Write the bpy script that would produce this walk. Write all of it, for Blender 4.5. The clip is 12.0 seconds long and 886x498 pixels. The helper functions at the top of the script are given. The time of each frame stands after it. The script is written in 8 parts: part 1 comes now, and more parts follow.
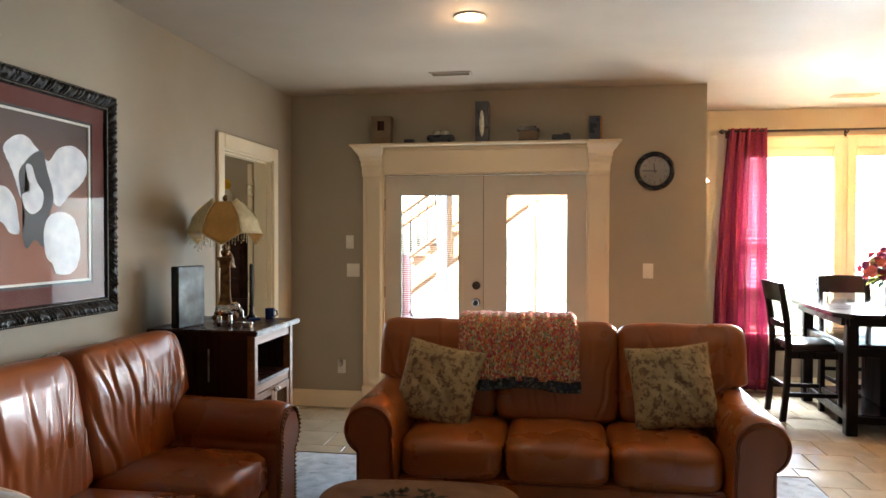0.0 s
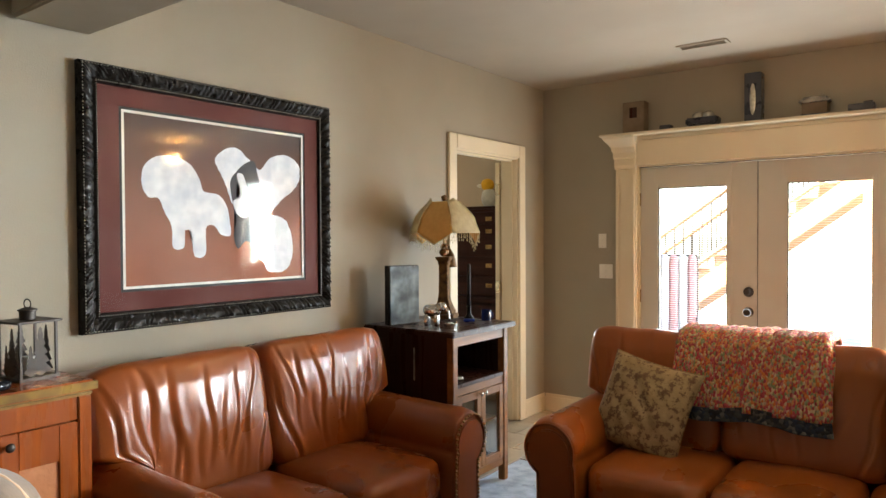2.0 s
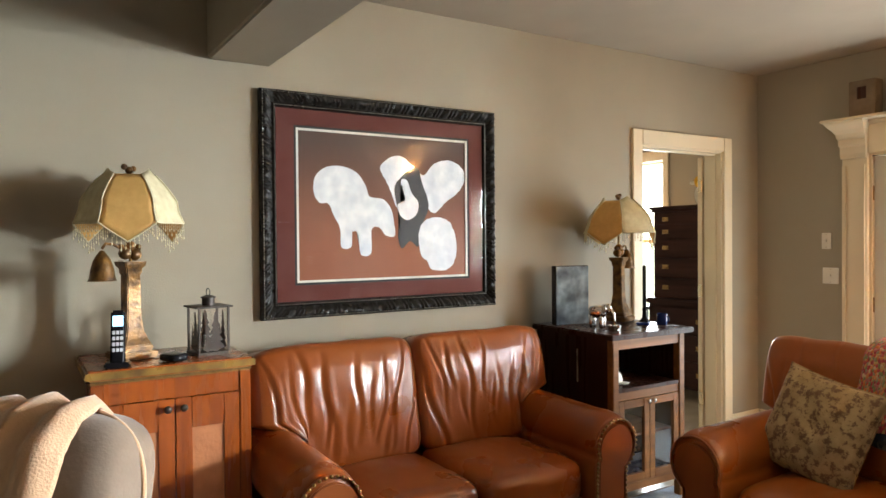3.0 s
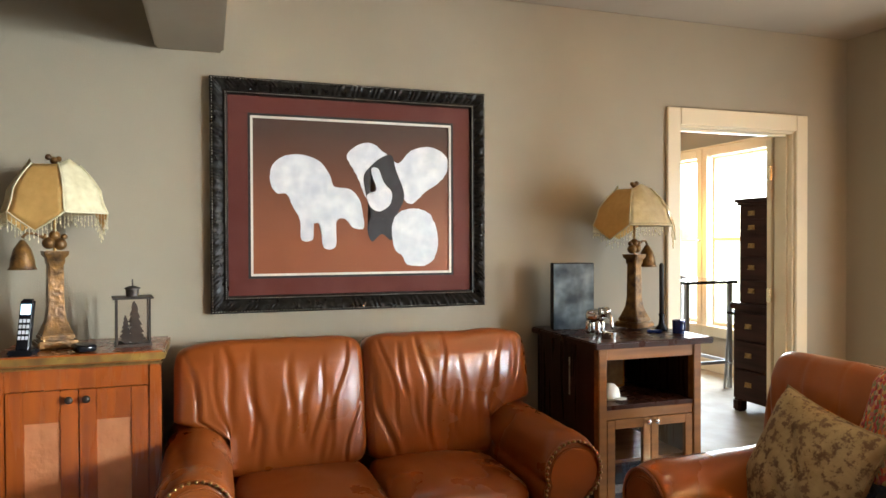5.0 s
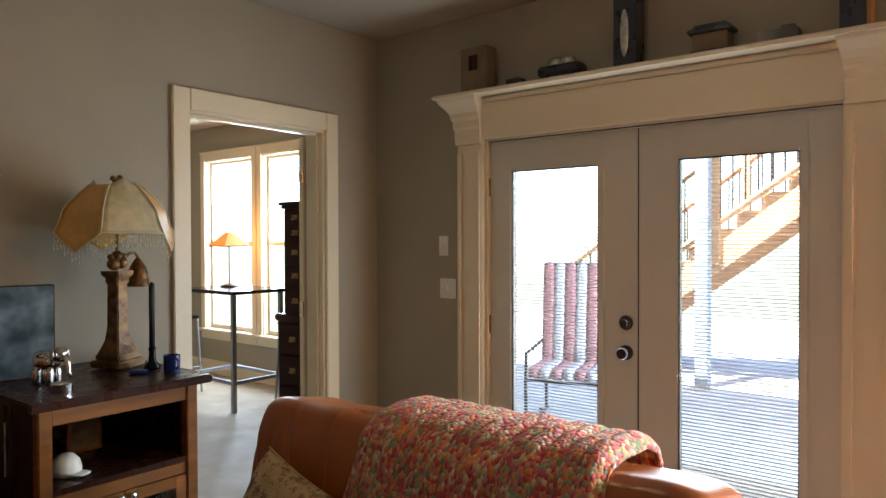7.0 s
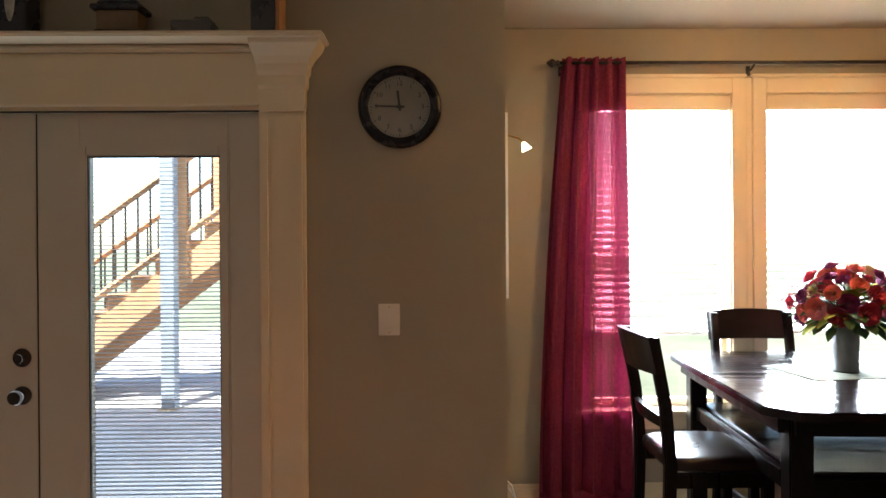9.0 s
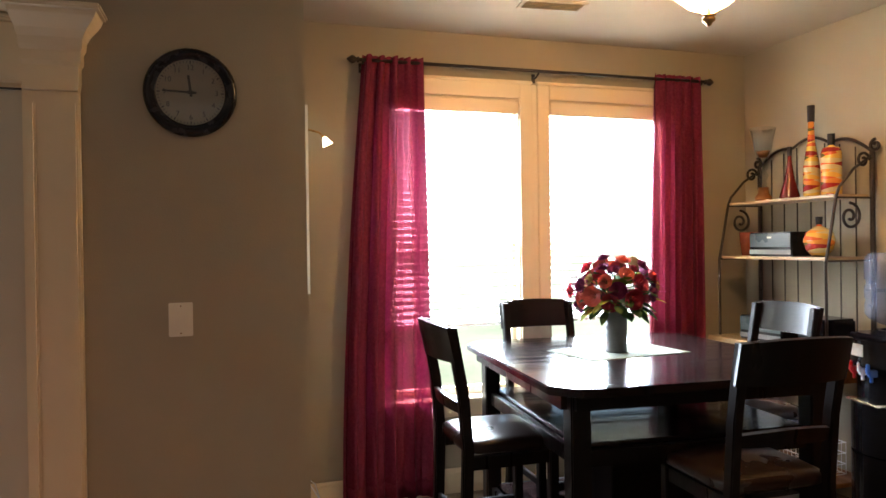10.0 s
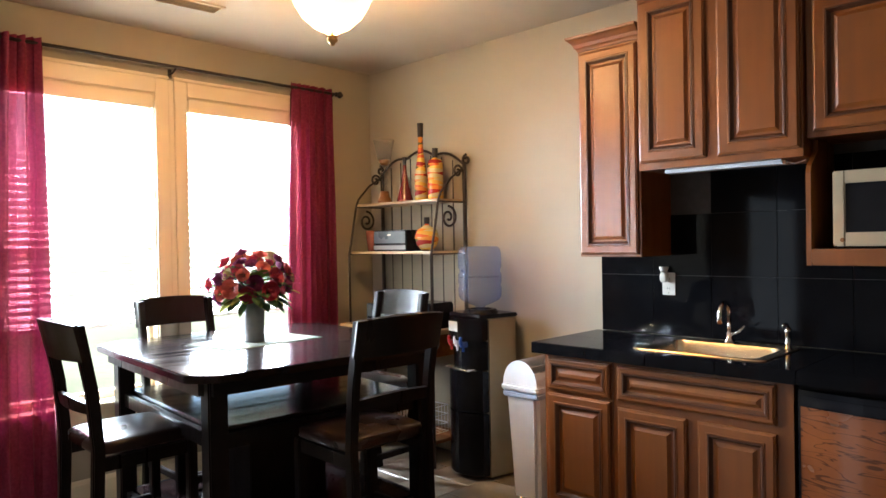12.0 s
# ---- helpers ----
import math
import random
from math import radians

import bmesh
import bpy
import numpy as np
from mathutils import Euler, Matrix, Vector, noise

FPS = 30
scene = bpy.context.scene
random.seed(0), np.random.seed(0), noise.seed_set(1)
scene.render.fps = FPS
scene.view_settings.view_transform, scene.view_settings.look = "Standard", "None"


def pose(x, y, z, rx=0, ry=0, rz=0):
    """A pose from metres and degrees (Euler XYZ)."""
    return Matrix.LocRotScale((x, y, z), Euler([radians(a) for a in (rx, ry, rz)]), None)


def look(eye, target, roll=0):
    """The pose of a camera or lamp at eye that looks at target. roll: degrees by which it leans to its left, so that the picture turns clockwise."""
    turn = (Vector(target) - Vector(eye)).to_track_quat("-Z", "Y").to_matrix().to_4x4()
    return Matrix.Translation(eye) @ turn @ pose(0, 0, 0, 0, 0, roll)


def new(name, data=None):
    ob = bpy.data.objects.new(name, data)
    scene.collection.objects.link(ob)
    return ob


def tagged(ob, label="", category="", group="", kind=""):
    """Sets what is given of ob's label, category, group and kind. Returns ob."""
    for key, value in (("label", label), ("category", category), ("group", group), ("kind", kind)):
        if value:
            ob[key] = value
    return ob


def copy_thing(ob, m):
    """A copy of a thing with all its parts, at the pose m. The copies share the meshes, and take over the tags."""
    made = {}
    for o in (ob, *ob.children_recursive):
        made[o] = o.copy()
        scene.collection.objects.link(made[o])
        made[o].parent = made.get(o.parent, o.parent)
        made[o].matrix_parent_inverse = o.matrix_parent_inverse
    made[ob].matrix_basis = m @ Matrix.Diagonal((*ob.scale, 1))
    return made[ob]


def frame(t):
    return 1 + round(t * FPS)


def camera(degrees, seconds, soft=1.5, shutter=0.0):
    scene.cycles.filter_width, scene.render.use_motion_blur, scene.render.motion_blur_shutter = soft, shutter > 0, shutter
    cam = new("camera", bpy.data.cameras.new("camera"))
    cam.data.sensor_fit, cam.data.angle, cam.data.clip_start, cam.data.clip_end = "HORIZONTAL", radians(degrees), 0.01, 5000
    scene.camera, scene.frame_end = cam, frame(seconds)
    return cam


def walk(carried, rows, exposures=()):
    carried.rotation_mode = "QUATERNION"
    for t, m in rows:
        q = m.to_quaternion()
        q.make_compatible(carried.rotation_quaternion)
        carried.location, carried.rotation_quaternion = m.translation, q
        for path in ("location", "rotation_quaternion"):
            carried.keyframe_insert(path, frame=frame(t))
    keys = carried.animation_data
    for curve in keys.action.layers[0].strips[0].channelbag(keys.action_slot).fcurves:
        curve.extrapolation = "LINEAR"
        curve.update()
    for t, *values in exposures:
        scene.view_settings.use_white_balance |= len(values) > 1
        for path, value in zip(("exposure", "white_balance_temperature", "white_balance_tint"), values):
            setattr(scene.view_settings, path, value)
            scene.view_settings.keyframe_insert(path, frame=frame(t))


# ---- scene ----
cam = camera(65.0, 12.0)

EXPOSURES = [(0, 3.25, 6450, 8), (2.5, 3.75, 6800, 8), (5.5, 3.75, 6700, 8), (7, 2.8, 6150, 8), (9, 2.05, 6200, 8), (12, 2.15, 6100, 8)]
PATH = [
    (0, (-0.724, 0.707, 1.495), (-1.036, 2.682, 1.462), 0.1),
    (0.5, (-0.569, 0.851, 1.496), (-1.162, 2.76, 1.465), 0.1),
    (1, (-0.469, 0.992, 1.497), (-1.311, 2.805, 1.464), -0.0),
    (1.5, (-0.324, 1.156, 1.506), (-1.34, 2.879, 1.469), 0.0),
    (2, (-0.137, 1.29, 1.5), (-1.333, 2.892, 1.463), -0.3),
    (2.5, (0.098, 1.463, 1.478), (-1.396, 2.792, 1.465), -0.7),
    (3, (0.298, 1.651, 1.486), (-1.402, 2.705, 1.46), -0.5),
    (3.2, (0.305, 1.722, 1.459), (-1.43, 2.715, 1.446), -0.9),
    (5, (0.436, 2.656, 1.448), (-1.459, 3.296, 1.423), -0.2),
    (5.5, (0.336, 2.854, 1.512), (-1.512, 3.617, 1.465), -0.1),
    (6, (0.245, 3.06, 1.492), (-1.495, 4.046, 1.448), 0.1),
    (6.5, (0.101, 3.212, 1.529), (-1.421, 4.509, 1.486), 0.0),
    (6.7, (0.085, 3.314, 1.514), (-1.342, 4.715, 1.482), -0.0),
    (7.2, (0.023, 3.495, 1.495), (-1.088, 5.158, 1.461), -0.3),
    (8.8, (0.214, 3.923, 1.506), (0.116, 5.92, 1.5), -0.3),
    (9, (0.218, 3.92, 1.502), (0.247, 5.92, 1.496), -0.4),
    (9.5, (0.215, 3.94, 1.494), (0.559, 5.91, 1.484), -0.6),
    (10, (0.222, 3.929, 1.481), (0.807, 5.842, 1.468), -0.8),
    (10.5, (0.229, 3.901, 1.462), (1.057, 5.722, 1.452), -0.9),
    (11, (0.215, 3.853, 1.46), (1.266, 5.555, 1.446), -1.0),
    (11.5, (0.186, 3.785, 1.454), (1.439, 5.343, 1.434), -1.1),
    (12, (0.151, 3.709, 1.44), (1.576, 5.113, 1.42), -1.0),
]
walk(cam, [(t, look(eye, target, roll)) for t, eye, target, roll in PATH], EXPOSURES)

# ---- plan, in metres ----
WEST, EAST, SOUTH = -3.02, 3.60, -6.5
NORTH, BAY, RETURN = 6.60, 7.876, 0.50
CEIL, THICK = 2.74, 0.14
DEN_WEST, DEN_NORTH, DEN_SOUTH = -7.6, 7.9, 3.4

# ---- world and sun ----
world = bpy.data.worlds.new("sky")
scene.world = world
world.use_nodes = True
wn = world.node_tree.nodes
sky = wn.new("ShaderNodeTexSky")
sky.sky_type, sky.sun_disc = "NISHITA", False
SUN_UP, SUN_AZ = 57.0, 197.0
sky.sun_elevation, sky.sun_rotation = radians(SUN_UP), radians(SUN_AZ)
world.node_tree.links.new(sky.outputs[0], wn["Background"].inputs[0])
wn["Background"].inputs[1].default_value = 0.14


def lamp(name, kind, energy, color, matrix, size=0.1, size_y=None):
    data = bpy.data.lights.new(name, kind)
    data.energy, data.color = energy, color
    if kind == "AREA":
        data.shape, data.size = "RECTANGLE", size
        data.size_y = size_y or size
    elif kind == "POINT":
        data.shadow_soft_size = size
    ob = new(name, data)
    ob.matrix_world = matrix
    return ob


sun_way = Vector((math.sin(radians(SUN_AZ)) * math.cos(radians(SUN_UP)), math.cos(radians(SUN_AZ)) * math.cos(radians(SUN_UP)), math.sin(radians(SUN_UP))))
sun = lamp("sun", "SUN", 5.0, (1.0, 0.95, 0.87), look(sun_way * 40, (0, 0, 0)))
sun.data.angle = radians(0.5)
DAY = (0.80, 0.90, 1.0)
lamp("sky_light_bay_one", "AREA", 150, DAY, look((1.52, 8.36, 1.71), (-3.0, 0, 0.71)), 0.92, 1.25)
lamp("sky_light_bay_two", "AREA", 150, DAY, look((2.54, 8.36, 1.71), (-3.4, 0, 0.71)), 0.92, 1.25)


lamp("bulb_dining", "POINT", 34.0, (1.0, 0.58, 0.24), pose(2.09, 6.31, 2.50), 0.08)
lamp("bulb_can", "POINT", 0.6, (1.0, 0.66, 0.36), pose(-1.19, 4.62, 2.70), 0.03)
lamp("sky_light_doors", "AREA", 5.4, DAY, look((-1.32, 6.597, 1.06), (-1.32, 0, 1.06)), 1.42, 1.6)
lamp("sky_light_den", "AREA", 45, DAY, look((-5.6, 8.3, 1.7), (-5.6, 5.0, 0.4)), 3.0, 1.2)
lamp("bulb_den", "POINT", 2, (1.0, 0.5, 0.15), pose(-5.95, 7.45, 1.47), 0.03)


# ---- materials ----
def mat(name, a, b=None, scale=4.0, rough=0.6, metal=0.0, bump=0.0, bscale=80.0, stretch=(1, 1, 1), rvar=0.08, coat=0.0, detail=4.0,
        big=0.0, bigscale=1.3, island=0.0, spec=0.5, sheen=0.0, trans=0.0):
    """A surface: two colours mixed by noise, a second, larger variation, roughness variation and relief."""
    m = bpy.data.materials.new(name)
    m.use_nodes = True
    n, l = m.node_tree.nodes, m.node_tree.links
    p = n["Principled BSDF"]
    tc, mp = n.new("ShaderNodeTexCoord"), n.new("ShaderNodeMapping")
    mp.inputs["Scale"].default_value = stretch
    l.new(tc.outputs["Object"], mp.inputs[0])
    no = n.new("ShaderNodeTexNoise")
    no.inputs["Scale"].default_value, no.inputs["Detail"].default_value = scale, detail
    l.new(mp.outputs[0], no.inputs["Vector"])
    ramp = n.new("ShaderNodeValToRGB")
    ramp.color_ramp.elements[0].position, ramp.color_ramp.elements[1].position = 0.3, 0.7
    b = b or tuple(c * 0.85 for c in a)
    ramp.color_ramp.elements[0].color, ramp.color_ramp.elements[1].color = (*a, 1), (*b, 1)
    l.new(no.outputs[0], ramp.inputs[0])
    out = ramp.outputs[0]
    if big or island:
        hsv = n.new("ShaderNodeHueSaturation")
        l.new(out, hsv.inputs["Color"])
        add = n.new("ShaderNodeMath")
        add.operation, add.inputs[0].default_value = "ADD", 0.0
        if big:
            nb = n.new("ShaderNodeTexNoise")
            nb.inputs["Scale"].default_value = bigscale
            l.new(tc.outputs["Object"], nb.inputs["Vector"])
            mr = n.new("ShaderNodeMapRange")
            mr.inputs[1].default_value, mr.inputs[2].default_value, mr.inputs[3].default_value, mr.inputs[4].default_value = 0.3, 0.7, 1 - big, 1 + big
            l.new(nb.outputs[0], mr.inputs[0])
            l.new(mr.outputs[0], add.inputs[0])
        else:
            add.inputs[0].default_value = 1.0
        add.inputs[1].default_value = 0.0
        if island:
            oi, m2 = n.new("ShaderNodeObjectInfo"), n.new("ShaderNodeMapRange")
            m2.inputs[3].default_value, m2.inputs[4].default_value = -island, island
            l.new(oi.outputs["Random"], m2.inputs[0])
            l.new(m2.outputs[0], add.inputs[1])
        l.new(add.outputs[0], hsv.inputs["Value"])
        out = hsv.outputs[0]
    l.new(out, p.inputs["Base Color"])
    rr = n.new("ShaderNodeMapRange")
    rr.inputs[1].default_value, rr.inputs[2].default_value = 0.3, 0.7
    rr.inputs[3].default_value, rr.inputs[4].default_value = max(0.02, rough - rvar), min(1, rough + rvar)
    l.new(no.outputs[0], rr.inputs[0])
    l.new(rr.outputs[0], p.inputs["Roughness"])
    p.inputs["Metallic"].default_value = metal
    p.inputs["Coat Weight"].default_value = coat
    p.inputs["Coat Roughness"].default_value = 0.11
    p.inputs["Specular IOR Level"].default_value = spec
    p.inputs["Sheen Weight"].default_value = sheen
    if bump:
        bn, bp = n.new("ShaderNodeTexNoise"), n.new("ShaderNodeBump")
        bn.inputs["Scale"].default_value, bn.inputs["Detail"].default_value = bscale, 3
        l.new(mp.outputs[0], bn.inputs["Vector"])
        bp.inputs["Strength"].default_value, bp.inputs["Distance"].default_value = bump, 0.004
        l.new(bn.outputs[0], bp.inputs["Height"])
        l.new(bp.outputs[0], p.inputs["Normal"])
    if trans:
        tr, mx = n.new("ShaderNodeBsdfTranslucent"), n.new("ShaderNodeMixShader")
        l.new(out, tr.inputs[0])
        mx.inputs[0].default_value = trans
        l.new(p.outputs[0], mx.inputs[1])
        l.new(tr.outputs[0], mx.inputs[2])
        l.new(mx.outputs[0], n["Material Output"].inputs[0])
    return m


def glow(name, color, power, surface=0.0):
    m = bpy.data.materials.new(name)
    m.use_nodes = True
    p = m.node_tree.nodes["Principled BSDF"]
    p.inputs["Base Color"].default_value = (*color, 1)
    p.inputs["Emission Color"].default_value = (*color, 1)
    p.inputs["Emission Strength"].default_value = power
    p.inputs["Roughness"].default_value = 0.4
    return m


def pane(name, tint=(1, 1, 1), ior=1.5, rough=0.0):
    """Thin clear glass: see-through, with gloss by Fresnel."""
    m = bpy.data.materials.new(name)
    m.use_nodes = True
    n, l = m.node_tree.nodes, m.node_tree.links
    t, g, f, mx = n.new("ShaderNodeBsdfTransparent"), n.new("ShaderNodeBsdfGlossy"), n.new("ShaderNodeLayerWeight"), n.new("ShaderNodeMixShader")
    t.inputs[0].default_value = (*tint, 1)
    g.inputs["Roughness"].default_value = rough
    f.inputs["Blend"].default_value = 0.5
    pw, ad = n.new("ShaderNodeMath"), n.new("ShaderNodeMath")
    pw.operation, ad.operation = "POWER", "MULTIPLY_ADD"
    pw.inputs[1].default_value = 5.0
    f0 = ((ior - 1) / (ior + 1)) ** 2
    ad.inputs[1].default_value, ad.inputs[2].default_value = 1 - f0, f0
    l.new(f.outputs["Facing"], pw.inputs[0])
    l.new(pw.outputs[0], ad.inputs[0])
    l.new(ad.outputs[0], mx.inputs[0])
    l.new(t.outputs[0], mx.inputs[1])
    l.new(g.outputs[0], mx.inputs[2])
    l.new(mx.outputs[0], n["Material Output"].inputs[0])
    return m


def wood(name, a, b, rough=0.4, coat=0.2, axis=2, ring=14.0, bump=0.05, spec=0.5):
    """Stained wood with its grain along one axis."""
    st = [ring, ring, ring]
    st[axis] = ring * 0.07
    return mat(name, a, b, scale=1.6, rough=rough, bump=bump, bscale=10, stretch=tuple(st), coat=coat, detail=8, big=0.12, bigscale=3, spec=spec)


M_WALL = mat("taupe_wall_paint", (0.335, 0.290, 0.215), (0.320, 0.275, 0.203), 2.0, 0.62, bump=0.15, bscale=160, big=0.03)
M_CEIL = mat("ceiling_paint", (0.43, 0.36, 0.27), (0.41, 0.34, 0.255), 2.0, 0.8, bump=0.25, bscale=120, big=0.03)
M_TRIM = mat("cream_trim_paint", (0.76, 0.65, 0.46), (0.73, 0.62, 0.44), 3.0, 0.38, bump=0.03, big=0.03)
M_DOOR = mat("cream_door_paint", (0.60, 0.56, 0.47), (0.57, 0.53, 0.445), 3.0, 0.42, bump=0.04, big=0.03)
M_PLATE = mat("white_switch_plastic", (0.78, 0.74, 0.65), None, 4, 0.35)
M_SHELL = mat("shade_block_stucco", (0.45, 0.42, 0.37), (0.38, 0.36, 0.32), 3, 0.8, bump=0.3)
M_TILE = mat("beige_floor_tile", (0.36, 0.30, 0.22), (0.28, 0.23, 0.165), 5.0, 0.17, bump=0.04, bscale=30, big=0.10, bigscale=2, island=0.06, detail=8)
M_GROUT = mat("floor_grout", (0.24, 0.20, 0.15), None, 30, 0.8, bump=0.2)
M_RUG = mat("blue_grey_rug_pile", (0.42, 0.49, 0.56), (0.20, 0.25, 0.31), 11.0, 0.95, bump=1.0, bscale=300, big=0.15, detail=6, sheen=0.2)
M_LEATHER = mat("cognac_leather", (0.270, 0.066, 0.010), (0.190, 0.042, 0.007), 3.0, 0.30, coat=0.06, bump=0.05, bscale=130, big=0.14, bigscale=3, rvar=0.05, detail=5, spec=0.5)
M_LEATHER2 = mat("tan_leather", (0.375, 0.100, 0.017), (0.270, 0.069, 0.012), 3.0, 0.30, coat=0.06, bump=0.05, bscale=130, big=0.16, bigscale=3, rvar=0.06, detail=5, spec=0.5)
M_PANEL_L = mat("leather_arm_facing", (0.29, 0.074, 0.013), (0.24, 0.058, 0.010), 4.0, 0.38, bump=0.05, bscale=130, big=0.1)
M_BRASS = mat("aged_brass", (0.42, 0.26, 0.10), (0.22, 0.13, 0.05), 30, 0.35, metal=0.9)
M_DARKWOOD = wood("espresso_wood", (0.008, 0.0045, 0.004), (0.0045, 0.003, 0.003), 0.34, 0.03, spec=0.16, bump=0.02)
M_TABLE = wood("espresso_table_wood", (0.014, 0.006, 0.006), (0.008, 0.004, 0.004), 0.16, 0.06, axis=0, spec=0.32, bump=0.02)
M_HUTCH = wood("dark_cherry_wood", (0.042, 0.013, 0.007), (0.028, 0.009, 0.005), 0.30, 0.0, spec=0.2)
M_HUTCH2 = wood("golden_brown_wood", (0.27, 0.105, 0.024), (0.150, 0.056, 0.013), 0.40, 0.0, axis=1, spec=0.3)
M_CHERRY = wood("honey_cherry_wood", (0.34, 0.078, 0.011), (0.22, 0.046, 0.007), 0.26, 0.3)
M_KITCHEN = wood("glazed_maple_wood", (0.190, 0.057, 0.009), (0.155, 0.045, 0.007), 0.36, 0.03)
M_GLAZE = wood("dark_glaze_moulding", (0.080, 0.024, 0.007), (0.050, 0.015, 0.005), 0.40, 0.05)
M_BLACKSTONE = mat("black_granite_tile", (0.004, 0.004, 0.005), (0.006, 0.006, 0.007), 8, 0.06, spec=0.07, rvar=0.0)
M_BGROUT = mat("dark_tile_grout", (0.085, 0.080, 0.075), None, 20, 0.7)
M_STEEL = mat("brushed_steel", (0.72, 0.60, 0.42), (0.66, 0.55, 0.38), 6, 0.26, metal=1.0, rvar=0.02)
M_CHROME = mat("chrome", (0.75, 0.73, 0.70), None, 5, 0.10, metal=1.0)
M_IRON = mat("dark_wrought_iron", (0.035, 0.028, 0.024), (0.06, 0.045, 0.035), 20, 0.5, metal=0.6, bump=0.2)
M_BLACK = mat("black_plastic", (0.007, 0.007, 0.009), (0.009, 0.009, 0.011), 10, 0.16, rvar=0.0, spec=0.18)
M_MATTBLACK = mat("matt_black", (0.012, 0.011, 0.011), None, 10, 0.6)
M_WHITE = mat("white_plastic", (0.80, 0.82, 0.86), (0.76, 0.78, 0.82), 4, 0.4)
M_GLASS = pane("window_glass")
M_PICGLASS = pane("picture_glass", ior=1.2)
M_CLEAR = pane("clear_glass", (0.93, 0.95, 0.97), 1.45)
M_SHADE = mat("gold_satin_shade", (0.78, 0.50, 0.17), (0.72, 0.44, 0.14), 40, 0.5, bump=0.1, trans=0.35)
M_SHADE2 = mat("ivory_brocade_shade", (0.80, 0.73, 0.50), (0.66, 0.58, 0.36), 30, 0.7, bump=0.3, trans=0.3)
M_GOLDCARVE = mat("antique_gold_carving", (0.27, 0.135, 0.035), (0.060, 0.028, 0.010), 26, 0.38, metal=0.4, bump=0.8, bscale=60, big=0.3, bigscale=12)
M_FRAME = mat("black_bronze_frame", (0.006, 0.005, 0.004), (0.012, 0.010, 0.008), 30, 0.32, metal=0.0, spec=0.2, bump=0.8, bscale=70)
M_SILVER = mat("worn_silver_leaf", (0.62, 0.60, 0.52), (0.25, 0.24, 0.20), 30, 0.35, metal=0.8)
M_MAT = mat("burgundy_mat_board", (0.115, 0.018, 0.010), (0.10, 0.015, 0.009), 8, 0.75, bump=0.1)
M_FILLET = mat("white_fillet", (0.75, 0.72, 0.64), None, 8, 0.5)
M_FUR = mat("painted_white", (0.84, 0.87, 0.90), (0.60, 0.65, 0.72), 16, 0.6, detail=8)
M_INK = mat("painted_black", (0.015, 0.015, 0.018), (0.04, 0.04, 0.045), 14, 0.6)
M_CONCRETE = mat("pale_concrete", (0.42, 0.41, 0.40), (0.33, 0.32, 0.31), 3, 0.85, bump=0.3, big=0.1)
M_GRASS = mat("lawn", (0.12, 0.14, 0.08), (0.18, 0.19, 0.12), 6, 0.95, bump=0.8, bscale=200, big=0.3, bigscale=0.3)
M_CEDAR = wood("cedar_wood", (0.50, 0.30, 0.155), (0.41, 0.23, 0.115), 0.6, 0.0)
M_POST = mat("grey_post_paint", (0.22, 0.26, 0.30), (0.18, 0.21, 0.25), 5, 0.6)
M_SLAT = mat("white_blind_slat", (0.72, 0.70, 0.64), None, 5, 0.45, trans=0.25)
M_BULB = glow("lit_glass_bowl", (1.0, 0.76, 0.46), 0.42)
_m = M_BULB.node_tree.nodes, M_BULB.node_tree.links
_t, _x = _m[0].new("ShaderNodeBsdfTransparent"), _m[0].new("ShaderNodeMixShader")
_x.inputs[0].default_value = 0.5
_m[1].new(_m[0]["Principled BSDF"].outputs[0], _x.inputs[1])
_m[1].new(_t.outputs[0], _x.inputs[2])
_m[1].new(_x.outputs[0], _m[0]["Material Output"].inputs[0])
M_CANGLOW = glow("lit_can_lens", (1.0, 0.78, 0.52), 3.0)
M_DENGLOW = glow("lit_amber_glass", (1.0, 0.22, 0.03), 0.16)


def voronoi_mat(name, stops, scale, rough=0.9, bump=0.8, warp=(1, 1, 1), edge=0.5, trans=0.0):
    """Small cells, each of one colour out of the stops: knitted or printed cloth."""
    m = bpy.data.materials.new(name)
    m.use_nodes = True
    n, l = m.node_tree.nodes, m.node_tree.links
    p = n["Principled BSDF"]
    tc, mp, vo = n.new("ShaderNodeTexCoord"), n.new("ShaderNodeMapping"), n.new("ShaderNodeTexVoronoi")
    mp.inputs["Scale"].default_value = warp
    l.new(tc.outputs["Object"], mp.inputs[0])
    l.new(mp.outputs[0], vo.inputs["Vector"])
    vo.inputs["Scale"].default_value = scale
    sep, ramp = n.new("ShaderNodeSeparateColor"), n.new("ShaderNodeValToRGB")
    l.new(vo.outputs["Color"], sep.inputs[0])
    l.new(sep.outputs[0], ramp.inputs[0])
    ramp.color_ramp.interpolation = "CONSTANT"
    ramp.color_ramp.elements[0].position, ramp.color_ramp.elements[0].color = 0, (*stops[0], 1)
    ramp.color_ramp.elements[1].position, ramp.color_ramp.elements[1].color = 1 / len(stops), (*stops[1], 1)
    for k in range(2, len(stops)):
        e = ramp.color_ramp.elements.new(k / len(stops))
        e.color = (*stops[k], 1)
    l.new(ramp.outputs[0], p.inputs["Base Color"])
    bp = n.new("ShaderNodeBump")
    bp.inputs["Strength"].default_value, bp.inputs["Distance"].default_value = bump, 0.006
    bp.invert = True
    l.new(vo.outputs["Distance"], bp.inputs["Height"])
    l.new(bp.outputs[0], p.inputs["Normal"])
    p.inputs["Roughness"].default_value = rough
    p.inputs["Sheen Weight"].default_value = 0.11
    return m


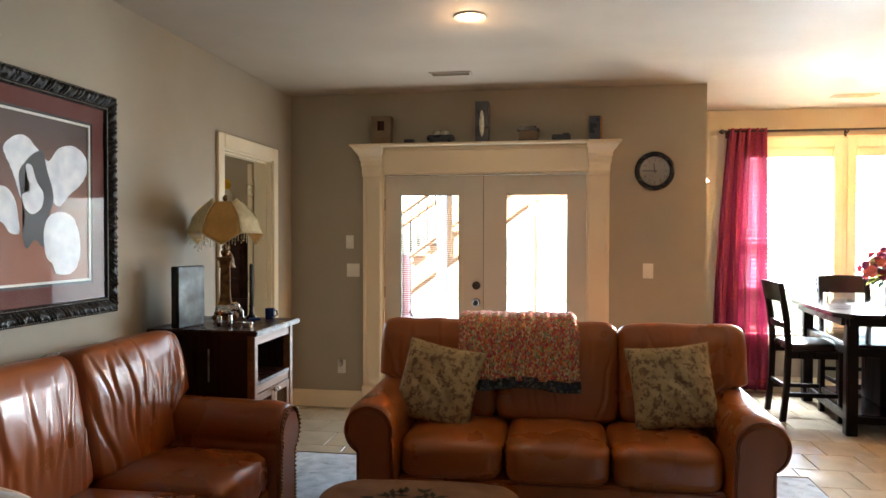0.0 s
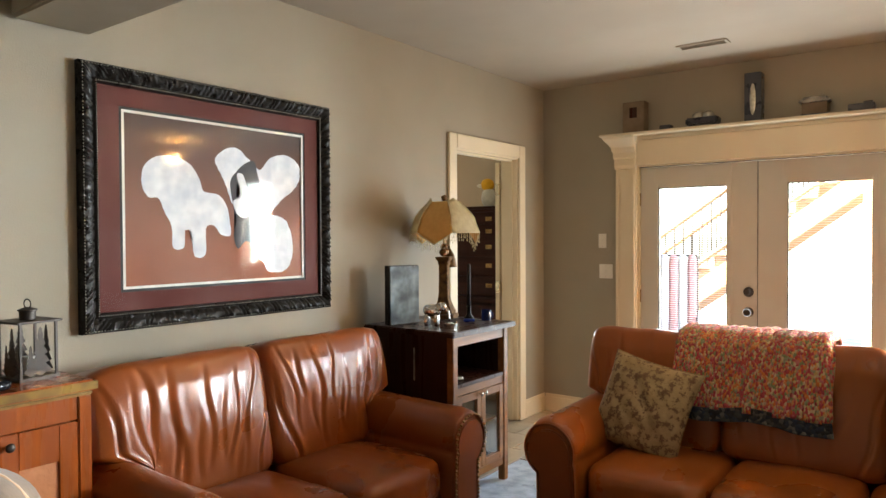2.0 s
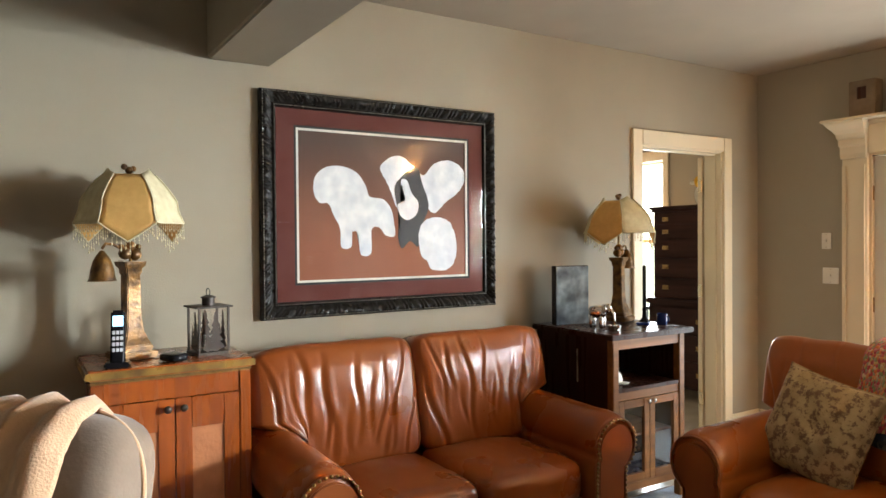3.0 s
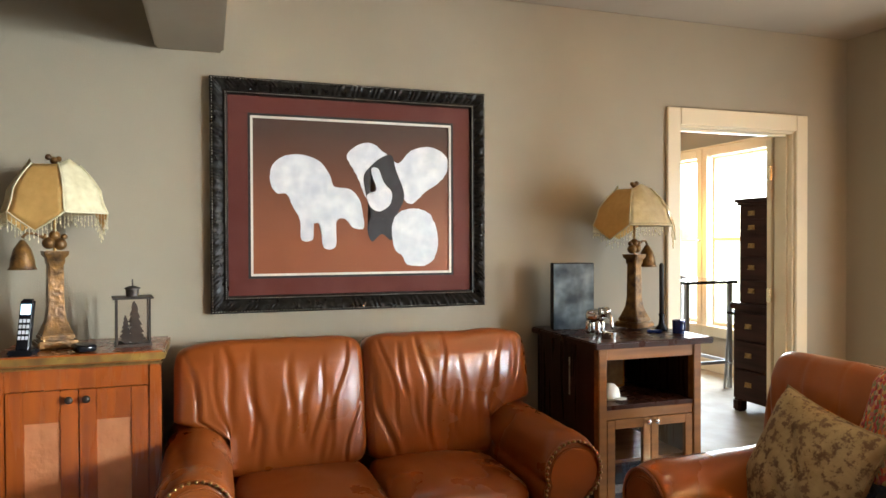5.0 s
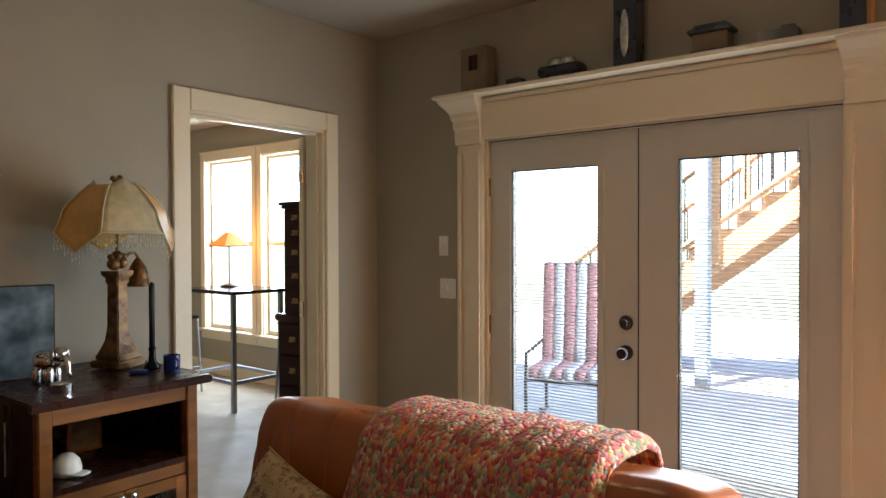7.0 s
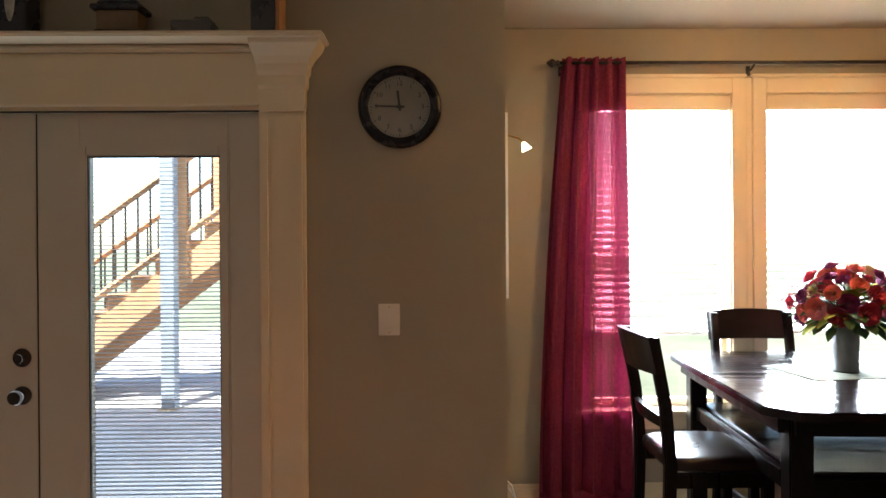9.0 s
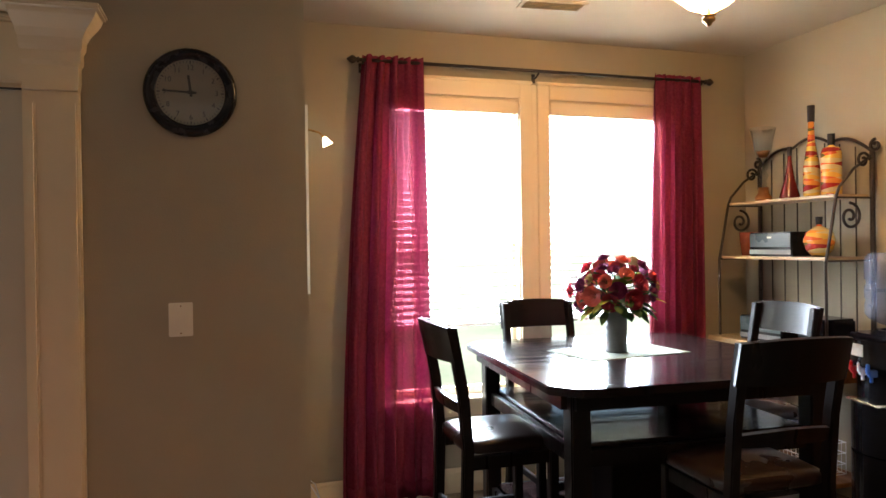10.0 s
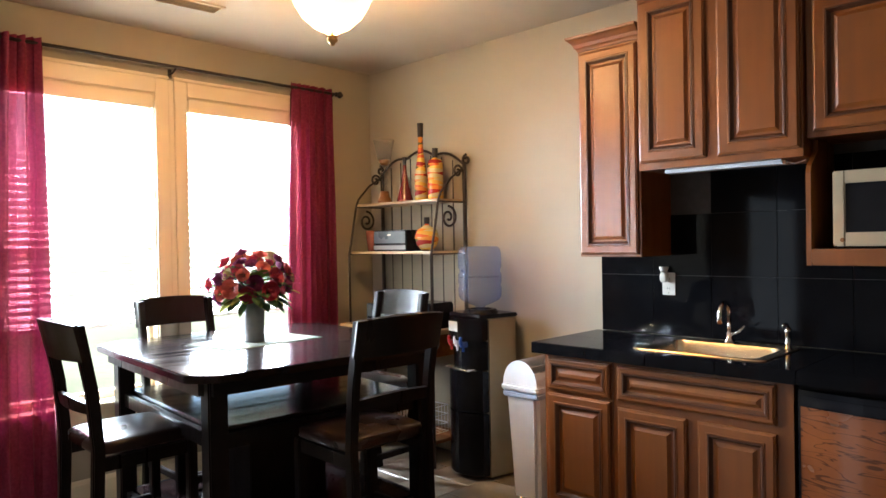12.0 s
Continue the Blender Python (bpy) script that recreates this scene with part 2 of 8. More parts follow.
M_THROW = voronoi_mat("multicolour_crochet", [(0.50, 0.07, 0.05), (0.62, 0.17, 0.04), (0.55, 0.36, 0.14), (0.50, 0.16, 0.14), (0.22, 0.24, 0.10), (0.48, 0.06, 0.07), (0.60, 0.44, 0.27), (0.36, 0.05, 0.06), (0.30, 0.28, 0.17), (0.64, 0.24, 0.09)], 92, warp=(1.3, 0.8, 0.8))
# Dark border yarn, its pale stitches dimmed further for the shade there.
M_THROW_DARK = voronoi_mat("shaded_dark_crochet", [(0.015, 0.02, 0.03), (0.02, 0.02, 0.02), (0.05, 0.05, 0.05), (0.13, 0.12, 0.10), (0.02, 0.03, 0.05)], 60)
M_PILLOW = mat("brown_floral_cloth", (0.52, 0.375, 0.185), (0.32, 0.22, 0.10), 16, 0.85, bump=0.4, big=0.15, bigscale=8, detail=6)


def spotted(m, color, scale, cut):
    """Adds a print of small dark marks to a cloth."""
    n, l = m.node_tree.nodes, m.node_tree.links
    p = n["Principled BSDF"]
    was = p.inputs["Base Color"].links[0].from_socket
    tc, vo, mx, th = n.new("ShaderNodeTexCoord"), n.new("ShaderNodeTexNoise"), n.new("ShaderNodeMix"), n.new("ShaderNodeMapRange")
    mx.data_type = "RGBA"
    vo.inputs["Scale"].default_value, vo.inputs["Detail"].default_value, vo.inputs["Roughness"].default_value = scale, 5, 0.7
    th.inputs[1].default_value, th.inputs[2].default_value = cut, cut + 0.08
    l.new(tc.outputs["Object"], vo.inputs["Vector"])
    l.new(vo.outputs[0], th.inputs[0])
    l.new(th.outputs[0], mx.inputs[0])
    l.new(was, mx.inputs[6])
    mx.inputs[7].default_value = (*color, 1)
    l.new(mx.outputs[2], p.inputs["Base Color"])


spotted(M_PILLOW, (0.17, 0.095, 0.05), 30, 0.50)
spotted(M_RUG, (0.09, 0.10, 0.11), 9, 0.60)
M_OTTO = mat("patterned_ottoman_cloth", (0.24, 0.115, 0.055), (0.17, 0.075, 0.035), 8, 0.7, bump=0.4, big=0.1)
M_TAUPE = mat("taupe_microfibre", (0.27, 0.195, 0.14), (0.22, 0.155, 0.11), 9, 0.85, bump=0.3, big=0.12, sheen=0.3)
M_PEACH = mat("peach_fleece", (0.78, 0.50, 0.31), (0.70, 0.44, 0.27), 9, 0.95, bump=0.6, bscale=150, big=0.1, sheen=0.4)


def curtain_material():
    """Thin woven cloth: nearly opaque where the folds double it, sheer in upright strips where it hangs single."""
    m = mat("crimson_curtain", (0.17, 0.006, 0.036), (0.13, 0.005, 0.028), 60, 0.8, bump=0.2, bscale=300, trans=0.05, big=0.08)
    n, l = m.node_tree.nodes, m.node_tree.links
    out = n["Material Output"]
    was = out.inputs[0].links[0].from_socket
    t, mx, tc, sep, cmb, no, mr = [n.new("ShaderNode" + k) for k in ("BsdfTransparent", "MixShader", "TexCoord", "SeparateXYZ", "CombineXYZ", "TexNoise", "MapRange")]
    l.new(tc.outputs["Object"], sep.inputs[0])
    l.new(sep.outputs[0], cmb.inputs[0])
    l.new(cmb.outputs[0], no.inputs["Vector"])
    no.inputs["Scale"].default_value, no.inputs["Detail"].default_value = 12.0, 1.0
    l.new(no.outputs[0], mr.inputs[0])
    mr.inputs[1].default_value, mr.inputs[2].default_value, mr.inputs[3].default_value, mr.inputs[4].default_value = 0.42, 0.64, 0.02, 0.12
    t.inputs[0].default_value = (1.0, 0.24, 0.34, 1)
    l.new(mr.outputs[0], mx.inputs[0])
    l.new(was, mx.inputs[1])
    l.new(t.outputs[0], mx.inputs[2])
    l.new(mx.outputs[0], out.inputs[0])
    return m


M_CURTAIN = curtain_material()


# ---- mesh helpers ----
def part(name, bm, material, parent=None, label="", smooth=False, kind=""):
    me = bpy.data.meshes.new(name)
    bm.to_mesh(me)
    bm.free()
    me.materials.append(material)
    if smooth:
        me.shade_smooth()
    ob = new(name, me)
    ob.parent = parent
    return tagged(ob, label=label, kind=kind)


def thing(name, x, y, z, rz=0.0, label="", category="", group=""):
    ob = new(name)
    ob.matrix_world = pose(x, y, z, 0, 0, rz)
    ob.empty_display_size = 0.1
    return tagged(ob, label, category, group)


def auto(ob, angle=40):
    ob.data.set_sharp_from_angle(angle=radians(angle))
    return ob


def add_box(bm, x0, x1, y0, y1, z0, z1, bevel=0.0, seg=2):
    m = Matrix.Translation(((x0 + x1) / 2, (y0 + y1) / 2, (z0 + z1) / 2)) @ Matrix.Diagonal((abs(x1 - x0), abs(y1 - y0), abs(z1 - z0), 1))
    got = bmesh.ops.create_cube(bm, size=1, matrix=m)["verts"]
    if bevel:
        edges = list({e for v in got for e in v.link_edges})
        bmesh.ops.bevel(bm, geom=edges, offset=bevel, segments=seg, affect="EDGES", clamp_overlap=True)
    return bm


def box(*a, bevel=0.0, seg=2):
    return add_box(bmesh.new(), *a, bevel=bevel, seg=seg)


def lathe(profile, seg=24, bm=None, at=(0, 0, 0), squash=(1, 1), turn=0.0, caps=True):
    """Turns (radius, height) pairs round the z axis."""
    bm = bm or bmesh.new()
    rings = []
    for r, z in profile:
        if r <= 1e-5:
            rings.append([bm.verts.new((at[0], at[1], at[2] + z))])
        else:
            rings.append([bm.verts.new((at[0] + squash[0] * r * math.cos(2 * math.pi * k / seg + turn), at[1] + squash[1] * r * math.sin(2 * math.pi * k / seg + turn), at[2] + z)) for k in range(seg)])
    for a, b in zip(rings, rings[1:]):
        for k in range(seg):
            j = (k + 1) % seg
            f = [a[k % len(a)], a[j % len(a)], b[j % len(b)], b[k % len(b)]]
            f = [v for i, v in enumerate(f) if v not in f[:i]]
            if len(f) > 2:
                bm.faces.new(f)
    for ring, flip in ((rings[0], True), (rings[-1], False)):
        if len(ring) > 2 and caps:
            bm.faces.new(ring[::-1] if flip else ring)
    bmesh.ops.recalc_face_normals(bm, faces=bm.faces[:])
    return bm


def tube(points, r, seg=8, bm=None, closed=False):
    """A round bar along a line of points."""
    bm = bm or bmesh.new()
    pts = [Vector(p) for p in points]
    rings, n = [], len(pts)
    side = None
    for k, p in enumerate(pts):
        a = pts[(k - 1) % n] if closed else pts[max(k - 1, 0)]
        b = pts[(k + 1) % n] if closed else pts[min(k + 1, n - 1)]
        t = (b - a).normalized()
        if side is None:
            side = t.cross(Vector((0, 0, 1)) if abs(t.z) < 0.9 else Vector((1, 0, 0))).normalized()
        side = (side - t * side.dot(t)).normalized()
        up = t.cross(side)
        rr = r[k] if isinstance(r, (list, tuple)) else r
        rings.append([bm.verts.new(p + side * rr * math.cos(2 * math.pi * j / seg) + up * rr * math.sin(2 * math.pi * j / seg)) for j in range(seg)])
    pairs = list(zip(rings, rings[1:])) + ([(rings[-1], rings[0])] if closed else [])
    for a, b in pairs:
        for j in range(seg):
            bm.faces.new((a[j], a[(j + 1) % seg], b[(j + 1) % seg], b[j]))
    if not closed:
        bm.faces.new(rings[0][::-1])
        bm.faces.new(rings[-1])
    return bm


def spiral(cx, cz, y, r0, r1, turns, start, n=28, flip=1):
    """A scroll in an x-z plane."""
    out = []
    for k in range(n):
        u = k / (n - 1)
        a = start + flip * turns * 2 * math.pi * u
        r = r0 + (r1 - r0) * u
        out.append((cx + r * math.cos(a), y, cz + r * math.sin(a)))
    return out


def sheet(nu, nv, f, bm=None, closed_u=False):
    """A grid of faces through f(u, v), u and v from 0 to 1."""
    bm = bm or bmesh.new()
    rows = [[bm.verts.new(f(i / (nu if closed_u else nu - 1), j / (nv - 1))) for i in range(nu)] for j in range(nv)]
    for a, b in zip(rows, rows[1:]):
        for i in range(nu if closed_u else nu - 1):
            k = (i + 1) % nu
            bm.faces.new((a[i], a[k], b[k], b[i]))
    return bm


def thick(nu, nv, f, t):
    """The sheet f with a thickness t: both faces and the rim."""
    bm = bmesh.new()
    sheet(nu, nv, f, bm)
    bm.normal_update()
    bmesh.ops.solidify(bm, geom=bm.faces[:], thickness=t)
    return bm


def blob(sx, sy, sz, power=4.0, res=10, shape=None):
    """A rounded block of half sizes sx, sy, sz: power 2 an ellipsoid, 8 nearly a box. shape(p, unit) may move each point."""
    bm = bmesh.new()
    seen = {}
    rx, ry, rz = (res if isinstance(res, tuple) else (res, res, res))

    def vert(a, b, c):
        key = (a, b, c)
        if key not in seen:
            q = Vector((2 * a / rx - 1, 2 * b / ry - 1, 2 * c / rz - 1))
            k = (abs(q.x) ** power + abs(q.y) ** power + abs(q.z) ** power) ** (1 / power)
            u = q / k
            p = Vector((u.x * sx, u.y * sy, u.z * sz))
            seen[key] = bm.verts.new(shape(p, u) if shape else p)
        return seen[key]

    def face(*k):
        bm.faces.new([vert(*i) for i in k])

    for a in range(rx):
        for b in range(ry):
            face((a, b, 0), (a, b + 1, 0), (a + 1, b + 1, 0), (a + 1, b, 0))
            face((a, b, rz), (a + 1, b, rz), (a + 1, b + 1, rz), (a, b + 1, rz))
    for a in range(rx):
        for c in range(rz):
            face((a, 0, c), (a + 1, 0, c), (a + 1, 0, c + 1), (a, 0, c + 1))
            face((a, ry, c), (a, ry, c + 1), (a + 1, ry, c + 1), (a + 1, ry, c))
    for b in range(ry):
        for c in range(rz):
            face((0, b, c), (0, b, c + 1), (0, b + 1, c + 1), (0, b + 1, c))
            face((rx, b, c), (rx, b + 1, c), (rx, b + 1, c + 1), (rx, b, c + 1))
    return bm


def move(bm, x=0, y=0, z=0, rx=0, ry=0, rz=0):
    bmesh.ops.transform(bm, matrix=pose(x, y, z, rx, ry, rz), verts=bm.verts[:])
    return bm


def join(*bms):
    out = bmesh.new()
    for b in bms:
        me = bpy.data.meshes.new("tmp")
        b.to_mesh(me)
        b.free()
        out.from_mesh(me)
        bpy.data.meshes.remove(me)
    return out


def structure(name, bm, material, label="", parent=None, smooth=False):
    ob = part(name, bm, material, parent, label, smooth)
    ob["kind"] = "structure"
    return ob


# ---- walls, floor, ceiling ----
def wall(name, axis, at, out, lo, hi, z0, z1, holes=(), material=None, label="painted taupe interior wall"):
    """A wall whose room face stands at axis = at and which is THICK deep towards out (+1 or -1), with real openings (lo, hi, z0, z1)."""
    bm = bmesh.new()
    us = sorted({lo, hi, *(h[0] for h in holes), *(h[1] for h in holes)})
    vs = sorted({z0, z1, *(h[2] for h in holes), *(h[3] for h in holes)})
    verts = {}

    def inside(u, v):
        return lo < u < hi and z0 < v < z1 and not any(h[0] < u < h[1] and h[2] < v < h[3] for h in holes)

    def vert(u, v, d):
        key = (round(u, 4), round(v, 4), d)
        if key not in verts:
            w = at + out * THICK * d
            verts[key] = bm.verts.new((w, u, v) if axis == "x" else (u, w, v))
        return verts[key]

    cells = [(a, b, c, d) for a, b in zip(us, us[1:]) for c, d in zip(vs, vs[1:]) if inside((a + b) / 2, (c + d) / 2)]
    for a, b, c, d in cells:
        for k in (0, 1):
            bm.faces.new([vert(a, c, k), vert(b, c, k), vert(b, d, k), vert(a, d, k)])
        um, vm = (a + b) / 2, (c + d) / 2
        for (p, q), hit in ((((a, c), (a, d)), inside(a - 1e-3, vm)), (((b, c), (b, d)), inside(b + 1e-3, vm)), (((a, c), (b, c)), inside(um, c - 1e-3)), (((a, d), (b, d)), inside(um, d + 1e-3))):
            if not hit:
                bm.faces.new([vert(*p, 0), vert(*q, 0), vert(*q, 1), vert(*p, 1)])
    bmesh.ops.recalc_face_normals(bm, faces=bm.faces[:])
    return structure(name, bm, material or M_WALL, label)


DOORS = (-2.19, -0.43, 0.0, 2.05)
DOORWAY = (5.29, 6.17, 0.0, 2.13)
WIN_1, WIN_2 = (1.10, 1.93, 0.57, 2.37), (2.12, 2.95, 0.57, 2.37)
DEN_1, DEN_2 = (-6.95, -6.08, 0.5, 2.37), (-5.92, -5.05, 0.5, 2.37)
wall("wall_west", "x", WEST, -1, SOUTH, NORTH + THICK, 0, CEIL, [DOORWAY])
wall("wall_north", "y", NORTH, 1, WEST, RETURN, 0, CEIL, [DOORS])
wall("wall_return", "x", RETURN, -1, NORTH + THICK, BAY, 0, CEIL)
wall("wall_bay", "y", BAY, 1, RETURN - THICK, EAST, 0, CEIL, [WIN_1, WIN_2])
wall("wall_east", "x", EAST, 1, SOUTH, BAY + THICK, 0, CEIL)
wall("wall_south", "y", SOUTH, -1, WEST - THICK, EAST + THICK, 0, CEIL)
wall("den_wall_north", "y", DEN_NORTH, 1, DEN_WEST, WEST - THICK, 0, CEIL, [DEN_1, DEN_2], label="painted taupe den wall with two windows")
wall("den_wall_west", "x", DEN_WEST, -1, DEN_SOUTH, DEN_NORTH + THICK, 0, CEIL, label="painted taupe den wall")
wall("den_wall_south", "y", DEN_SOUTH, -1, DEN_WEST - THICK, WEST - THICK, 0, CEIL, label="painted taupe den wall")
wall("den_wall_east", "x", WEST - THICK, 1, NORTH + THICK, DEN_NORTH + THICK, 0, CEIL, label="painted taupe den wall")

structure("ceiling", box(WEST - THICK, EAST + THICK, SOUTH - THICK, BAY + THICK, CEIL + 0.002, CEIL + 0.12), M_CEIL, "flat off-white painted ceiling")
structure("den_ceiling", box(DEN_WEST - THICK, WEST - THICK - 0.004, DEN_SOUTH - THICK, DEN_NORTH + THICK, CEIL + 0.002, CEIL + 0.12), M_CEIL, "flat off-white den ceiling")
structure("ceiling_beam", box(WEST + 0.002, EAST - 0.002, 2.43, 2.73, 2.332, CEIL, bevel=0.012), M_WALL, "dropped ceiling beam painted like the walls")
# Unseen block, its height set so the patio shadow ends near y 10.5.
structure("upper_storey", box(DEN_WEST - 0.3, EAST + 0.3, SOUTH - 0.3, BAY + 0.2, CEIL + 0.16, 4.05), M_SHELL, "unseen block above the rooms, added to shade the patio")
structure("floor", box(WEST - THICK, EAST + THICK, SOUTH - THICK, BAY + THICK, -0.10, -0.008), M_GROUT, "grouted bed under the beige floor tiles")
structure("den_floor", box(DEN_WEST - THICK, WEST - THICK - 0.002, DEN_SOUTH - THICK, DEN_NORTH + THICK, -0.10, 0.0), mat("matt_den_floor", (0.36, 0.30, 0.22), (0.29, 0.24, 0.17), 4, 0.5, big=0.08), "beige den floor")


def skirting(name, x0, x1, y0, y1):
    bm = box(x0, x1, y0, y1, 0, 0.125, bevel=0.003)
    dx, dy = (x1 - x0 < y1 - y0), (y1 - y0 < x1 - x0)
    add_box(bm, x0 + 0.004 * dx, x1 - 0.004 * dx, y0 + 0.004 * dy, y1 - 0.004 * dy, 0.125, 0.150, bevel=0.004)
    return structure(name, bm, M_TRIM, "cream-painted moulded baseboard")


skirting("baseboard", WEST, WEST + 0.018, SOUTH, 5.205)
skirting("baseboard", WEST, WEST + 0.018, 6.258, NORTH - 0.002)
skirting("baseboard", WEST + 0.02, -2.375, NORTH - 0.018, NORTH)
skirting("baseboard", -0.255, RETURN + 0.018, NORTH - 0.018, NORTH)
skirting("baseboard", RETURN, RETURN + 0.018, NORTH + 0.001, BAY)
skirting("baseboard", RETURN + 0.02, EAST, BAY - 0.018, BAY)
skirting("baseboard", EAST - 0.018, EAST, 5.88, BAY - 0.02)
skirting("baseboard", DEN_WEST, WEST - THICK, DEN_NORTH - 0.018, DEN_NORTH)


# ---- doorway casing and den door ----
def doorway():
    d = tagged(thing("door_casing", WEST, 5.73, 0), "cream-painted flat door casing round the open den doorway", "door frame")
    d["kind"] = "structure"
    y0, y1, z1 = DOORWAY[0] - 5.73, DOORWAY[1] - 5.73, DOORWAY[3]
    bm = box(0.0, 0.022, y0 - 0.085, y0 + 0.006, 0, z1 + 0.095, bevel=0.004)
    add_box(bm, 0.0, 0.022, y1 - 0.006, y1 + 0.085, 0, z1 + 0.095, bevel=0.004)
    add_box(bm, 0.0, 0.0235, y0 + 0.0065, y1 - 0.0065, z1 - 0.005, z1 + 0.095, bevel=0.004)
    part("casing", bm, M_TRIM, d)
    bm = box(-THICK - 0.01, -0.001, y0 - 0.003, y0 + 0.018, 0, z1 + 0.0, bevel=0.002)
    add_box(bm, -THICK - 0.01, -0.001, y1 - 0.018, y1 + 0.003, 0, z1, bevel=0.002)
    add_box(bm, -THICK - 0.01, -0.001, y0 + 0.019, y1 - 0.019, z1 - 0.018, z1 + 0.001, bevel=0.002)
    add_box(bm, -0.075, -0.04, y0 + 0.0185, y0 + 0.030, 0, z1 - 0.03)
    add_box(bm, -0.075, -0.04, y1 - 0.030, y1 - 0.0185, 0, z1 - 0.03)
    add_box(bm, -0.075, -0.04, y0 + 0.031, y1 - 0.031, z1 - 0.030, z1 - 0.0185)
    part("jamb", bm, M_TRIM, d)
    door = tagged(thing("door_den", WEST - THICK - 0.012, DOORWAY[1] - 0.02, 0), "cream-painted den door folded fully open against the den wall", "door")
    bm = box(-0.048, -0.010, -0.010, 0.83, 0.012, 2.10, bevel=0.003)
    for z0, z1 in ((0.2, 0.95), (1.1, 1.95)):
        add_box(bm, -0.052, -0.048, 0.13, 0.39, z0, z1, bevel=0.003)
        add_box(bm, -0.052, -0.048, 0.47, 0.72, z0, z1, bevel=0.003)
    part("door_leaf", bm, M_TRIM, door)
    for z in (0.25, 1.08, 1.88):
        bm = tube([(-0.002, -0.022, z - 0.045), (-0.002, -0.022, z + 0.045)], 0.008, 8)
        add_box(bm, -0.045, -0.004, -0.0125, -0.0105, z - 0.045, z + 0.045)
        part("hinge", bm, M_STEEL, door, "satin steel door hinge")


doorway()


# ---- double patio door with its pilasters and shelf ----
def patio_door():
    x0, x1, z1 = DOORS[0], DOORS[1], DOORS[3]
    d = tagged(thing("door_surround", (x0 + x1) / 2, NORTH, 0), "cream-painted pilasters and crown shelf round the glazed double door", "door surround")
    d["kind"] = "structure"
    c = (x0 + x1) / 2
    for s, a in ((-1, x0 - c), (1, x1 - c)):
        lo, hi = (a - 0.165, a + 0.002) if s < 0 else (a - 0.002, a + 0.165)
        bm = box(lo, hi, -0.030, 0, 0, 2.02, bevel=0.003)
        for k in range(2):
            u = lo + 0.003 + k * (hi - lo - 0.038)
            add_box(bm, u, u + 0.032, -0.046, -0.030, 0.22, 1.98, bevel=0.007)
        add_box(bm, lo - 0.006, hi + 0.006, -0.050, 0, 0, 0.20, bevel=0.004)
        part("pilaster", bm, M_TRIM, d)
        bm = bmesh.new()
        prof = [(0.0, 2.02, 0.05), (0.004, 2.05, 0.053), (0.004, 2.10, 0.053), (0.012, 2.115, 0.06), (0.012, 2.15, 0.06), (0.020, 2.165, 0.07), (0.022, 2.19, 0.078),
                (0.036, 2.215, 0.095), (0.058, 2.24, 0.118), (0.068, 2.255, 0.13), (0.074, 2.27, 0.135)]
        rings = []
        for g, z, dy in prof:
            o = g if s < 0 else 0.3 * g
            q = 0.3 * g if s < 0 else g
            rings.append([bm.verts.new(v) for v in ((lo - o, -0.001, z), (lo - o, -dy, z), (hi + q, -dy, z), (hi + q, -0.001, z))])
        for p, q in zip(rings, rings[1:]):
            for k in range(4):
                j = (k + 1) % 4
                bm.faces.new((p[k], p[j], q[j], q[k]))
        bm.faces.new(rings[0][::-1])
        bm.faces.new(rings[-1])
        bmesh.ops.recalc_face_normals(bm, faces=bm.faces[:])
        part("capital", bm, M_TRIM, d)
    w = (x1 - x0) / 2
    bm = box(-w + 0.005, w - 0.005, -0.034, 0, z1 - 0.004, 2.2425, bevel=0.003)
    add_box(bm, -w + 0.005, w - 0.005, -0.06, 0, 2.243, 2.270, bevel=0.01)
    part("frieze", bm, M_TRIM, d)
    part("shelf", box(-w - 0.255, w + 0.255, -0.160, -0.001, 2.271, 2.290, bevel=0.006), M_TRIM, d)
    part("door_jamb", add_box(add_box(box(-w - 0.001, -w + 0.016, 0.001, THICK, 0, z1 - 0.001), w - 0.016, w + 0.001, 0.001, THICK, 0, z1 - 0.001), -w + 0.017, w - 0.017, 0.001, THICK, z1 - 0.017, z1), M_TRIM, d)
    # Black strip added to show the gap above the doors as shade.
    part("weatherstrip", box(-w + 0.017, w - 0.017, 0.006, 0.028, 2.029, 2.0325), M_MATTBLACK, d, "black strip for the shaded gap over the doors")
    part("threshold", box(-w, w, -0.02, THICK + 0.03, -0.006, 0.014, bevel=0.004), M_STEEL, d, "metal door threshold")
    for n, (lo, hi, gl, gr) in enumerate(((x0 + 0.018, c - 0.002, -2.03, -1.52), (c + 0.002, x1 - 0.018, -1.115, -0.605))):
        side = "glazed cream patio door leaf with an enclosed mini blind, shut"
        leaf = tagged(thing("patio_door", (lo + hi) / 2, NORTH + 0.03, 0.0), side, "door", "pair of patio doors")
        m = (lo + hi) / 2
        a, b, g0, g1, z0, zt = lo - m, hi - m, gl - m, gr - m, 0.26, 1.862
        bm = box(a, g0 - 0.03, 0, 0.045, 0.016, 2.028, bevel=0.002)
        add_box(bm, g1 + 0.03, b, 0, 0.045, 0.016, 2.028, bevel=0.002)
        add_box(bm, g0 - 0.0295, g1 + 0.0295, 0.0005, 0.0445, 0.016, z0 - 0.03)
        add_box(bm, g0 - 0.0295, g1 + 0.0295, 0.0005, 0.0445, zt + 0.03, 2.028)
        part("door_leaf", bm, M_DOOR, leaf)
        bm = bmesh.new()
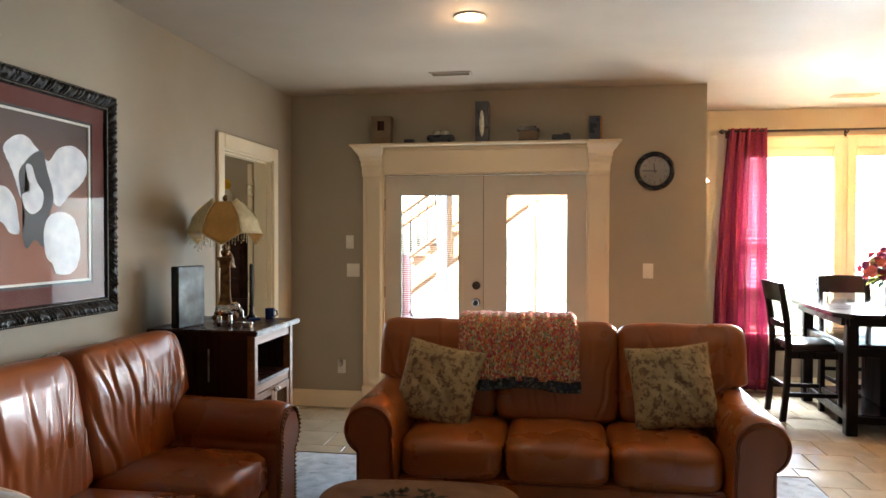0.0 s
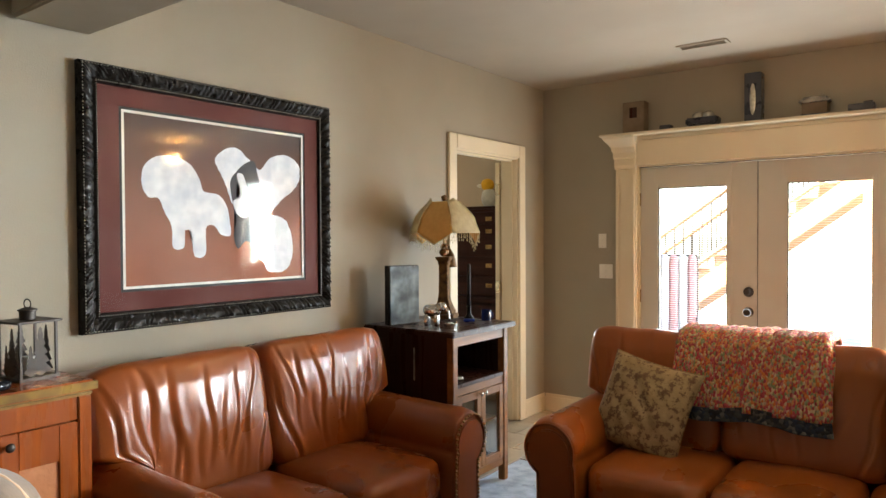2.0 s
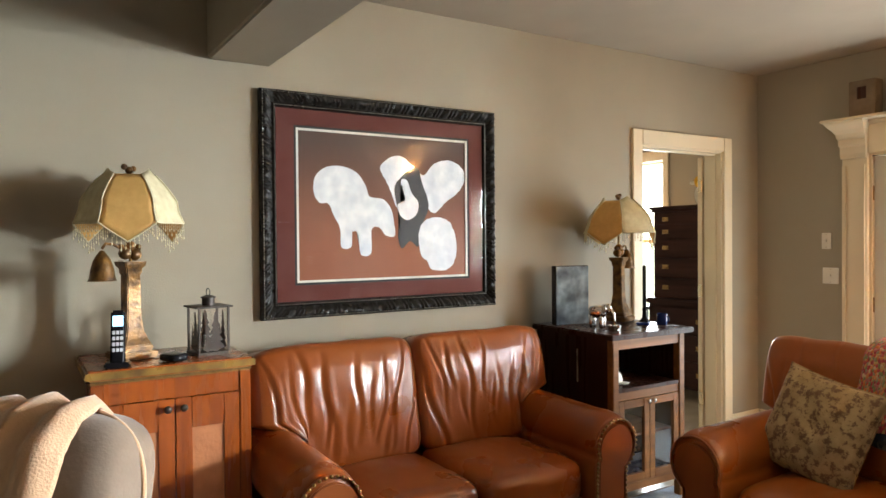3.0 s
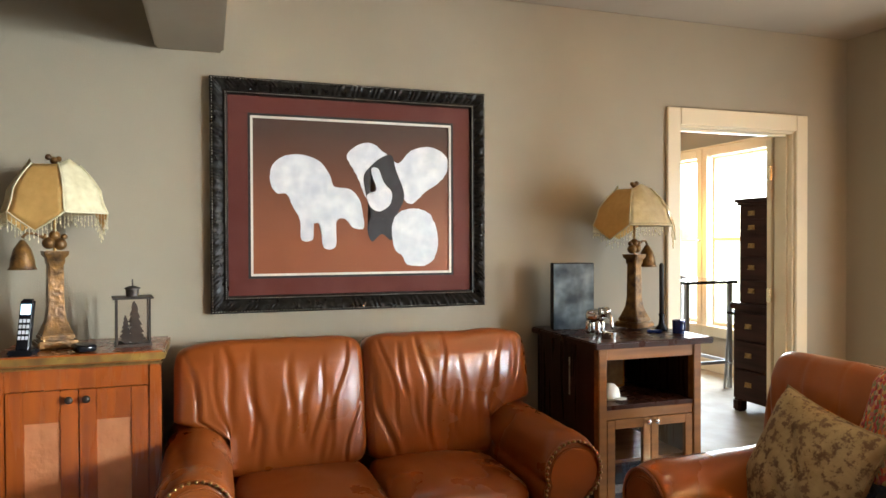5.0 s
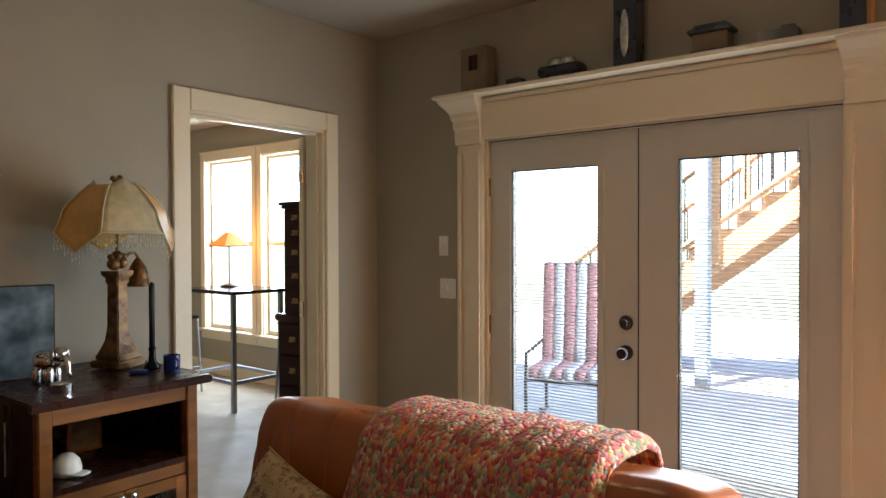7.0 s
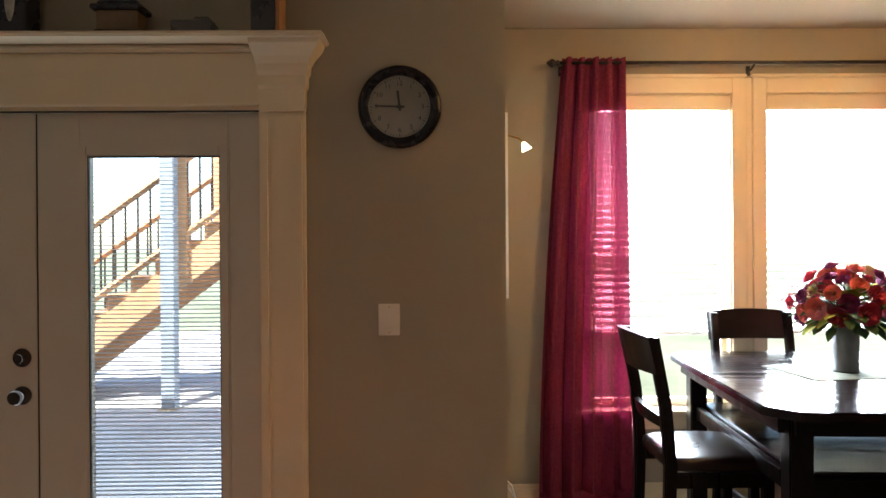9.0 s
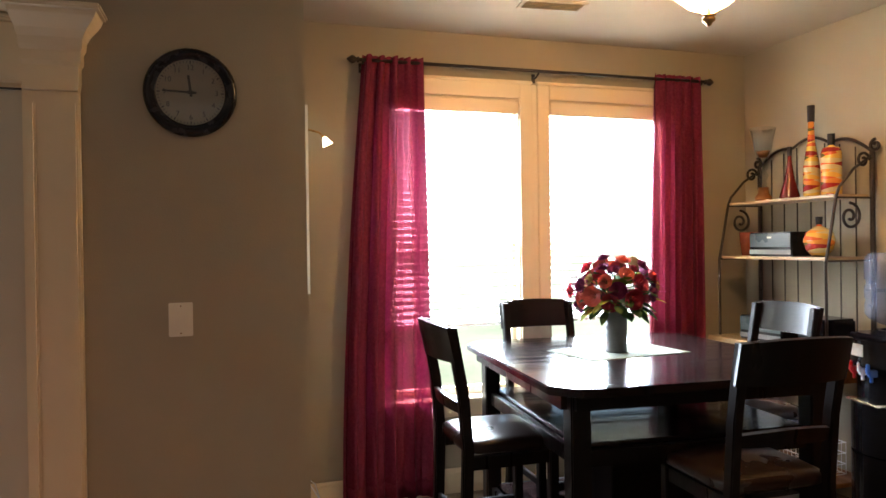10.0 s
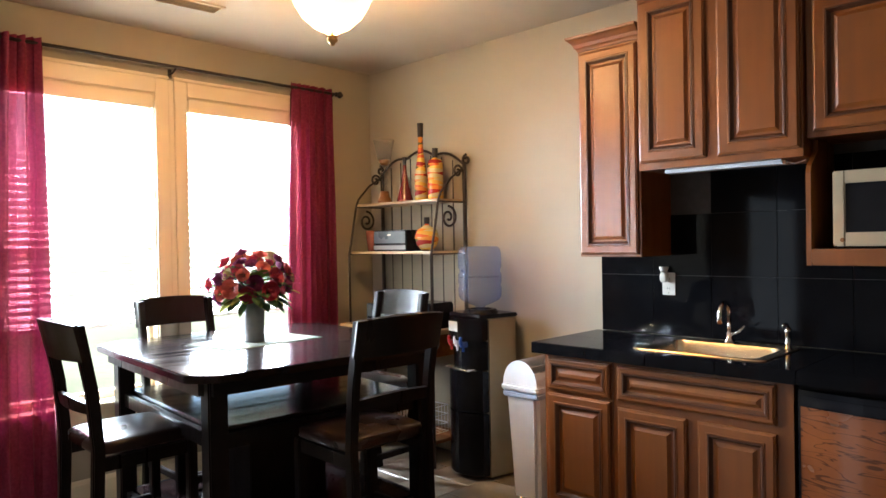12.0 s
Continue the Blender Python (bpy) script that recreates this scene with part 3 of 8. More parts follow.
        for q in ((g0 - 0.036, g0, z0 - 0.036, zt + 0.036), (g1, g1 + 0.036, z0 - 0.036, zt + 0.036), (g0 + 0.0005, g1 - 0.0005, z0 - 0.036, z0), (g0 + 0.0005, g1 - 0.0005, zt, zt + 0.036)):
            add_box(bm, q[0], q[1], -0.010, 0.052, q[2], q[3], bevel=0.005)
        part("glazing_frame", bm, M_DOOR, leaf)
        # Black rim stands in for the reveal's shadow round the glass.
        bm = bmesh.new()
        for q in ((g0, g0 + 0.004, z0, zt), (g1 - 0.004, g1, z0, zt), (g0 + 0.0045, g1 - 0.0045, zt - 0.006, zt), (g0 + 0.0045, g1 - 0.0045, z0, z0 + 0.004)):
            add_box(bm, q[0], q[1], -0.002, 0.009, q[2], q[3])
        part("gasket", bm, M_MATTBLACK, leaf, "dark strip painting the reveal shadow round the glass")
        gl_ob = part("pane", box(g0, g1, 0.010, 0.013, z0, zt), M_GLASS, leaf, "clear door glass")
        gl_ob.visible_shadow = False
        bm = bmesh.new()
        tilt = radians(14)
        for k in range(94):
            z = z0 + 0.012 + k * (zt - z0 - 0.02) / 94
            got = bmesh.ops.create_cube(bm, size=1, matrix=Matrix.Translation(((g0 + g1) / 2, 0.026, z)) @ Matrix.Rotation(tilt, 4, "X") @ Matrix.Diagonal((g1 - g0 - 0.006, 0.012, 0.0006, 1)))
        tagged(part("mini_blind", bm, M_SLAT, leaf, "thin white blind slats between the panes"), kind="stuff")
        if n == 0:
            for z in (0.94, 1.085):
                bm = lathe([(0.0, 0.0), (0.034, 0.0), (0.036, 0.006), (0.030, 0.012), (0.014, 0.016), (0.013, 0.030)] + ([(0.024, 0.038), (0.029, 0.050), (0.025, 0.062), (0, 0.066)] if z < 1 else [(0.018, 0.032), (0.018, 0.036), (0, 0.037)]), 20)
                auto(part("door_knob" if z < 1 else "deadbolt", move(bm, b - 0.058, 0, z, 90), M_IRON, leaf, "dark bronze door hardware", True))
            # Black strip draws the dark gap between leaves, where only shade lies.
            part("edge_seal", box(b + 0.0005, b + 0.0038, -0.002, 0.002, 0.016, 2.026), M_MATTBLACK, leaf, "thin black strip for the shaded gap between the leaves")
            part("astragal", box(b + 0.0005, b + 0.0038, 0.0025, 0.05, 0.016, 2.026), M_DOOR, leaf)
            for z in (0.3, 1.02, 1.78):
                part("hinge", tube([(a - 0.004, -0.006, z - 0.05), (a - 0.004, -0.006, z + 0.05)], 0.008, 8), M_BRASS, leaf, "aged brass hinge")


patio_door()


# ---- bay windows with blinds ----
def window(name, w, y, glass=None, slats=True, rise=None):
    """A sash window in an opening w = (x0, x1, z0, z1) of a wall facing south at y, with casing, sill, meeting rail and a wooden blind."""
    x0, x1, z0, z1 = w
    c = (x0 + x1) / 2
    t = tagged(thing(name, c, y, 0), "cream-painted double-hung sash window with its casing and sill", "window")
    t["kind"] = "structure"
    h = (x1 - x0) / 2
    bm = box(-h - 0.075, -h + 0.004, -0.02, 0, z0 - 0.01, z1 + 0.085, bevel=0.004)
    add_box(bm, h - 0.004, h + 0.075, -0.02, 0, z0 - 0.01, z1 + 0.085, bevel=0.004)
    add_box(bm, -h + 0.0045, h - 0.0045, -0.0215, 0, z1 - 0.004, z1 + 0.085, bevel=0.004)
    add_box(bm, -h - 0.08, h + 0.08, -0.030, 0, z1 + 0.086, z1 + 0.105, bevel=0.005)
    part("casing", bm, M_TRIM, t)
    part("window_sill", add_box(box(-h - 0.09, h + 0.09, -0.055, 0.02, z0 - 0.030, z0 - 0.001, bevel=0.006), -h - 0.075, h + 0.075, -0.018, 0, z0 - 0.115, z0 - 0.031, bevel=0.004), M_TRIM, t)
    bm = bmesh.new()
    zm = 1.45
    for a, b, e, f in ((-h, -h + 0.04, z0, z1), (h - 0.04, h, z0, z1), (-h + 0.0405, h - 0.0405, z0, z0 + 0.045), (-h + 0.0405, h - 0.0405, z1 - 0.04, z1), (-h + 0.0405, h - 0.0405, zm - 0.02, zm + 0.02)):
        add_box(bm, a, b, 0.06, 0.11, e, f, bevel=0.003)
    part("window_frame", bm, M_TRIM, t)
    bm = box(-h, -h + 0.012, 0.001, 0.06, z0, z1)
    add_box(bm, h - 0.012, h, 0.001, 0.06, z0, z1)
    add_box(bm, -h + 0.013, h - 0.013, 0.001, 0.06, z1 - 0.012, z1)
    part("reveal", bm, M_TRIM, t)
    for e, f in ((z0 + 0.045, zm - 0.02), (zm + 0.02, z1 - 0.04)):
        g = part("pane", box(-h + 0.04, h - 0.04, 0.085, 0.088, e, f), glass or M_GLASS, t, "clear window glass")
        g.visible_shadow = False
    if slats:
        b = tagged(thing("window_blind", c, y + 0.030, z1 - 0.012), "raised white wooden blind half down in the window", "window blind", "bay window blinds")
        part("head_rail", box(-h + 0.014, h - 0.014, -0.038, 0.022, -0.085, -0.002, bevel=0.006), M_TRIM, b)
        z = z1 - 0.012 - 0.11
        first = None
        k = 0
        while z > (rise or 1.03):
            q = z - (z1 - 0.012)
            if first is None:
                first = part("slat", move(box(-h + 0.018, h - 0.018, -0.024, 0.024, -0.0014, 0.0014), 0, -0.005, 0, 22, 0, 0), M_SLAT, b, "white wooden blind slat")
                first.location.z = q
            else:
                s = first.copy()
                scene.collection.objects.link(s)
                s.location.z = q
            z -= 0.042
        part("bottom_rail", box(-h + 0.018, h - 0.018, -0.028, 0.018, z - (z1 - 0.012), z - (z1 - 0.012) + 0.022, bevel=0.004), M_SLAT, b)
        for u in (-h + 0.15, h - 0.15):
            part("cord", tube([(u, -0.031, -0.08), (u, -0.031, z - (z1 - 0.012) + 0.01)], 0.0012, 4), M_SLAT, b, "white ladder cord")


window("window_1", WIN_1, BAY)
window("window_2", WIN_2, BAY)
window("window_3", DEN_1, DEN_NORTH, slats=False)
window("window_4", DEN_2, DEN_NORTH, slats=False)
structure("window_mullion_trim", box(2.007, 2.043, BAY - 0.014, BAY, 0.56, 2.455, bevel=0.003), M_TRIM, "cream strip between the paired window casings")


# ---- outdoors ----
structure("ground", box(-300, 300, -300, 600, -0.32, -0.16), M_GRASS, "lawn that runs to the horizon")
structure("pavement", box(-7.5, 0.9, BAY + THICK + 0.02, 17.0, -0.16, -0.03, bevel=0.01), M_CONCRETE, "pale concrete patio slab")
structure("pavement", box(-3.02, 0.34, NORTH + THICK + 0.035, BAY + THICK + 0.015, -0.16, -0.03), M_CONCRETE, "pale concrete slab before the patio doors")


def outdoor_stair():
    s = thing("outdoor_stair", -2.05, 11.34, -0.03, 0, "weathered cedar outdoor stair with black balusters, climbing from the patio", "stairs")
    n, rise, run, x0, w = 13, 0.18, 0.243, -2.18, 1.0
    for k in range(n):
        part("tread", box(x0 + k * run - 0.02, x0 + (k + 1) * run, -w / 2, w / 2, (k + 1) * rise - 0.038, (k + 1) * rise, bevel=0.004), M_CEDAR, s)
        part("riser", box(x0 + k * run, x0 + k * run + 0.02, -w / 2, w / 2, k * rise, (k + 1) * rise - 0.039), M_CEDAR, s)
    top, end = n * rise, x0 + n * run
    for y in (-w / 2 - 0.04, w / 2 + 0.003):
        bm = bmesh.new()
        pts = [(x0, 0.0), (end, top - 0.03), (end, top - 0.32), (x0 + 0.43, 0.0)]
        a = [bm.verts.new((x, y, z)) for x, z in pts]
        b = [bm.verts.new((x, y + 0.037, z)) for x, z in pts]
        bm.faces.new(a)
        bm.faces.new(b[::-1])
        for i in range(4):
            j = (i + 1) % 4
            bm.faces.new((a[j], a[i], b[i], b[j]))
        part("stringer", bm, M_CEDAR, s)
    for y in (-w / 2 - 0.06, w / 2 + 0.06):
        for h in (0.14, 0.86):
            part("rail", tube([(x0 + 0.1, y, h + rise), (end, y, h + top)], 0.036, 4), M_CEDAR, s)
        for k in range(1, n * 2 - 1):
            x = x0 + 0.1 + k * run / 2
            z = rise + (x - x0 - 0.1) * (top - rise) / (end - x0 - 0.1)
            part("baluster", tube([(x, y, z + 0.15), (x, y, z + 0.84)], 0.011, 5), M_IRON, s, "black iron baluster")
        for x, z0, z in ((x0 + 0.08, 0, 1.12), (x0 + 2.0, 1.25, 3.0), (end + 0.05, 0, top + 1.0)):
            part("newel_post", box(x - 0.045, x + 0.045, y - 0.045, y + 0.045, z0, z, bevel=0.004), M_CEDAR, s)
    for k in range(8):
        part("deck_board", box(end + 0.10 + k * 0.145, end + 0.238 + k * 0.145, -w / 2 - 0.1, w / 2 + 0.1, top - 0.03, top + 0.008, bevel=0.003), M_CEDAR, s)
    for k in range(5):
        part("joist", box(end + 0.10 + k * 0.26, end + 0.14 + k * 0.26, -w / 2 - 0.06, w / 2 + 0.06, top - 0.27, top - 0.031), M_CEDAR, s)
    part("rim_joist", box(end + 0.095, end + 1.26, -w / 2 - 0.10, -w / 2 - 0.062, top - 0.27, top - 0.031), M_CEDAR, s)
    p = thing("deck_post", -2.30, 10.60, -0.03, 0, "grey-painted square post standing on the patio", "post")
    part("shaft", box(-0.065, 0.065, -0.065, 0.065, 0.02, 3.3, bevel=0.006), M_POST, p)
    part("base_plate", box(-0.09, 0.09, -0.09, 0.09, 0, 0.02, bevel=0.003), M_STEEL, p)


outdoor_stair()


def patio_chair():
    c = thing("patio_chair", -2.68, 8.60, -0.03, 16, "metal patio chair with faded red and cream striped cushions", "outdoor chair")
    bars = bmesh.new()
    for x in (-0.34, 0.34):
        tube([(x, -0.30, 0.02), (x, -0.32, 0.30), (x, -0.30, 0.60), (x, 0.25, 0.64), (x, 0.33, 0.40), (x, 0.36, 0.02)], 0.014, 8, bars)
        tube([(x, 0.24, 0.40), (x, 0.33, 1.30)], 0.014, 8, bars)
        tube([(x, -0.34, 0.015), (x, 0.40, 0.015)], 0.014, 8, bars)
        tube(spiral(x, 0, 0, 0.02, 0.10, 1.2, 0, 20), 0.008, 6, bars).verts
    for y, z in ((-0.28, 0.38), (0.26, 0.40), (0.33, 1.30), (0.28, 0.7)):
        tube([(-0.34, y, z), (0.34, y, z)], 0.012, 8, bars)
    part("frame", bars, M_IRON, c)
    reds, creams = mat("faded_red_stripe", (0.36, 0.17, 0.17), None, 20, 0.9, bump=0.3), mat("cream_stripe", (0.50, 0.48, 0.50), None, 20, 0.9, bump=0.3)
    for k in range(7):
        x = -0.285 + k * 0.095
        part("cushion_stripe", move(blob(0.0475, 0.050, 0.44, 9, (3, 4, 8)), x, 0.245, 0.88, -6), creams if k % 2 else reds, c, "striped back cushion panel", True)
        part("seat_stripe", move(blob(0.0475, 0.27, 0.045, 9, (3, 8, 4)), x, -0.03, 0.44), creams if k % 2 else reds, c, "striped seat cushion panel", True)


patio_chair()


# ---- rug ----
def rug():
    bm = bmesh.new()
    sheet(60, 50, lambda u, v: Vector((-2.50 + 3.35 * u, 1.35 + 3.95 * v, 0.006 + 0.008 * min(1, 30 * min(u, 1 - u, v, 1 - v)) + 0.002 * noise.noise(Vector((u * 40, v * 40, 0))))), bm)
    r = thing("area_rug", -0.8, 3.3, 0, 0, "blue-grey patterned area rug under the sofas", "rug")
    part("rug_surface", move(bm, 0.8, -3.3, 0), M_RUG, r, smooth=True)
    rim = [(-2.50, 1.35), (0.85, 1.35), (0.85, 5.30), (-2.50, 5.30)]
    part("binding", tube([(x + 0.8, y - 3.3, 0.007) for x, y in rim], 0.006, 6, closed=True), M_TAUPE, r, "bound rug edge")


rug()


# ---- sofas ----
def folds(seed, n, w, h, slant=0.25, depth=0.010):
    """Creases that run down a leather cushion."""
    rnd = random.Random(seed)
    spots = [-w + 2 * w * (k + rnd.uniform(0.15, 0.85)) / n for k in range(n)]
    lines = [(x0, slant * x0 / w + rnd.uniform(-0.05, 0.05), rnd.uniform(0.006, 0.015), rnd.uniform(0.4, 1.0) * depth, rnd.uniform(0.25, 0.8) * h * 2, rnd.uniform(-0.3, 0.4) * h) for x0 in spots]

    def f(x, z):
        d = 0.0
        for x0, s, wid, dep, ln, zc in lines:
            u = x - x0 - s * (z - zc) - 0.012 * math.sin(z * 17 + x0 * 40)
            fall = max(0.0, 1 - ((z - zc) / (ln * 0.75)) ** 2)
            d += -dep * math.exp(-(u / wid) ** 2) * fall + 0.55 * dep * math.exp(-((u - 2.1 * wid) / (1.5 * wid)) ** 2) * fall
        return d
    return f


def rolled_arm(side, length, r=0.135, top=0.665, width=0.24):
    """A scroll arm: a keyhole section swept from front (y = 0) to back. side +1: it rolls out towards +x; x = 0 is its inner face."""
    zc = top - r
    cx = width - r * 0.72
    sec = []
    for k in range(25):
        a = radians(200 - k * (200 + 62) / 24)
        sec.append((cx + r * math.cos(a), zc + r * math.sin(a)))
    sec = [(0.0, 0.09), (0.0, 0.22), (0.0, 0.36), (0.005, zc - 0.07)] + sec + [(width - 0.035, zc - 0.18), (width - 0.035, 0.3), (width - 0.035, 0.09)]

    def f(u, v):
        s = v * (len(sec) - 1)
        i = min(int(s), len(sec) - 2)
        w = s - i
        x, z = sec[i][0] * (1 - w) + sec[i + 1][0] * w, sec[i][1] * (1 - w) + sec[i + 1][1] * w
        grow = 1 - 0.10 * math.exp(-u * 26)
        mx, mz = width * 0.45, zc - 0.1
        y = u * length
        wr = 0.004 * noise.noise(Vector((x * 6, y * 7, z * 6))) + 0.0025 * math.sin(26 * y + 8 * z) * math.exp(-((y - 0.08) / 0.10) ** 2)
        lift = 0.02 * u * u
        return Vector((side * (mx + (x - mx) * grow + wr), y - (0 if u else 0.0), mz + (z - mz) * (grow if z > mz else 1) + wr + lift * (z > 0.3)))

    bm = sheet(46, len(sec) * 2, f)
    first = [v for v in bm.verts]
    nu = 46
    nv = len(sec) * 2
    rim0 = [first[j * nu] for j in range(nv)]
    rim1 = [first[j * nu + nu - 1] for j in range(nv)]
    bm.faces.new(rim0)
    bm.faces.new(rim1[::-1])
    bmesh.ops.recalc_face_normals(bm, faces=bm.faces[:])
    facing = bmesh.new()
    ins = [(width * 0.45 + (x - width * 0.45) * 0.80, (zc - 0.1) + (z - zc + 0.1) * (0.80 if z > zc - 0.1 else 1)) for x, z in sec]
    a = [facing.verts.new((side * x, -0.012, z)) for x, z in ins]
    b = [facing.verts.new((side * x, 0.012, z)) for x, z in ins]
    facing.faces.new(a)
    facing.faces.new(b[::-1])
    for i in range(len(a)):
        j = (i + 1) % len(a)
        facing.faces.new((a[i], b[i], b[j], a[j]))
    bmesh.ops.recalc_face_normals(facing, faces=facing.faces[:])
    bmesh.ops.bevel(facing, geom=[e for e in facing.edges if abs(e.verts[0].co.y + 0.012) < 1e-4 and abs(e.verts[1].co.y + 0.012) < 1e-4], offset=0.006, segments=2, affect="EDGES")
    ring = [(side * (width * 0.45 + (x - width * 0.45) * 0.90), -0.004, (zc - 0.1) + (z - zc + 0.1) * (0.90 if z > zc - 0.1 else 1)) for x, z in sec]
    return bm, facing, ring


def sofa(name, x, y, rz, width, seats, leather, label, group, nails, seed, back=0.975, deep=0.95):
    """Origin on the floor at the middle of the front; the back is towards +y."""
    s = thing(name, x, y, 0, rz, label, "sofa", group)
    arm_w, half = 0.24, width / 2
    inner = half - 0.205 - 0.03
    for side in (-1, 1):
        bm, facing, ring = rolled_arm(side, deep - 0.12)
        a = part("arm", move(bm, side * inner, 0.0, 0), leather, s, smooth=True)
        f = part("arm_facing", move(facing, side * inner, 0.0, 0), M_PANEL_L, a, "flat leather facing on the scroll arm")
        auto(f)
        pip = part("piping", tube([(p[0] + side * inner, -0.004, p[2]) for p in ring], 0.006, 6), M_PANEL_L, a, "leather welt round the arm facing", True)
        if nails:
            studs = bmesh.new()
            ln = 0.0
            last = None
            for p, q in zip(ring, ring[1:]):
                steps = max(1, int((Vector(q) - Vector(p)).length / 0.017))
                for k in range(steps):
                    c = Vector(p).lerp(Vector(q), k / steps)
                    if c.z > 0.12:
                        bmesh.ops.create_icosphere(studs, subdivisions=1, radius=0.0075, matrix=Matrix.Translation((c.x + side * inner, -0.012, c.z)))
            tagged(part("nailhead_trim", studs, M_BRASS, a, "row of small brass nailheads", True), kind="stuff")
    part("base", box(-inner + 0.001, inner - 0.001, 0.045, deep - 0.06, 0.075, 0.285, bevel=0.015), leather, s)
    part("back_frame", move(blob(inner + 0.235, 0.10, 0.40, 7, (16, 4, 10)), 0, deep - 0.09, 0.50, -6), leather, s, smooth=True)
    cw = 2 * inner / seats
    for k in range(seats):
        cx = -inner + cw * (k + 0.5)
        fo = folds(seed + k * 7, 5, cw / 2, 0.3, 0.5, 0.004)

        def seat_shape(p, u, fo=fo, cx=cx):
            n = noise.noise(Vector((p.x * 5 + cx * 9, p.y * 5, seed)))
            if p.z > 0:
                p.z += 0.024 * (1 - (p.x / cw * 2) ** 2) * (1 - (p.y / 0.32) ** 2) + 0.007 * n + fo(p.x, p.y) * 0.9
            if p.y < -0.2:
                p.z += -0.012 * (u.z < 0)
                p.y += 0.006 * noise.noise(Vector((p.x * 14, p.z * 20, seed + k)))
            return p

        c = part("seat_cushion", move(blob(cw / 2 - 0.002, 0.325, 0.095, 6, (26, 26, 8), seat_shape), cx, 0.345, 0.375), leather, s, smooth=True)
        pts = [(cx + math.copysign(abs(math.cos(a)) ** 0.3, math.cos(a)) * (cw / 2 - 0.008), 0.345 + math.copysign(abs(math.sin(a)) ** 0.3, math.sin(a)) * 0.322, 0.325) for a in [2 * math.pi * q / 40 for q in range(40)]]
        part("piping", tube(pts, 0.004, 5, closed=True), leather, c, "leather seam of the cushion", True)
    backs = seats
    bw = 2 * (inner + 0.235) / backs
    for k in range(backs):
        cx = -(inner + 0.235) + bw * (k + 0.5)
        fo = folds(seed * 3 + k * 11, 13 if nails else 9, bw / 2 * 0.92, 0.32, 0.28, 0.0085 if nails else 0.0065)
        hb = (back - 0.43) / 2 + 0.015

        def back_shape(p, u, fo=fo, cx=cx, hb=hb, k=k):
            q = p.z / hb
            if p.y < 0:
                p.y -= 0.030 * (1 - (2 * p.x / bw) ** 4) * (0.5 + 0.5 * math.cos((q - 0.35) * 2.2))
                p.y -= fo(p.x, p.z)
            p.y -= 0.012 * noise.noise(Vector((p.x * 4 + cx * 7, p.z * 4, seed + k)))
            p.z += 0.010 * noise.noise(Vector((p.x * 6 + cx * 3, 1.7, seed))) * (q > 0.5)
            if q > 0.6:
                p.y += 0.035 * (q - 0.6)
            if q < -0.15 and abs(cx + p.x) > inner - 0.02:
                lim = inner + 0.012
                p.x = math.copysign(lim, cx + p.x) - cx + (p.x - (math.copysign(lim, cx + p.x) - cx)) * max(0.0, min(1.0, (q + 0.45) / 0.3))
            return p

        part("back_cushion", move(blob(bw / 2 + 0.001, 0.130, hb, 9.0, (96, 10, 60), back_shape), cx, deep - 0.235, 0.43 + hb, -11), leather, s, smooth=True)
    for sx in (-1, 1):
        for yy in (0.07, deep - 0.14):
            part("foot", lathe([(0.024, 0), (0.034, 0.03), (0.036, 0.09), (0, 0.09)], 12, at=(sx * (inner + 0.10), yy, 0.0)), M_DARKWOOD, s, "turned dark wood foot")
    return s


sofa("loveseat", -2.035, 3.325, 90, 1.62, 2, M_LEATHER, "cognac leather loveseat with creased cushions and brass nailhead trim", "leather seating", True, 5)
sofa("sofa", -0.70, 4.10, 0, 2.07, 3, M_LEATHER2, "tan leather sofa with scroll arms, backing the patio doors", "leather seating", False, 11)


# ---- cushions and throws ----
def pillow(x, y, z, rx, ry, rz, size, seed, label):
    p = thing("throw_pillow", x, y, z, 0, label, "cushion", "throw pillows")
    p.matrix_world = pose(x, y, z, rx, ry, rz)
    h = size / 2

    def side(sign):
        def f(u, v):
            a, b = 2 * u - 1, 2 * v - 1
            edge = max(0.0, (1 - a * a) * (1 - b * b))
            t = 0.085 * edge ** 0.42
            pinch = 1 - 0.07 * (1 - a * a) * abs(b) ** 3
            pinch2 = 1 - 0.07 * (1 - b * b) * abs(a) ** 3
            w = 0.012 * noise.noise(Vector((a * 2.2 + seed, b * 2.2, sign))) + 0.009 * abs(noise.noise(Vector((a * 3 + b * 2.5, b * 2 - a, seed * 2)))) * edge ** 0.3
            w += -0.011 * math.exp(-((a + 0.8 * b - 0.1) / 0.10) ** 2) * edge + 0.009 * math.exp(-((a + 0.7 * b - 0.32) / 0.13) ** 2) * edge - 0.008 * math.exp(-((a * 0.6 + b + 0.4) / 0.09) ** 2) * edge
            return Vector((a * h * pinch2, sign * (t + w * edge ** 0.2 * (edge > 0)), b * h * pinch))
        return f

    bm = bmesh.new()
    sheet(34, 34, side(1), bm)
    sheet(34, 34, side(-1), bm)
    bmesh.ops.remove_doubles(bm, verts=bm.verts[:], dist=0.0006)
    bmesh.ops.recalc_face_normals(bm, faces=bm.faces[:])
    part("cover", bm, M_PILLOW, p, smooth=True)
    rim = []
    for s, n in ((0, 12), (1, 12), (2, 12), (3, 12)):
        for k in range(n):
            t = 2 * k / n - 1
            a, b = ((t, -1), (1, t), (-t, 1), (-1, -t))[s]
            rim.append((a * h * (1 - 0.07 * (1 - b * b) * abs(a) ** 3), 0, b * h * (1 - 0.07 * (1 - a * a) * abs(b) ** 3)))
    part("piping", tube(rim, 0.004, 5, closed=True), M_PILLOW, p, smooth=True)


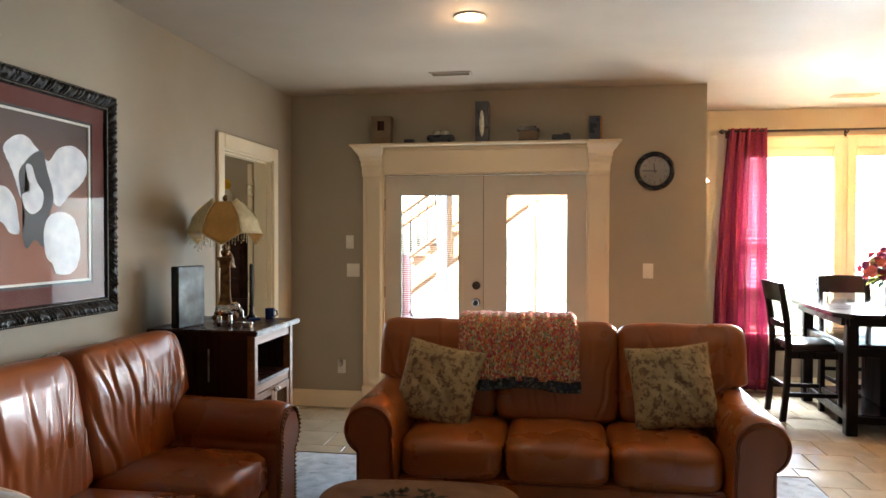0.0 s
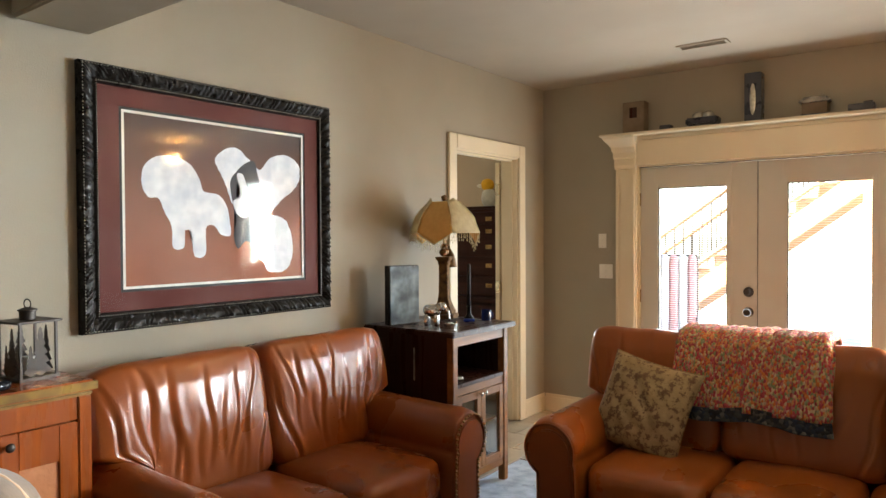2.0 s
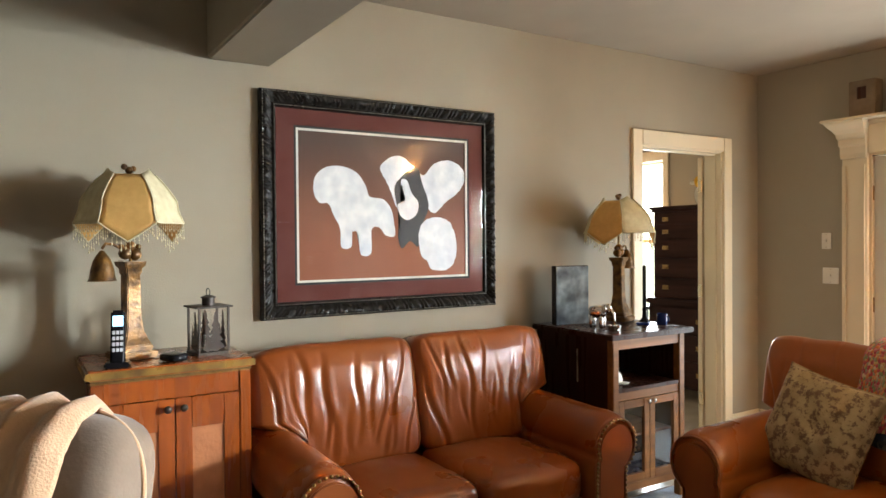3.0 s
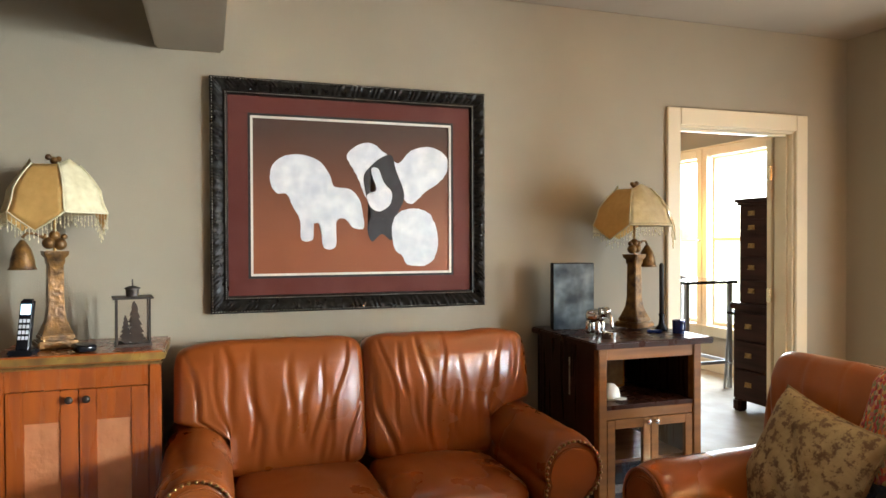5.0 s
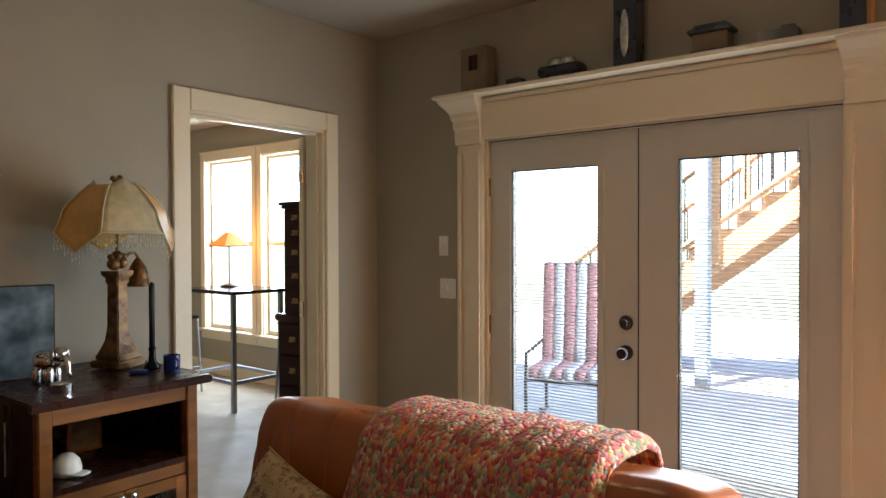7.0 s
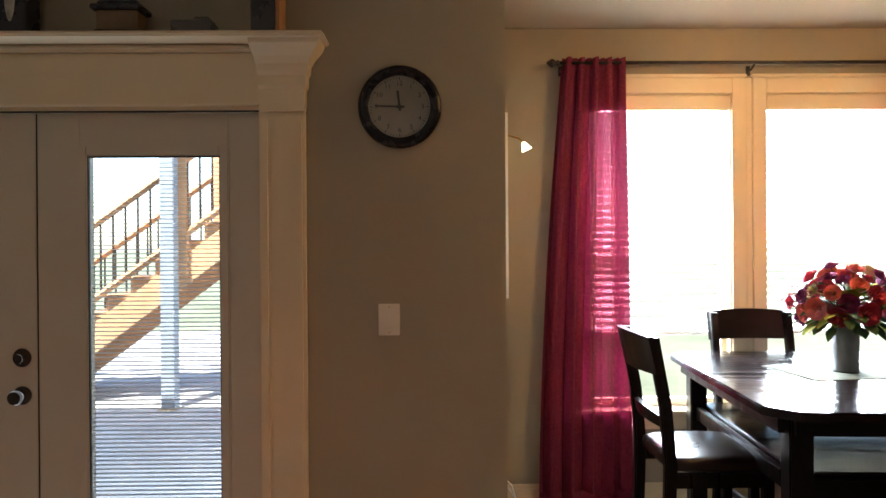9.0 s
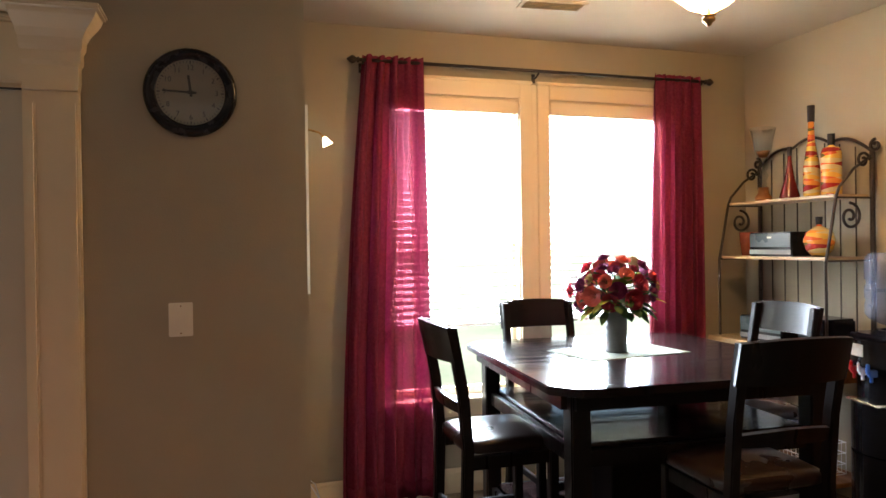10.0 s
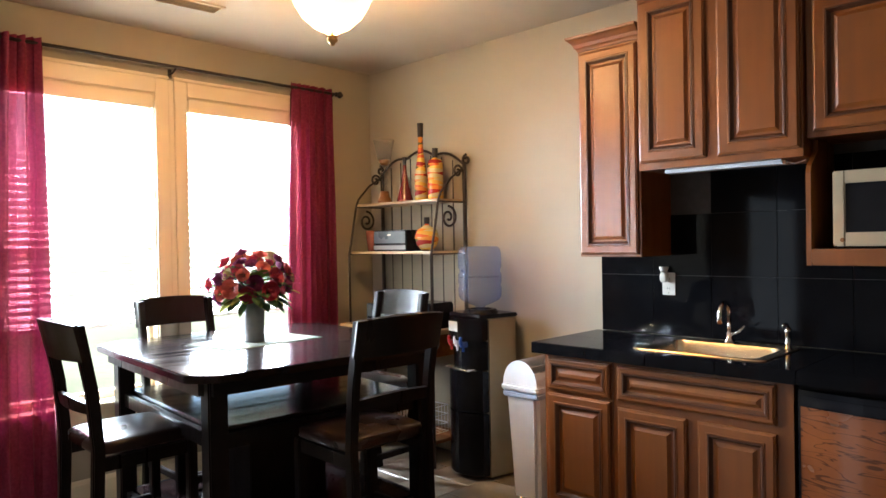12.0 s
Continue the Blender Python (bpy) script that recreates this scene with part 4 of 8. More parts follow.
pillow(-1.35, 4.52, 0.680, -22, 10, -6, 0.45, 3.1, "crumpled brown floral throw pillow on the sofa beside the throw")
pillow(-0.09, 4.55, 0.700, -20, -5, 6, 0.45, 8.4, "brown floral throw pillow propped in the sofa corner")


def over_back(name, x0, x1, path, material, label, nu=60, amp=0.006, seed=0, skew=0.0, thick_by=0.012, rib=0.002):
    """A cloth that hangs over a back along a path of (y, z)."""
    pts = [Vector((0, y, z)) for y, z in path]
    ds = [0.0]
    for a, b in zip(pts, pts[1:]):
        ds.append(ds[-1] + (b - a).length)

    def at(s):
        s *= ds[-1]
        for i in range(len(pts) - 1):
            if s <= ds[i + 1] + 1e-9:
                t = (s - ds[i]) / (ds[i + 1] - ds[i])
                return pts[i].lerp(pts[i + 1], t), (pts[i + 1] - pts[i]).normalized()
        return pts[-1], (pts[-1] - pts[-2]).normalized()

    def f(u, v):
        p, t = at(v)
        n = Vector((0, t.z, -t.y))
        w = amp * noise.noise(Vector((u * 9, v * 7, seed))) + 0.5 * amp * math.sin(u * 34 + 3 * v) + rib * abs(math.sin(u * 44 + 0.8 * v)) - 0.016 * max(0, abs(2 * u - 1) - 0.9) / 0.1
        x = x0 + (x1 - x0) * u + skew * v + 0.012 * noise.noise(Vector((v * 6, u, seed)))
        return Vector((x, p.y + n.y * w, p.z + n.z * w))

    bm = thick(nu, 56, f, thick_by)
    t = thing(name, (x0 + x1) / 2, path[len(path) // 2][0], path[len(path) // 2][1], 0, label, "throw blanket")
    o = t.location
    part("cloth", move(bm, -o.x, -o.y, -o.z), material, t, smooth=True)
    return t


SOFA_BACK = [(5.105, 0.62), (5.10, 0.80), (5.085, 0.93), (5.05, 0.995), (4.97, 1.028), (4.86, 1.034), (4.775, 1.022), (4.715, 0.985), (4.685, 0.92), (4.655, 0.84), (4.63, 0.76), (4.615, 0.69)]
th = over_back("crochet_throw", -1.28, -0.60, SOFA_BACK, M_THROW, "multicolour crochet throw folded over the back of the sofa", nu=150, seed=4, skew=0.03, rib=0.008)
o = th.location
hem = thick(50, 12, lambda u, v: Vector((-1.23 + 0.66 * u + 0.01 * v - o.x, 4.604 - 0.012 * v + 0.006 * math.sin(u * 30) - o.y, 0.708 - 0.062 * v - 0.012 * math.sin(u * 9) - o.z)), 0.008)
part("hem", hem, M_THROW_DARK, th, "dark crochet border of the throw, its shade in the colour", True)


# ---- recliner with a fleece ----
def recliner():
    r = thing("recliner", -1.66, 1.37, 0, 45, "taupe microfibre recliner with piped edges under a peach fleece", "armchair")

    def sh(p, u):
        p.y += 0.05 * (p.z / 0.35) ** 2 * (p.z > 0)
        return p + u * 0.006 * noise.noise(p * 6)

    part("backrest", move(blob(0.41, 0.14, 0.41, 4.4, (22, 10, 22), sh), 0, 0.30, 0.64, -14), M_TAUPE, r, smooth=True)
    part("seat_cushion", move(blob(0.30, 0.36, 0.11, 5, 14), 0, -0.08, 0.40), M_TAUPE, r, smooth=True)
    part("base", move(blob(0.33, 0.38, 0.14, 8, 8), 0, 0.0, 0.17), M_TAUPE, r, smooth=True)
    for s in (-1, 1):
        part("arm", move(blob(0.085, 0.42, 0.24, 4, (8, 16, 12)), s * 0.385, -0.02, 0.34), M_TAUPE, r, smooth=True)
    rim = [(0.412 * math.copysign(abs(math.cos(a)) ** 0.55, math.cos(a)), 0, 0.412 * math.copysign(abs(math.sin(a)) ** 0.5, math.sin(a))) for a in [2 * math.pi * k / 48 for k in range(48)]]
    part("piping", move(tube(rim, 0.007, 6, closed=True), 0, 0.345, 0.64, -14), M_PEACH, r, "pale piping", True)
    path = [(0.62, 0.42), (0.575, 0.65), (0.53, 0.90), (0.50, 0.99), (0.44, 1.045), (0.35, 1.035), (0.27, 0.97), (0.205, 0.85), (0.150, 0.70), (0.105, 0.59), (0.04, 0.535), (-0.12, 0.53), (-0.34, 0.525)]
    f = over_back("fleece_blanket", -0.45, 0.22, path, M_PEACH, "peach fleece blanket thrown over the recliner's back", nu=60, amp=0.018, seed=9, skew=0.06)
    f.matrix_world = r.matrix_world @ Matrix.Translation(f.location)


recliner()


# ---- ottoman ----
def ottoman():
    t = thing("ottoman", -1.24, 3.24, 0.014, 3, "brown upholstered ottoman with a leaf-patterned woven top", "ottoman")
    part("body", move(blob(0.40, 0.40, 0.15, 7, 12), 0, 0, 0.22), M_LEATHER2, t, smooth=True)
    part("cushion_top", move(blob(0.415, 0.415, 0.06, 5, (24, 24, 6), lambda p, u: p + u * 0.004 * noise.noise(p * 14)), 0, 0, 0.392), M_OTTO, t, smooth=True)
    rnd = random.Random(4)
    leaves = bmesh.new()
    for k in range(90):
        a, rr = rnd.uniform(0, 6.28), 0.24 * math.sqrt(rnd.random())
        p = Vector((rr * math.cos(a), rr * math.sin(a), 0.4545))
        d = rnd.uniform(0, 6.28)
        u, v = Vector((math.cos(d), math.sin(d), 0)) * 0.035, Vector((-math.sin(d), math.cos(d), 0)) * 0.013
        leaves.faces.new([leaves.verts.new(p + w) for w in (-u, v * -1, u, v)])
    tagged(part("leaf_motif", leaves, mat("dark_leaf_weave", (0.035, 0.03, 0.015), None, 20, 0.9), t, "dark woven leaves"), kind="stuff")
    for sx in (-1, 1):
        for sy in (-1, 1):
            part("foot", lathe([(0.02, 0), (0.03, 0.06), (0, 0.08)], 10, at=(sx * 0.32, sy * 0.32, 0)), M_DARKWOOD, t)


ottoman()


# ---- picture ----
def picture():
    y0, y1, z0, z1 = 2.665, 4.048, 1.105, 2.222
    cy, cz = (y0 + y1) / 2, (z0 + z1) / 2
    p = thing("framed_picture", WEST + 0.001, cy, cz, 0, "large rust-brown picture with burgundy mat in carved black frame", "picture")
    a, b = (y1 - y0) / 2, (z1 - z0) / 2
    prof = [(0.0, 0.0), (0.0, 0.030), (0.008, 0.042), (0.022, 0.046), (0.040, 0.040), (0.052, 0.028), (0.060, 0.024), (0.066, 0.030), (0.075, 0.030), (0.080, 0.018), (0.083, 0.0)]

    def rail(side):
        bm = bmesh.new()
        n = 260
        rows = []
        for k in range(n + 1):
            t = k / n
            row = []
            for w, d in prof:
                if side in (0, 2):
                    yy = (-a + w) + (2 * a - 2 * w) * t
                    zz = (b - w) if side == 0 else -(b - w)
                    s = yy
                else:
                    zz = (-b + w) + (2 * b - 2 * w) * t
                    yy = (a - w) if side == 1 else -(a - w)
                    s = zz
                carve = (0.0045 * math.sin(s * 190 + 90 * w + 2 * math.sin(s * 63)) + 0.003 * noise.noise(Vector((s * 120, w * 160, side)))) * (0.006 < w < 0.055)
                row.append(bm.verts.new((d + carve, yy, zz)))
            rows.append(row)
        for r0, r1 in zip(rows, rows[1:]):
            for i in range(len(prof) - 1):
                bm.faces.new((r0[i], r0[i + 1], r1[i + 1], r1[i]))
        bmesh.ops.recalc_face_normals(bm, faces=bm.faces[:])
        return bm

    fr = part("frame", join(*[rail(k) for k in range(4)]), M_FRAME, p, smooth=True)
    auto(fr, 50)
    # Outer beads paint highlights of the leaf relief; inner beads are the silver line.
    for inset, size, depth, gap in ((0.010, 0.0030, 0.044, 0.013), (0.071, 0.0040, 0.031, 0.010)):
        beads = bmesh.new()
        for hy, hz in ((a - inset, b - inset),):
            for s in (-1, 1):
                y = -hy
                while y < hy:
                    bmesh.ops.create_icosphere(beads, subdivisions=1, radius=size, matrix=Matrix.Translation((depth, y, s * hz)) @ Matrix.Diagonal((0.7, 1.5 if gap > 0.012 else 0.8, 0.8, 1)))
                    y += gap
                z = -hz
                while z < hz:
                    bmesh.ops.create_icosphere(beads, subdivisions=1, radius=size, matrix=Matrix.Translation((depth, s * hy, z)) @ Matrix.Diagonal((0.7, 0.8, 1.5 if gap > 0.012 else 0.8, 1)))
                    z += gap
        tagged(part("frame_beading", beads, M_SILVER, fr, "worn silver beads: inner silver line, outer highlights of the carving", True), kind="stuff")

    def ring(x, ay, az, w, d, m, name, label):
        bm = bmesh.new()
        wy, wz = w
        for q in ((-ay, ay, az - wz, az), (-ay, ay, -az, -az + wz), (-ay, -ay + wy, -az + wz + 0.0002, az - wz - 0.0002), (ay - wy, ay, -az + wz + 0.0002, az - wz - 0.0002)):
            add_box(bm, x, x + d, q[0], q[1], q[2], q[3])
        return part(name, bm, m, p, label)

    ring(0.006, a - 0.082, b - 0.082, (a - 0.082 - 0.519, b - 0.082 - 0.397), 0.010, M_MAT, "mat_board", "burgundy mat board")
    ring(0.003, 0.5188, 0.3968, (0.012, 0.012), 0.0105, M_MATTBLACK, "inner_mat", "dark inner mat line")
    ring(0.002, 0.5066, 0.3846, (0.011, 0.011), 0.0125, M_FILLET, "fillet", "white fillet")
    art = mat("rust_brown_painting", (0.30, 0.085, 0.028), (0.25, 0.070, 0.024), 3, 0.6, big=0.1, bigscale=2)
    n, l = art.node_tree.nodes, art.node_tree.links
    pr = n["Principled BSDF"]
    was = pr.inputs["Base Color"].links[0].from_socket
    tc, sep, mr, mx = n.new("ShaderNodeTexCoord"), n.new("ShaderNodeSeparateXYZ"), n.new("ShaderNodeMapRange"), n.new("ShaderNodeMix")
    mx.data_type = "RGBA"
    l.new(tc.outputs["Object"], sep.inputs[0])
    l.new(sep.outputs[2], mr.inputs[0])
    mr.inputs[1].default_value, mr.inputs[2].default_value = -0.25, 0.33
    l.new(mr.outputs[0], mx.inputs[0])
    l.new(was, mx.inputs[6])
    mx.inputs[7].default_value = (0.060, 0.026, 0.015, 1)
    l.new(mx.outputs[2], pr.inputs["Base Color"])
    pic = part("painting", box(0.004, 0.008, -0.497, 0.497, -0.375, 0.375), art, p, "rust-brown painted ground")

    def shape(pts, x, m, name, label, fuzz=0.004, seed=1):
        bm = bmesh.new()
        loop = []
        n0 = len(pts)
        for i in range(n0):
            p0, p1, p2, p3 = [Vector(pts[(i + j) % n0]) for j in (-1, 0, 1, 2)]
            for k in range(8):
                t = k / 8
                q = 0.5 * ((2 * p1) + (p2 - p0) * t + (2 * p0 - 5 * p1 + 4 * p2 - p3) * t * t + (3 * p1 - p0 - 3 * p2 + p3) * t ** 3)
                q += Vector((noise.noise(Vector((q.x * 60, q.y * 60, seed))), noise.noise(Vector((q.x * 60, q.y * 60, seed + 9))))) * fuzz
                loop.append(q)
        front = [bm.verts.new((x, q.x, q.y)) for q in loop]
        f = bm.faces.new(front)
        bmesh.ops.triangulate(bm, faces=[f])
        part(name, bm, m, pic, label)

    shape([(-0.415, 0.071), (-0.406, 0.147), (-0.351, 0.195), (-0.264, 0.206), (-0.177, 0.175), (-0.128, 0.113), (-0.104, 0.054), (-0.026, 0.042), (0.020, -0.006), (0.038, -0.079), (0.043, -0.152), (-0.009, -0.152), (-0.052, -0.107), (-0.096, -0.124), (-0.099, -0.243), (-0.159, -0.248), (-0.174, -0.141), (-0.209, -0.135), (-0.212, -0.209), (-0.267, -0.209), (-0.275, -0.113), (-0.310, -0.045), (-0.336, 0.011), (-0.386, 0.017)], 0.0086, M_FUR, "painted_shape", "soft white painted shape", 0.002)
    shape([(-0.041, 0.209), (0.012, 0.262), (0.084, 0.276), (0.157, 0.226), (0.223, 0.180), (0.293, 0.245), (0.389, 0.268), (0.476, 0.231), (0.490, 0.155), (0.447, 0.090), (0.360, 0.028), (0.293, -0.028), (0.244, 0.008), (0.200, 0.107), (0.070, 0.056), (0.055, 0.000), (0.020, 0.085), (-0.009, 0.141)], 0.0086, M_FUR, "painted_shape", "soft white painted shape", seed=3)
    shape([(0.084, 0.164), (0.136, 0.206), (0.189, 0.217), (0.212, 0.141), (0.246, 0.056), (0.252, -0.006), (0.212, -0.099), (0.189, -0.211), (0.136, -0.183), (0.084, -0.220), (0.061, -0.155), (0.078, -0.079), (0.055, 0.014), (0.043, 0.107)], 0.0092, M_INK, "painted_shape", "dark painted shape", 0.001, 5)
    shape([(0.081, 0.141), (0.119, 0.147), (0.148, 0.079), (0.189, 0.028), (0.177, -0.034), (0.125, -0.068), (0.078, -0.045), (0.061, 0.014), (0.107, 0.045)], 0.0100, M_FUR, "painted_shape", "soft white painted shape", 0.002, 6)
    shape([(0.191, -0.135), (0.229, -0.071), (0.302, -0.051), (0.374, -0.068), (0.418, -0.127), (0.435, -0.220), (0.420, -0.296), (0.368, -0.344), (0.273, -0.341), (0.244, -0.296), (0.200, -0.254)], 0.0104, M_FUR, "painted_shape", "soft white painted shape", 0.005, 8)
    g = part("glazing", box(0.020, 0.022, -a + 0.081, a - 0.081, -b + 0.081, b - 0.081), M_PICGLASS, p, "clear picture glass")
    g.visible_shadow = False


picture()


# ---- table lamps ----
def table_lamp(x, y, z, rz, size, label, wide=1.0):
    t = thing("table_lamp", x, y, z, rz, label, "table lamp", "fringed table lamps")
    k = size
    part("plinth", join(box(-0.075 * k, 0.075 * k, -0.075 * k, 0.075 * k, 0, 0.03 * k, bevel=0.006), box(-0.062 * k, 0.062 * k, -0.062 * k, 0.062 * k, 0.0305 * k, 0.055 * k, bevel=0.006)), M_GOLDCARVE, t)
    bm = bmesh.new()
    prof = [(0.056, 0.056), (0.048, 0.075), (0.036, 0.11), (0.030, 0.16), (0.029, 0.26), (0.028, 0.335), (0.033, 0.345), (0.033, 0.362), (0.044, 0.375), (0.046, 0.392)]
    lathe([(r * 1.414 * k, zz * k) for r, zz in prof], 4, bm, turn=math.pi / 4)
    bmesh.ops.bevel(bm, geom=[e for e in bm.edges if abs(e.verts[0].co.z - e.verts[1].co.z) > 0.002], offset=0.004, segments=2, affect="EDGES")
    auto(part("column", bm, M_GOLDCARVE, t, "square tapering carved column"))
    fig = bmesh.new()
    for dx, dz, r in ((-0.02, 0.42, 0.026), (0.022, 0.425, 0.026), (0.0, 0.455, 0.022), (-0.035, 0.45, 0.013), (0.038, 0.452, 0.013)):
        bmesh.ops.create_icosphere(fig, subdivisions=2, radius=r * k, matrix=Matrix.Translation((dx * k, 0, dz * k)))
    tube([(0.03 * k, 0, 0.44 * k), (0.07 * k, 0, 0.462 * k), (0.10 * k, 0, 0.465 * k), (0.115 * k, 0, 0.445 * k)], 0.006, 7, fig)
    part("finial_carving", fig, M_GOLDCARVE, t, "carved foliage with a curled bracket", True)
    part("hanging_bell", lathe([(0.0, 0.44), (0.010, 0.435), (0.020, 0.42), (0.032, 0.40), (0.042, 0.365), (0.047, 0.330), (0.054, 0.318), (0, 0.318)], 16, at=(0.115 * k, 0, 0)), M_GOLDCARVE, t, "small gold bell ornament", True)
    part("stem", tube([(0, 0, 0.39 * k), (0, 0, 0.745 * k)], 0.006, 8), M_BRASS, t)
    n = 6
    bot, top, zb, zt = 0.205 * k * wide, 0.100 * k, 0.545 * k, 0.740 * k
    for s in range(n):
        a0, a1 = 2 * math.pi * (s + 0.5) / n, 2 * math.pi * (s + 1.5) / n

        def edge(a, v):
            flare = bot + (top - bot) * v ** 1.8 - 0.010 * k * math.sin(math.pi * min(1, v * 2.2)) * (v < 0.45)
            return Vector((flare * math.cos(a), flare * math.sin(a), zb + (zt - zb) * v))

        def f(u, v, a0=a0, a1=a1, s=s):
            p, q = edge(a0, v), edge(a1, v)
            r = p.lerp(q, u)
            mid = 1 - (2 * u - 1) ** 2
            if s % 2 == 0:
                r.z -= 0.073 * k * (1 - abs(2 * u - 1)) * (1 - v) ** 3
            else:
                r.z += 0.026 * k * v ** 5 * (1 - abs(2 * u - 1))
            r.x += r.x * 0.05 * mid * (1 - v)
            r.y += r.y * 0.05 * mid * (1 - v)
            return r

        bm = thick(9, 12, f, 0.0018)
        part("shade_panel", bm, M_SHADE if s % 2 == 0 else M_SHADE2, t, "gold satin shade panel" if s % 2 == 0 else "ivory brocade shade panel", True)
        part("braid", tube([f(0, v / 11) * 1.004 for v in range(11, -1, -1)] + [f(u / 8, 0) for u in range(1, 9)], 0.0034, 6), M_SHADE2, t, "ivory braid on the shade's rib", True)
    drops = bmesh.new()
    for s in range(n):
        a0, a1 = 2 * math.pi * (s + 0.5) / n, 2 * math.pi * (s + 1.5) / n
        for j in range(13):
            u = j / 13
            p = Vector((bot * math.cos(a0), bot * math.sin(a0), zb)).lerp(Vector((bot * math.cos(a1), bot * math.sin(a1), zb)), u)
            p.z -= 0.073 * k * (1 - abs(2 * u - 1)) * (s % 2 == 0)
            ln = (0.030 + 0.018 * (j % 2) + (0.03 if j == 0 else 0)) * k
            tube([p, p - Vector((0, 0, ln))], 0.0011, 4, drops)
            bmesh.ops.create_icosphere(drops, subdivisions=1, radius=0.0042, matrix=Matrix.Translation(p - Vector((0, 0, ln))) @ Matrix.Diagonal((0.8, 0.8, 1.7, 1)))
            bmesh.ops.create_icosphere(drops, subdivisions=1, radius=0.003, matrix=Matrix.Translation(p - Vector((0, 0, ln * 0.5))))
    tagged(part("bead_fringe", drops, M_SHADE2, t, "ivory glass bead fringe"), kind="stuff")
    part("top_ring", lathe([(0.085 * k, 0.736 * k), (0.087 * k, 0.739 * k), (0.080 * k, 0.741 * k), (0.02 * k, 0.744 * k)], 24), M_BRASS, t)
    top_bm = bmesh.new()
    for dx, dz, r in ((0, 0.762, 0.016), (0.02, 0.775, 0.013), (-0.018, 0.77, 0.012)):
        bmesh.ops.create_icosphere(top_bm, subdivisions=2, radius=r * k, matrix=Matrix.Translation((dx * k, 0, dz * k)))
    part("finial", top_bm, M_GOLDCARVE, t, "small carved animal-like knot as finial", True)


table_lamp(-2.775, 2.06, 1.018, -70, 1.0, "gold table lamp with fringed shade on the cherry cabinet")
table_lamp(-2.760, 4.815, 0.982, 110, 0.99, "gold table lamp with fringed shade on the media cabinet", 1.13)


# ---- cherry cabinet ----
def end_cabinet():
    y0, y1, x1 = 1.885, 2.475, -2.535
    c = thing("end_cabinet", (WEST + 0.03 + x1) / 2, (y0 + y1) / 2, 0, 0, "cherry cabinet with copper door panels beside the loveseat", "cabinet")
    hx, hy = (x1 - WEST - 0.03) / 2, (y1 - y0) / 2
    part("body", join(box(-hx + 0.01, hx - 0.022, -hy + 0.022, hy - 0.022, 0.08, 0.968), box(-hx + 0.03, hx - 0.05, -hy + 0.05, hy - 0.05, 0.0, 0.079)), M_CHERRY, c)
    part("top", box(-hx, hx + 0.012, -hy - 0.012, hy + 0.012, 0.978, 1.015, bevel=0.008), M_CHERRY, c)
    part("top_moulding", box(-hx + 0.004, hx + 0.004, -hy - 0.004, hy + 0.004, 0.962, 0.9775, bevel=0.005), M_BRASS, c, "brassy painted moulding under the top")
    gilt = mat("worn_gilt_edge", (0.45, 0.27, 0.06), (0.10, 0.05, 0.02), 9, 0.3, metal=0.3, detail=5)
    part("gilt_edge", box(hx + 0.0125, hx + 0.0155, -hy - 0.012, hy + 0.012, 0.983, 1.010), gilt, c, "worn gilt edge of the top")
    for s in (-1, 1):
        part("gilt_edge", box(-hx, hx + 0.0155, s * (hy + 0.0140) - 0.0015, s * (hy + 0.0140) + 0.0015, 0.983, 1.010), gilt, c, "worn gilt edge of the top")
    for s in (-1, 1):
        part("corner_post", box(hx - 0.030, hx, s * hy - 0.045 * (s > 0), s * hy + 0.045 * (s < 0), 0.0, 0.961, bevel=0.004), M_CHERRY, c)
    part("top_rail", box(hx - 0.026, hx - 0.006, -hy + 0.046, hy - 0.046, 0.885, 0.961), M_CHERRY, c)
    part("bottom_rail", box(hx - 0.026, hx - 0.006, -hy + 0.046, hy - 0.046, 0.10, 0.20), M_CHERRY, c)
    copper = mat("hammered_copper_panel", (0.66, 0.28, 0.13), (0.54, 0.21, 0.09), 12, 0.35, metal=0.35, bump=0.5, bscale=40)
    for s in (-1, 1):
        lo, hi = (-hy + 0.048, -0.0015) if s < 0 else (0.0015, hy - 0.048)
        d = part("door", join(box(hx - 0.020, hx + 0.002, lo, lo + 0.062, 0.203, 0.880, bevel=0.003), box(hx - 0.020, hx + 0.002, hi - 0.062, hi, 0.203, 0.880, bevel=0.003),
                              box(hx - 0.020, hx + 0.002, lo + 0.0625, hi - 0.0625, 0.203, 0.330), box(hx - 0.020, hx + 0.002, lo + 0.0625, hi - 0.0625, 0.760, 0.880)), M_CHERRY, c)
        part("door_panel", box(hx - 0.016, hx - 0.006, lo + 0.06, hi - 0.06, 0.325, 0.765), copper, d, "hammered copper door panel")
        k = lathe([(0.006, 0.0), (0.006, 0.012), (0.013, 0.016), (0.015, 0.022), (0.010, 0.028), (0, 0.029)], 14)
        part("knob", move(k, hx + 0.002, s * 0.030, 0.845, 0, 90), M_IRON, d, "dark round knob", True)


end_cabinet()


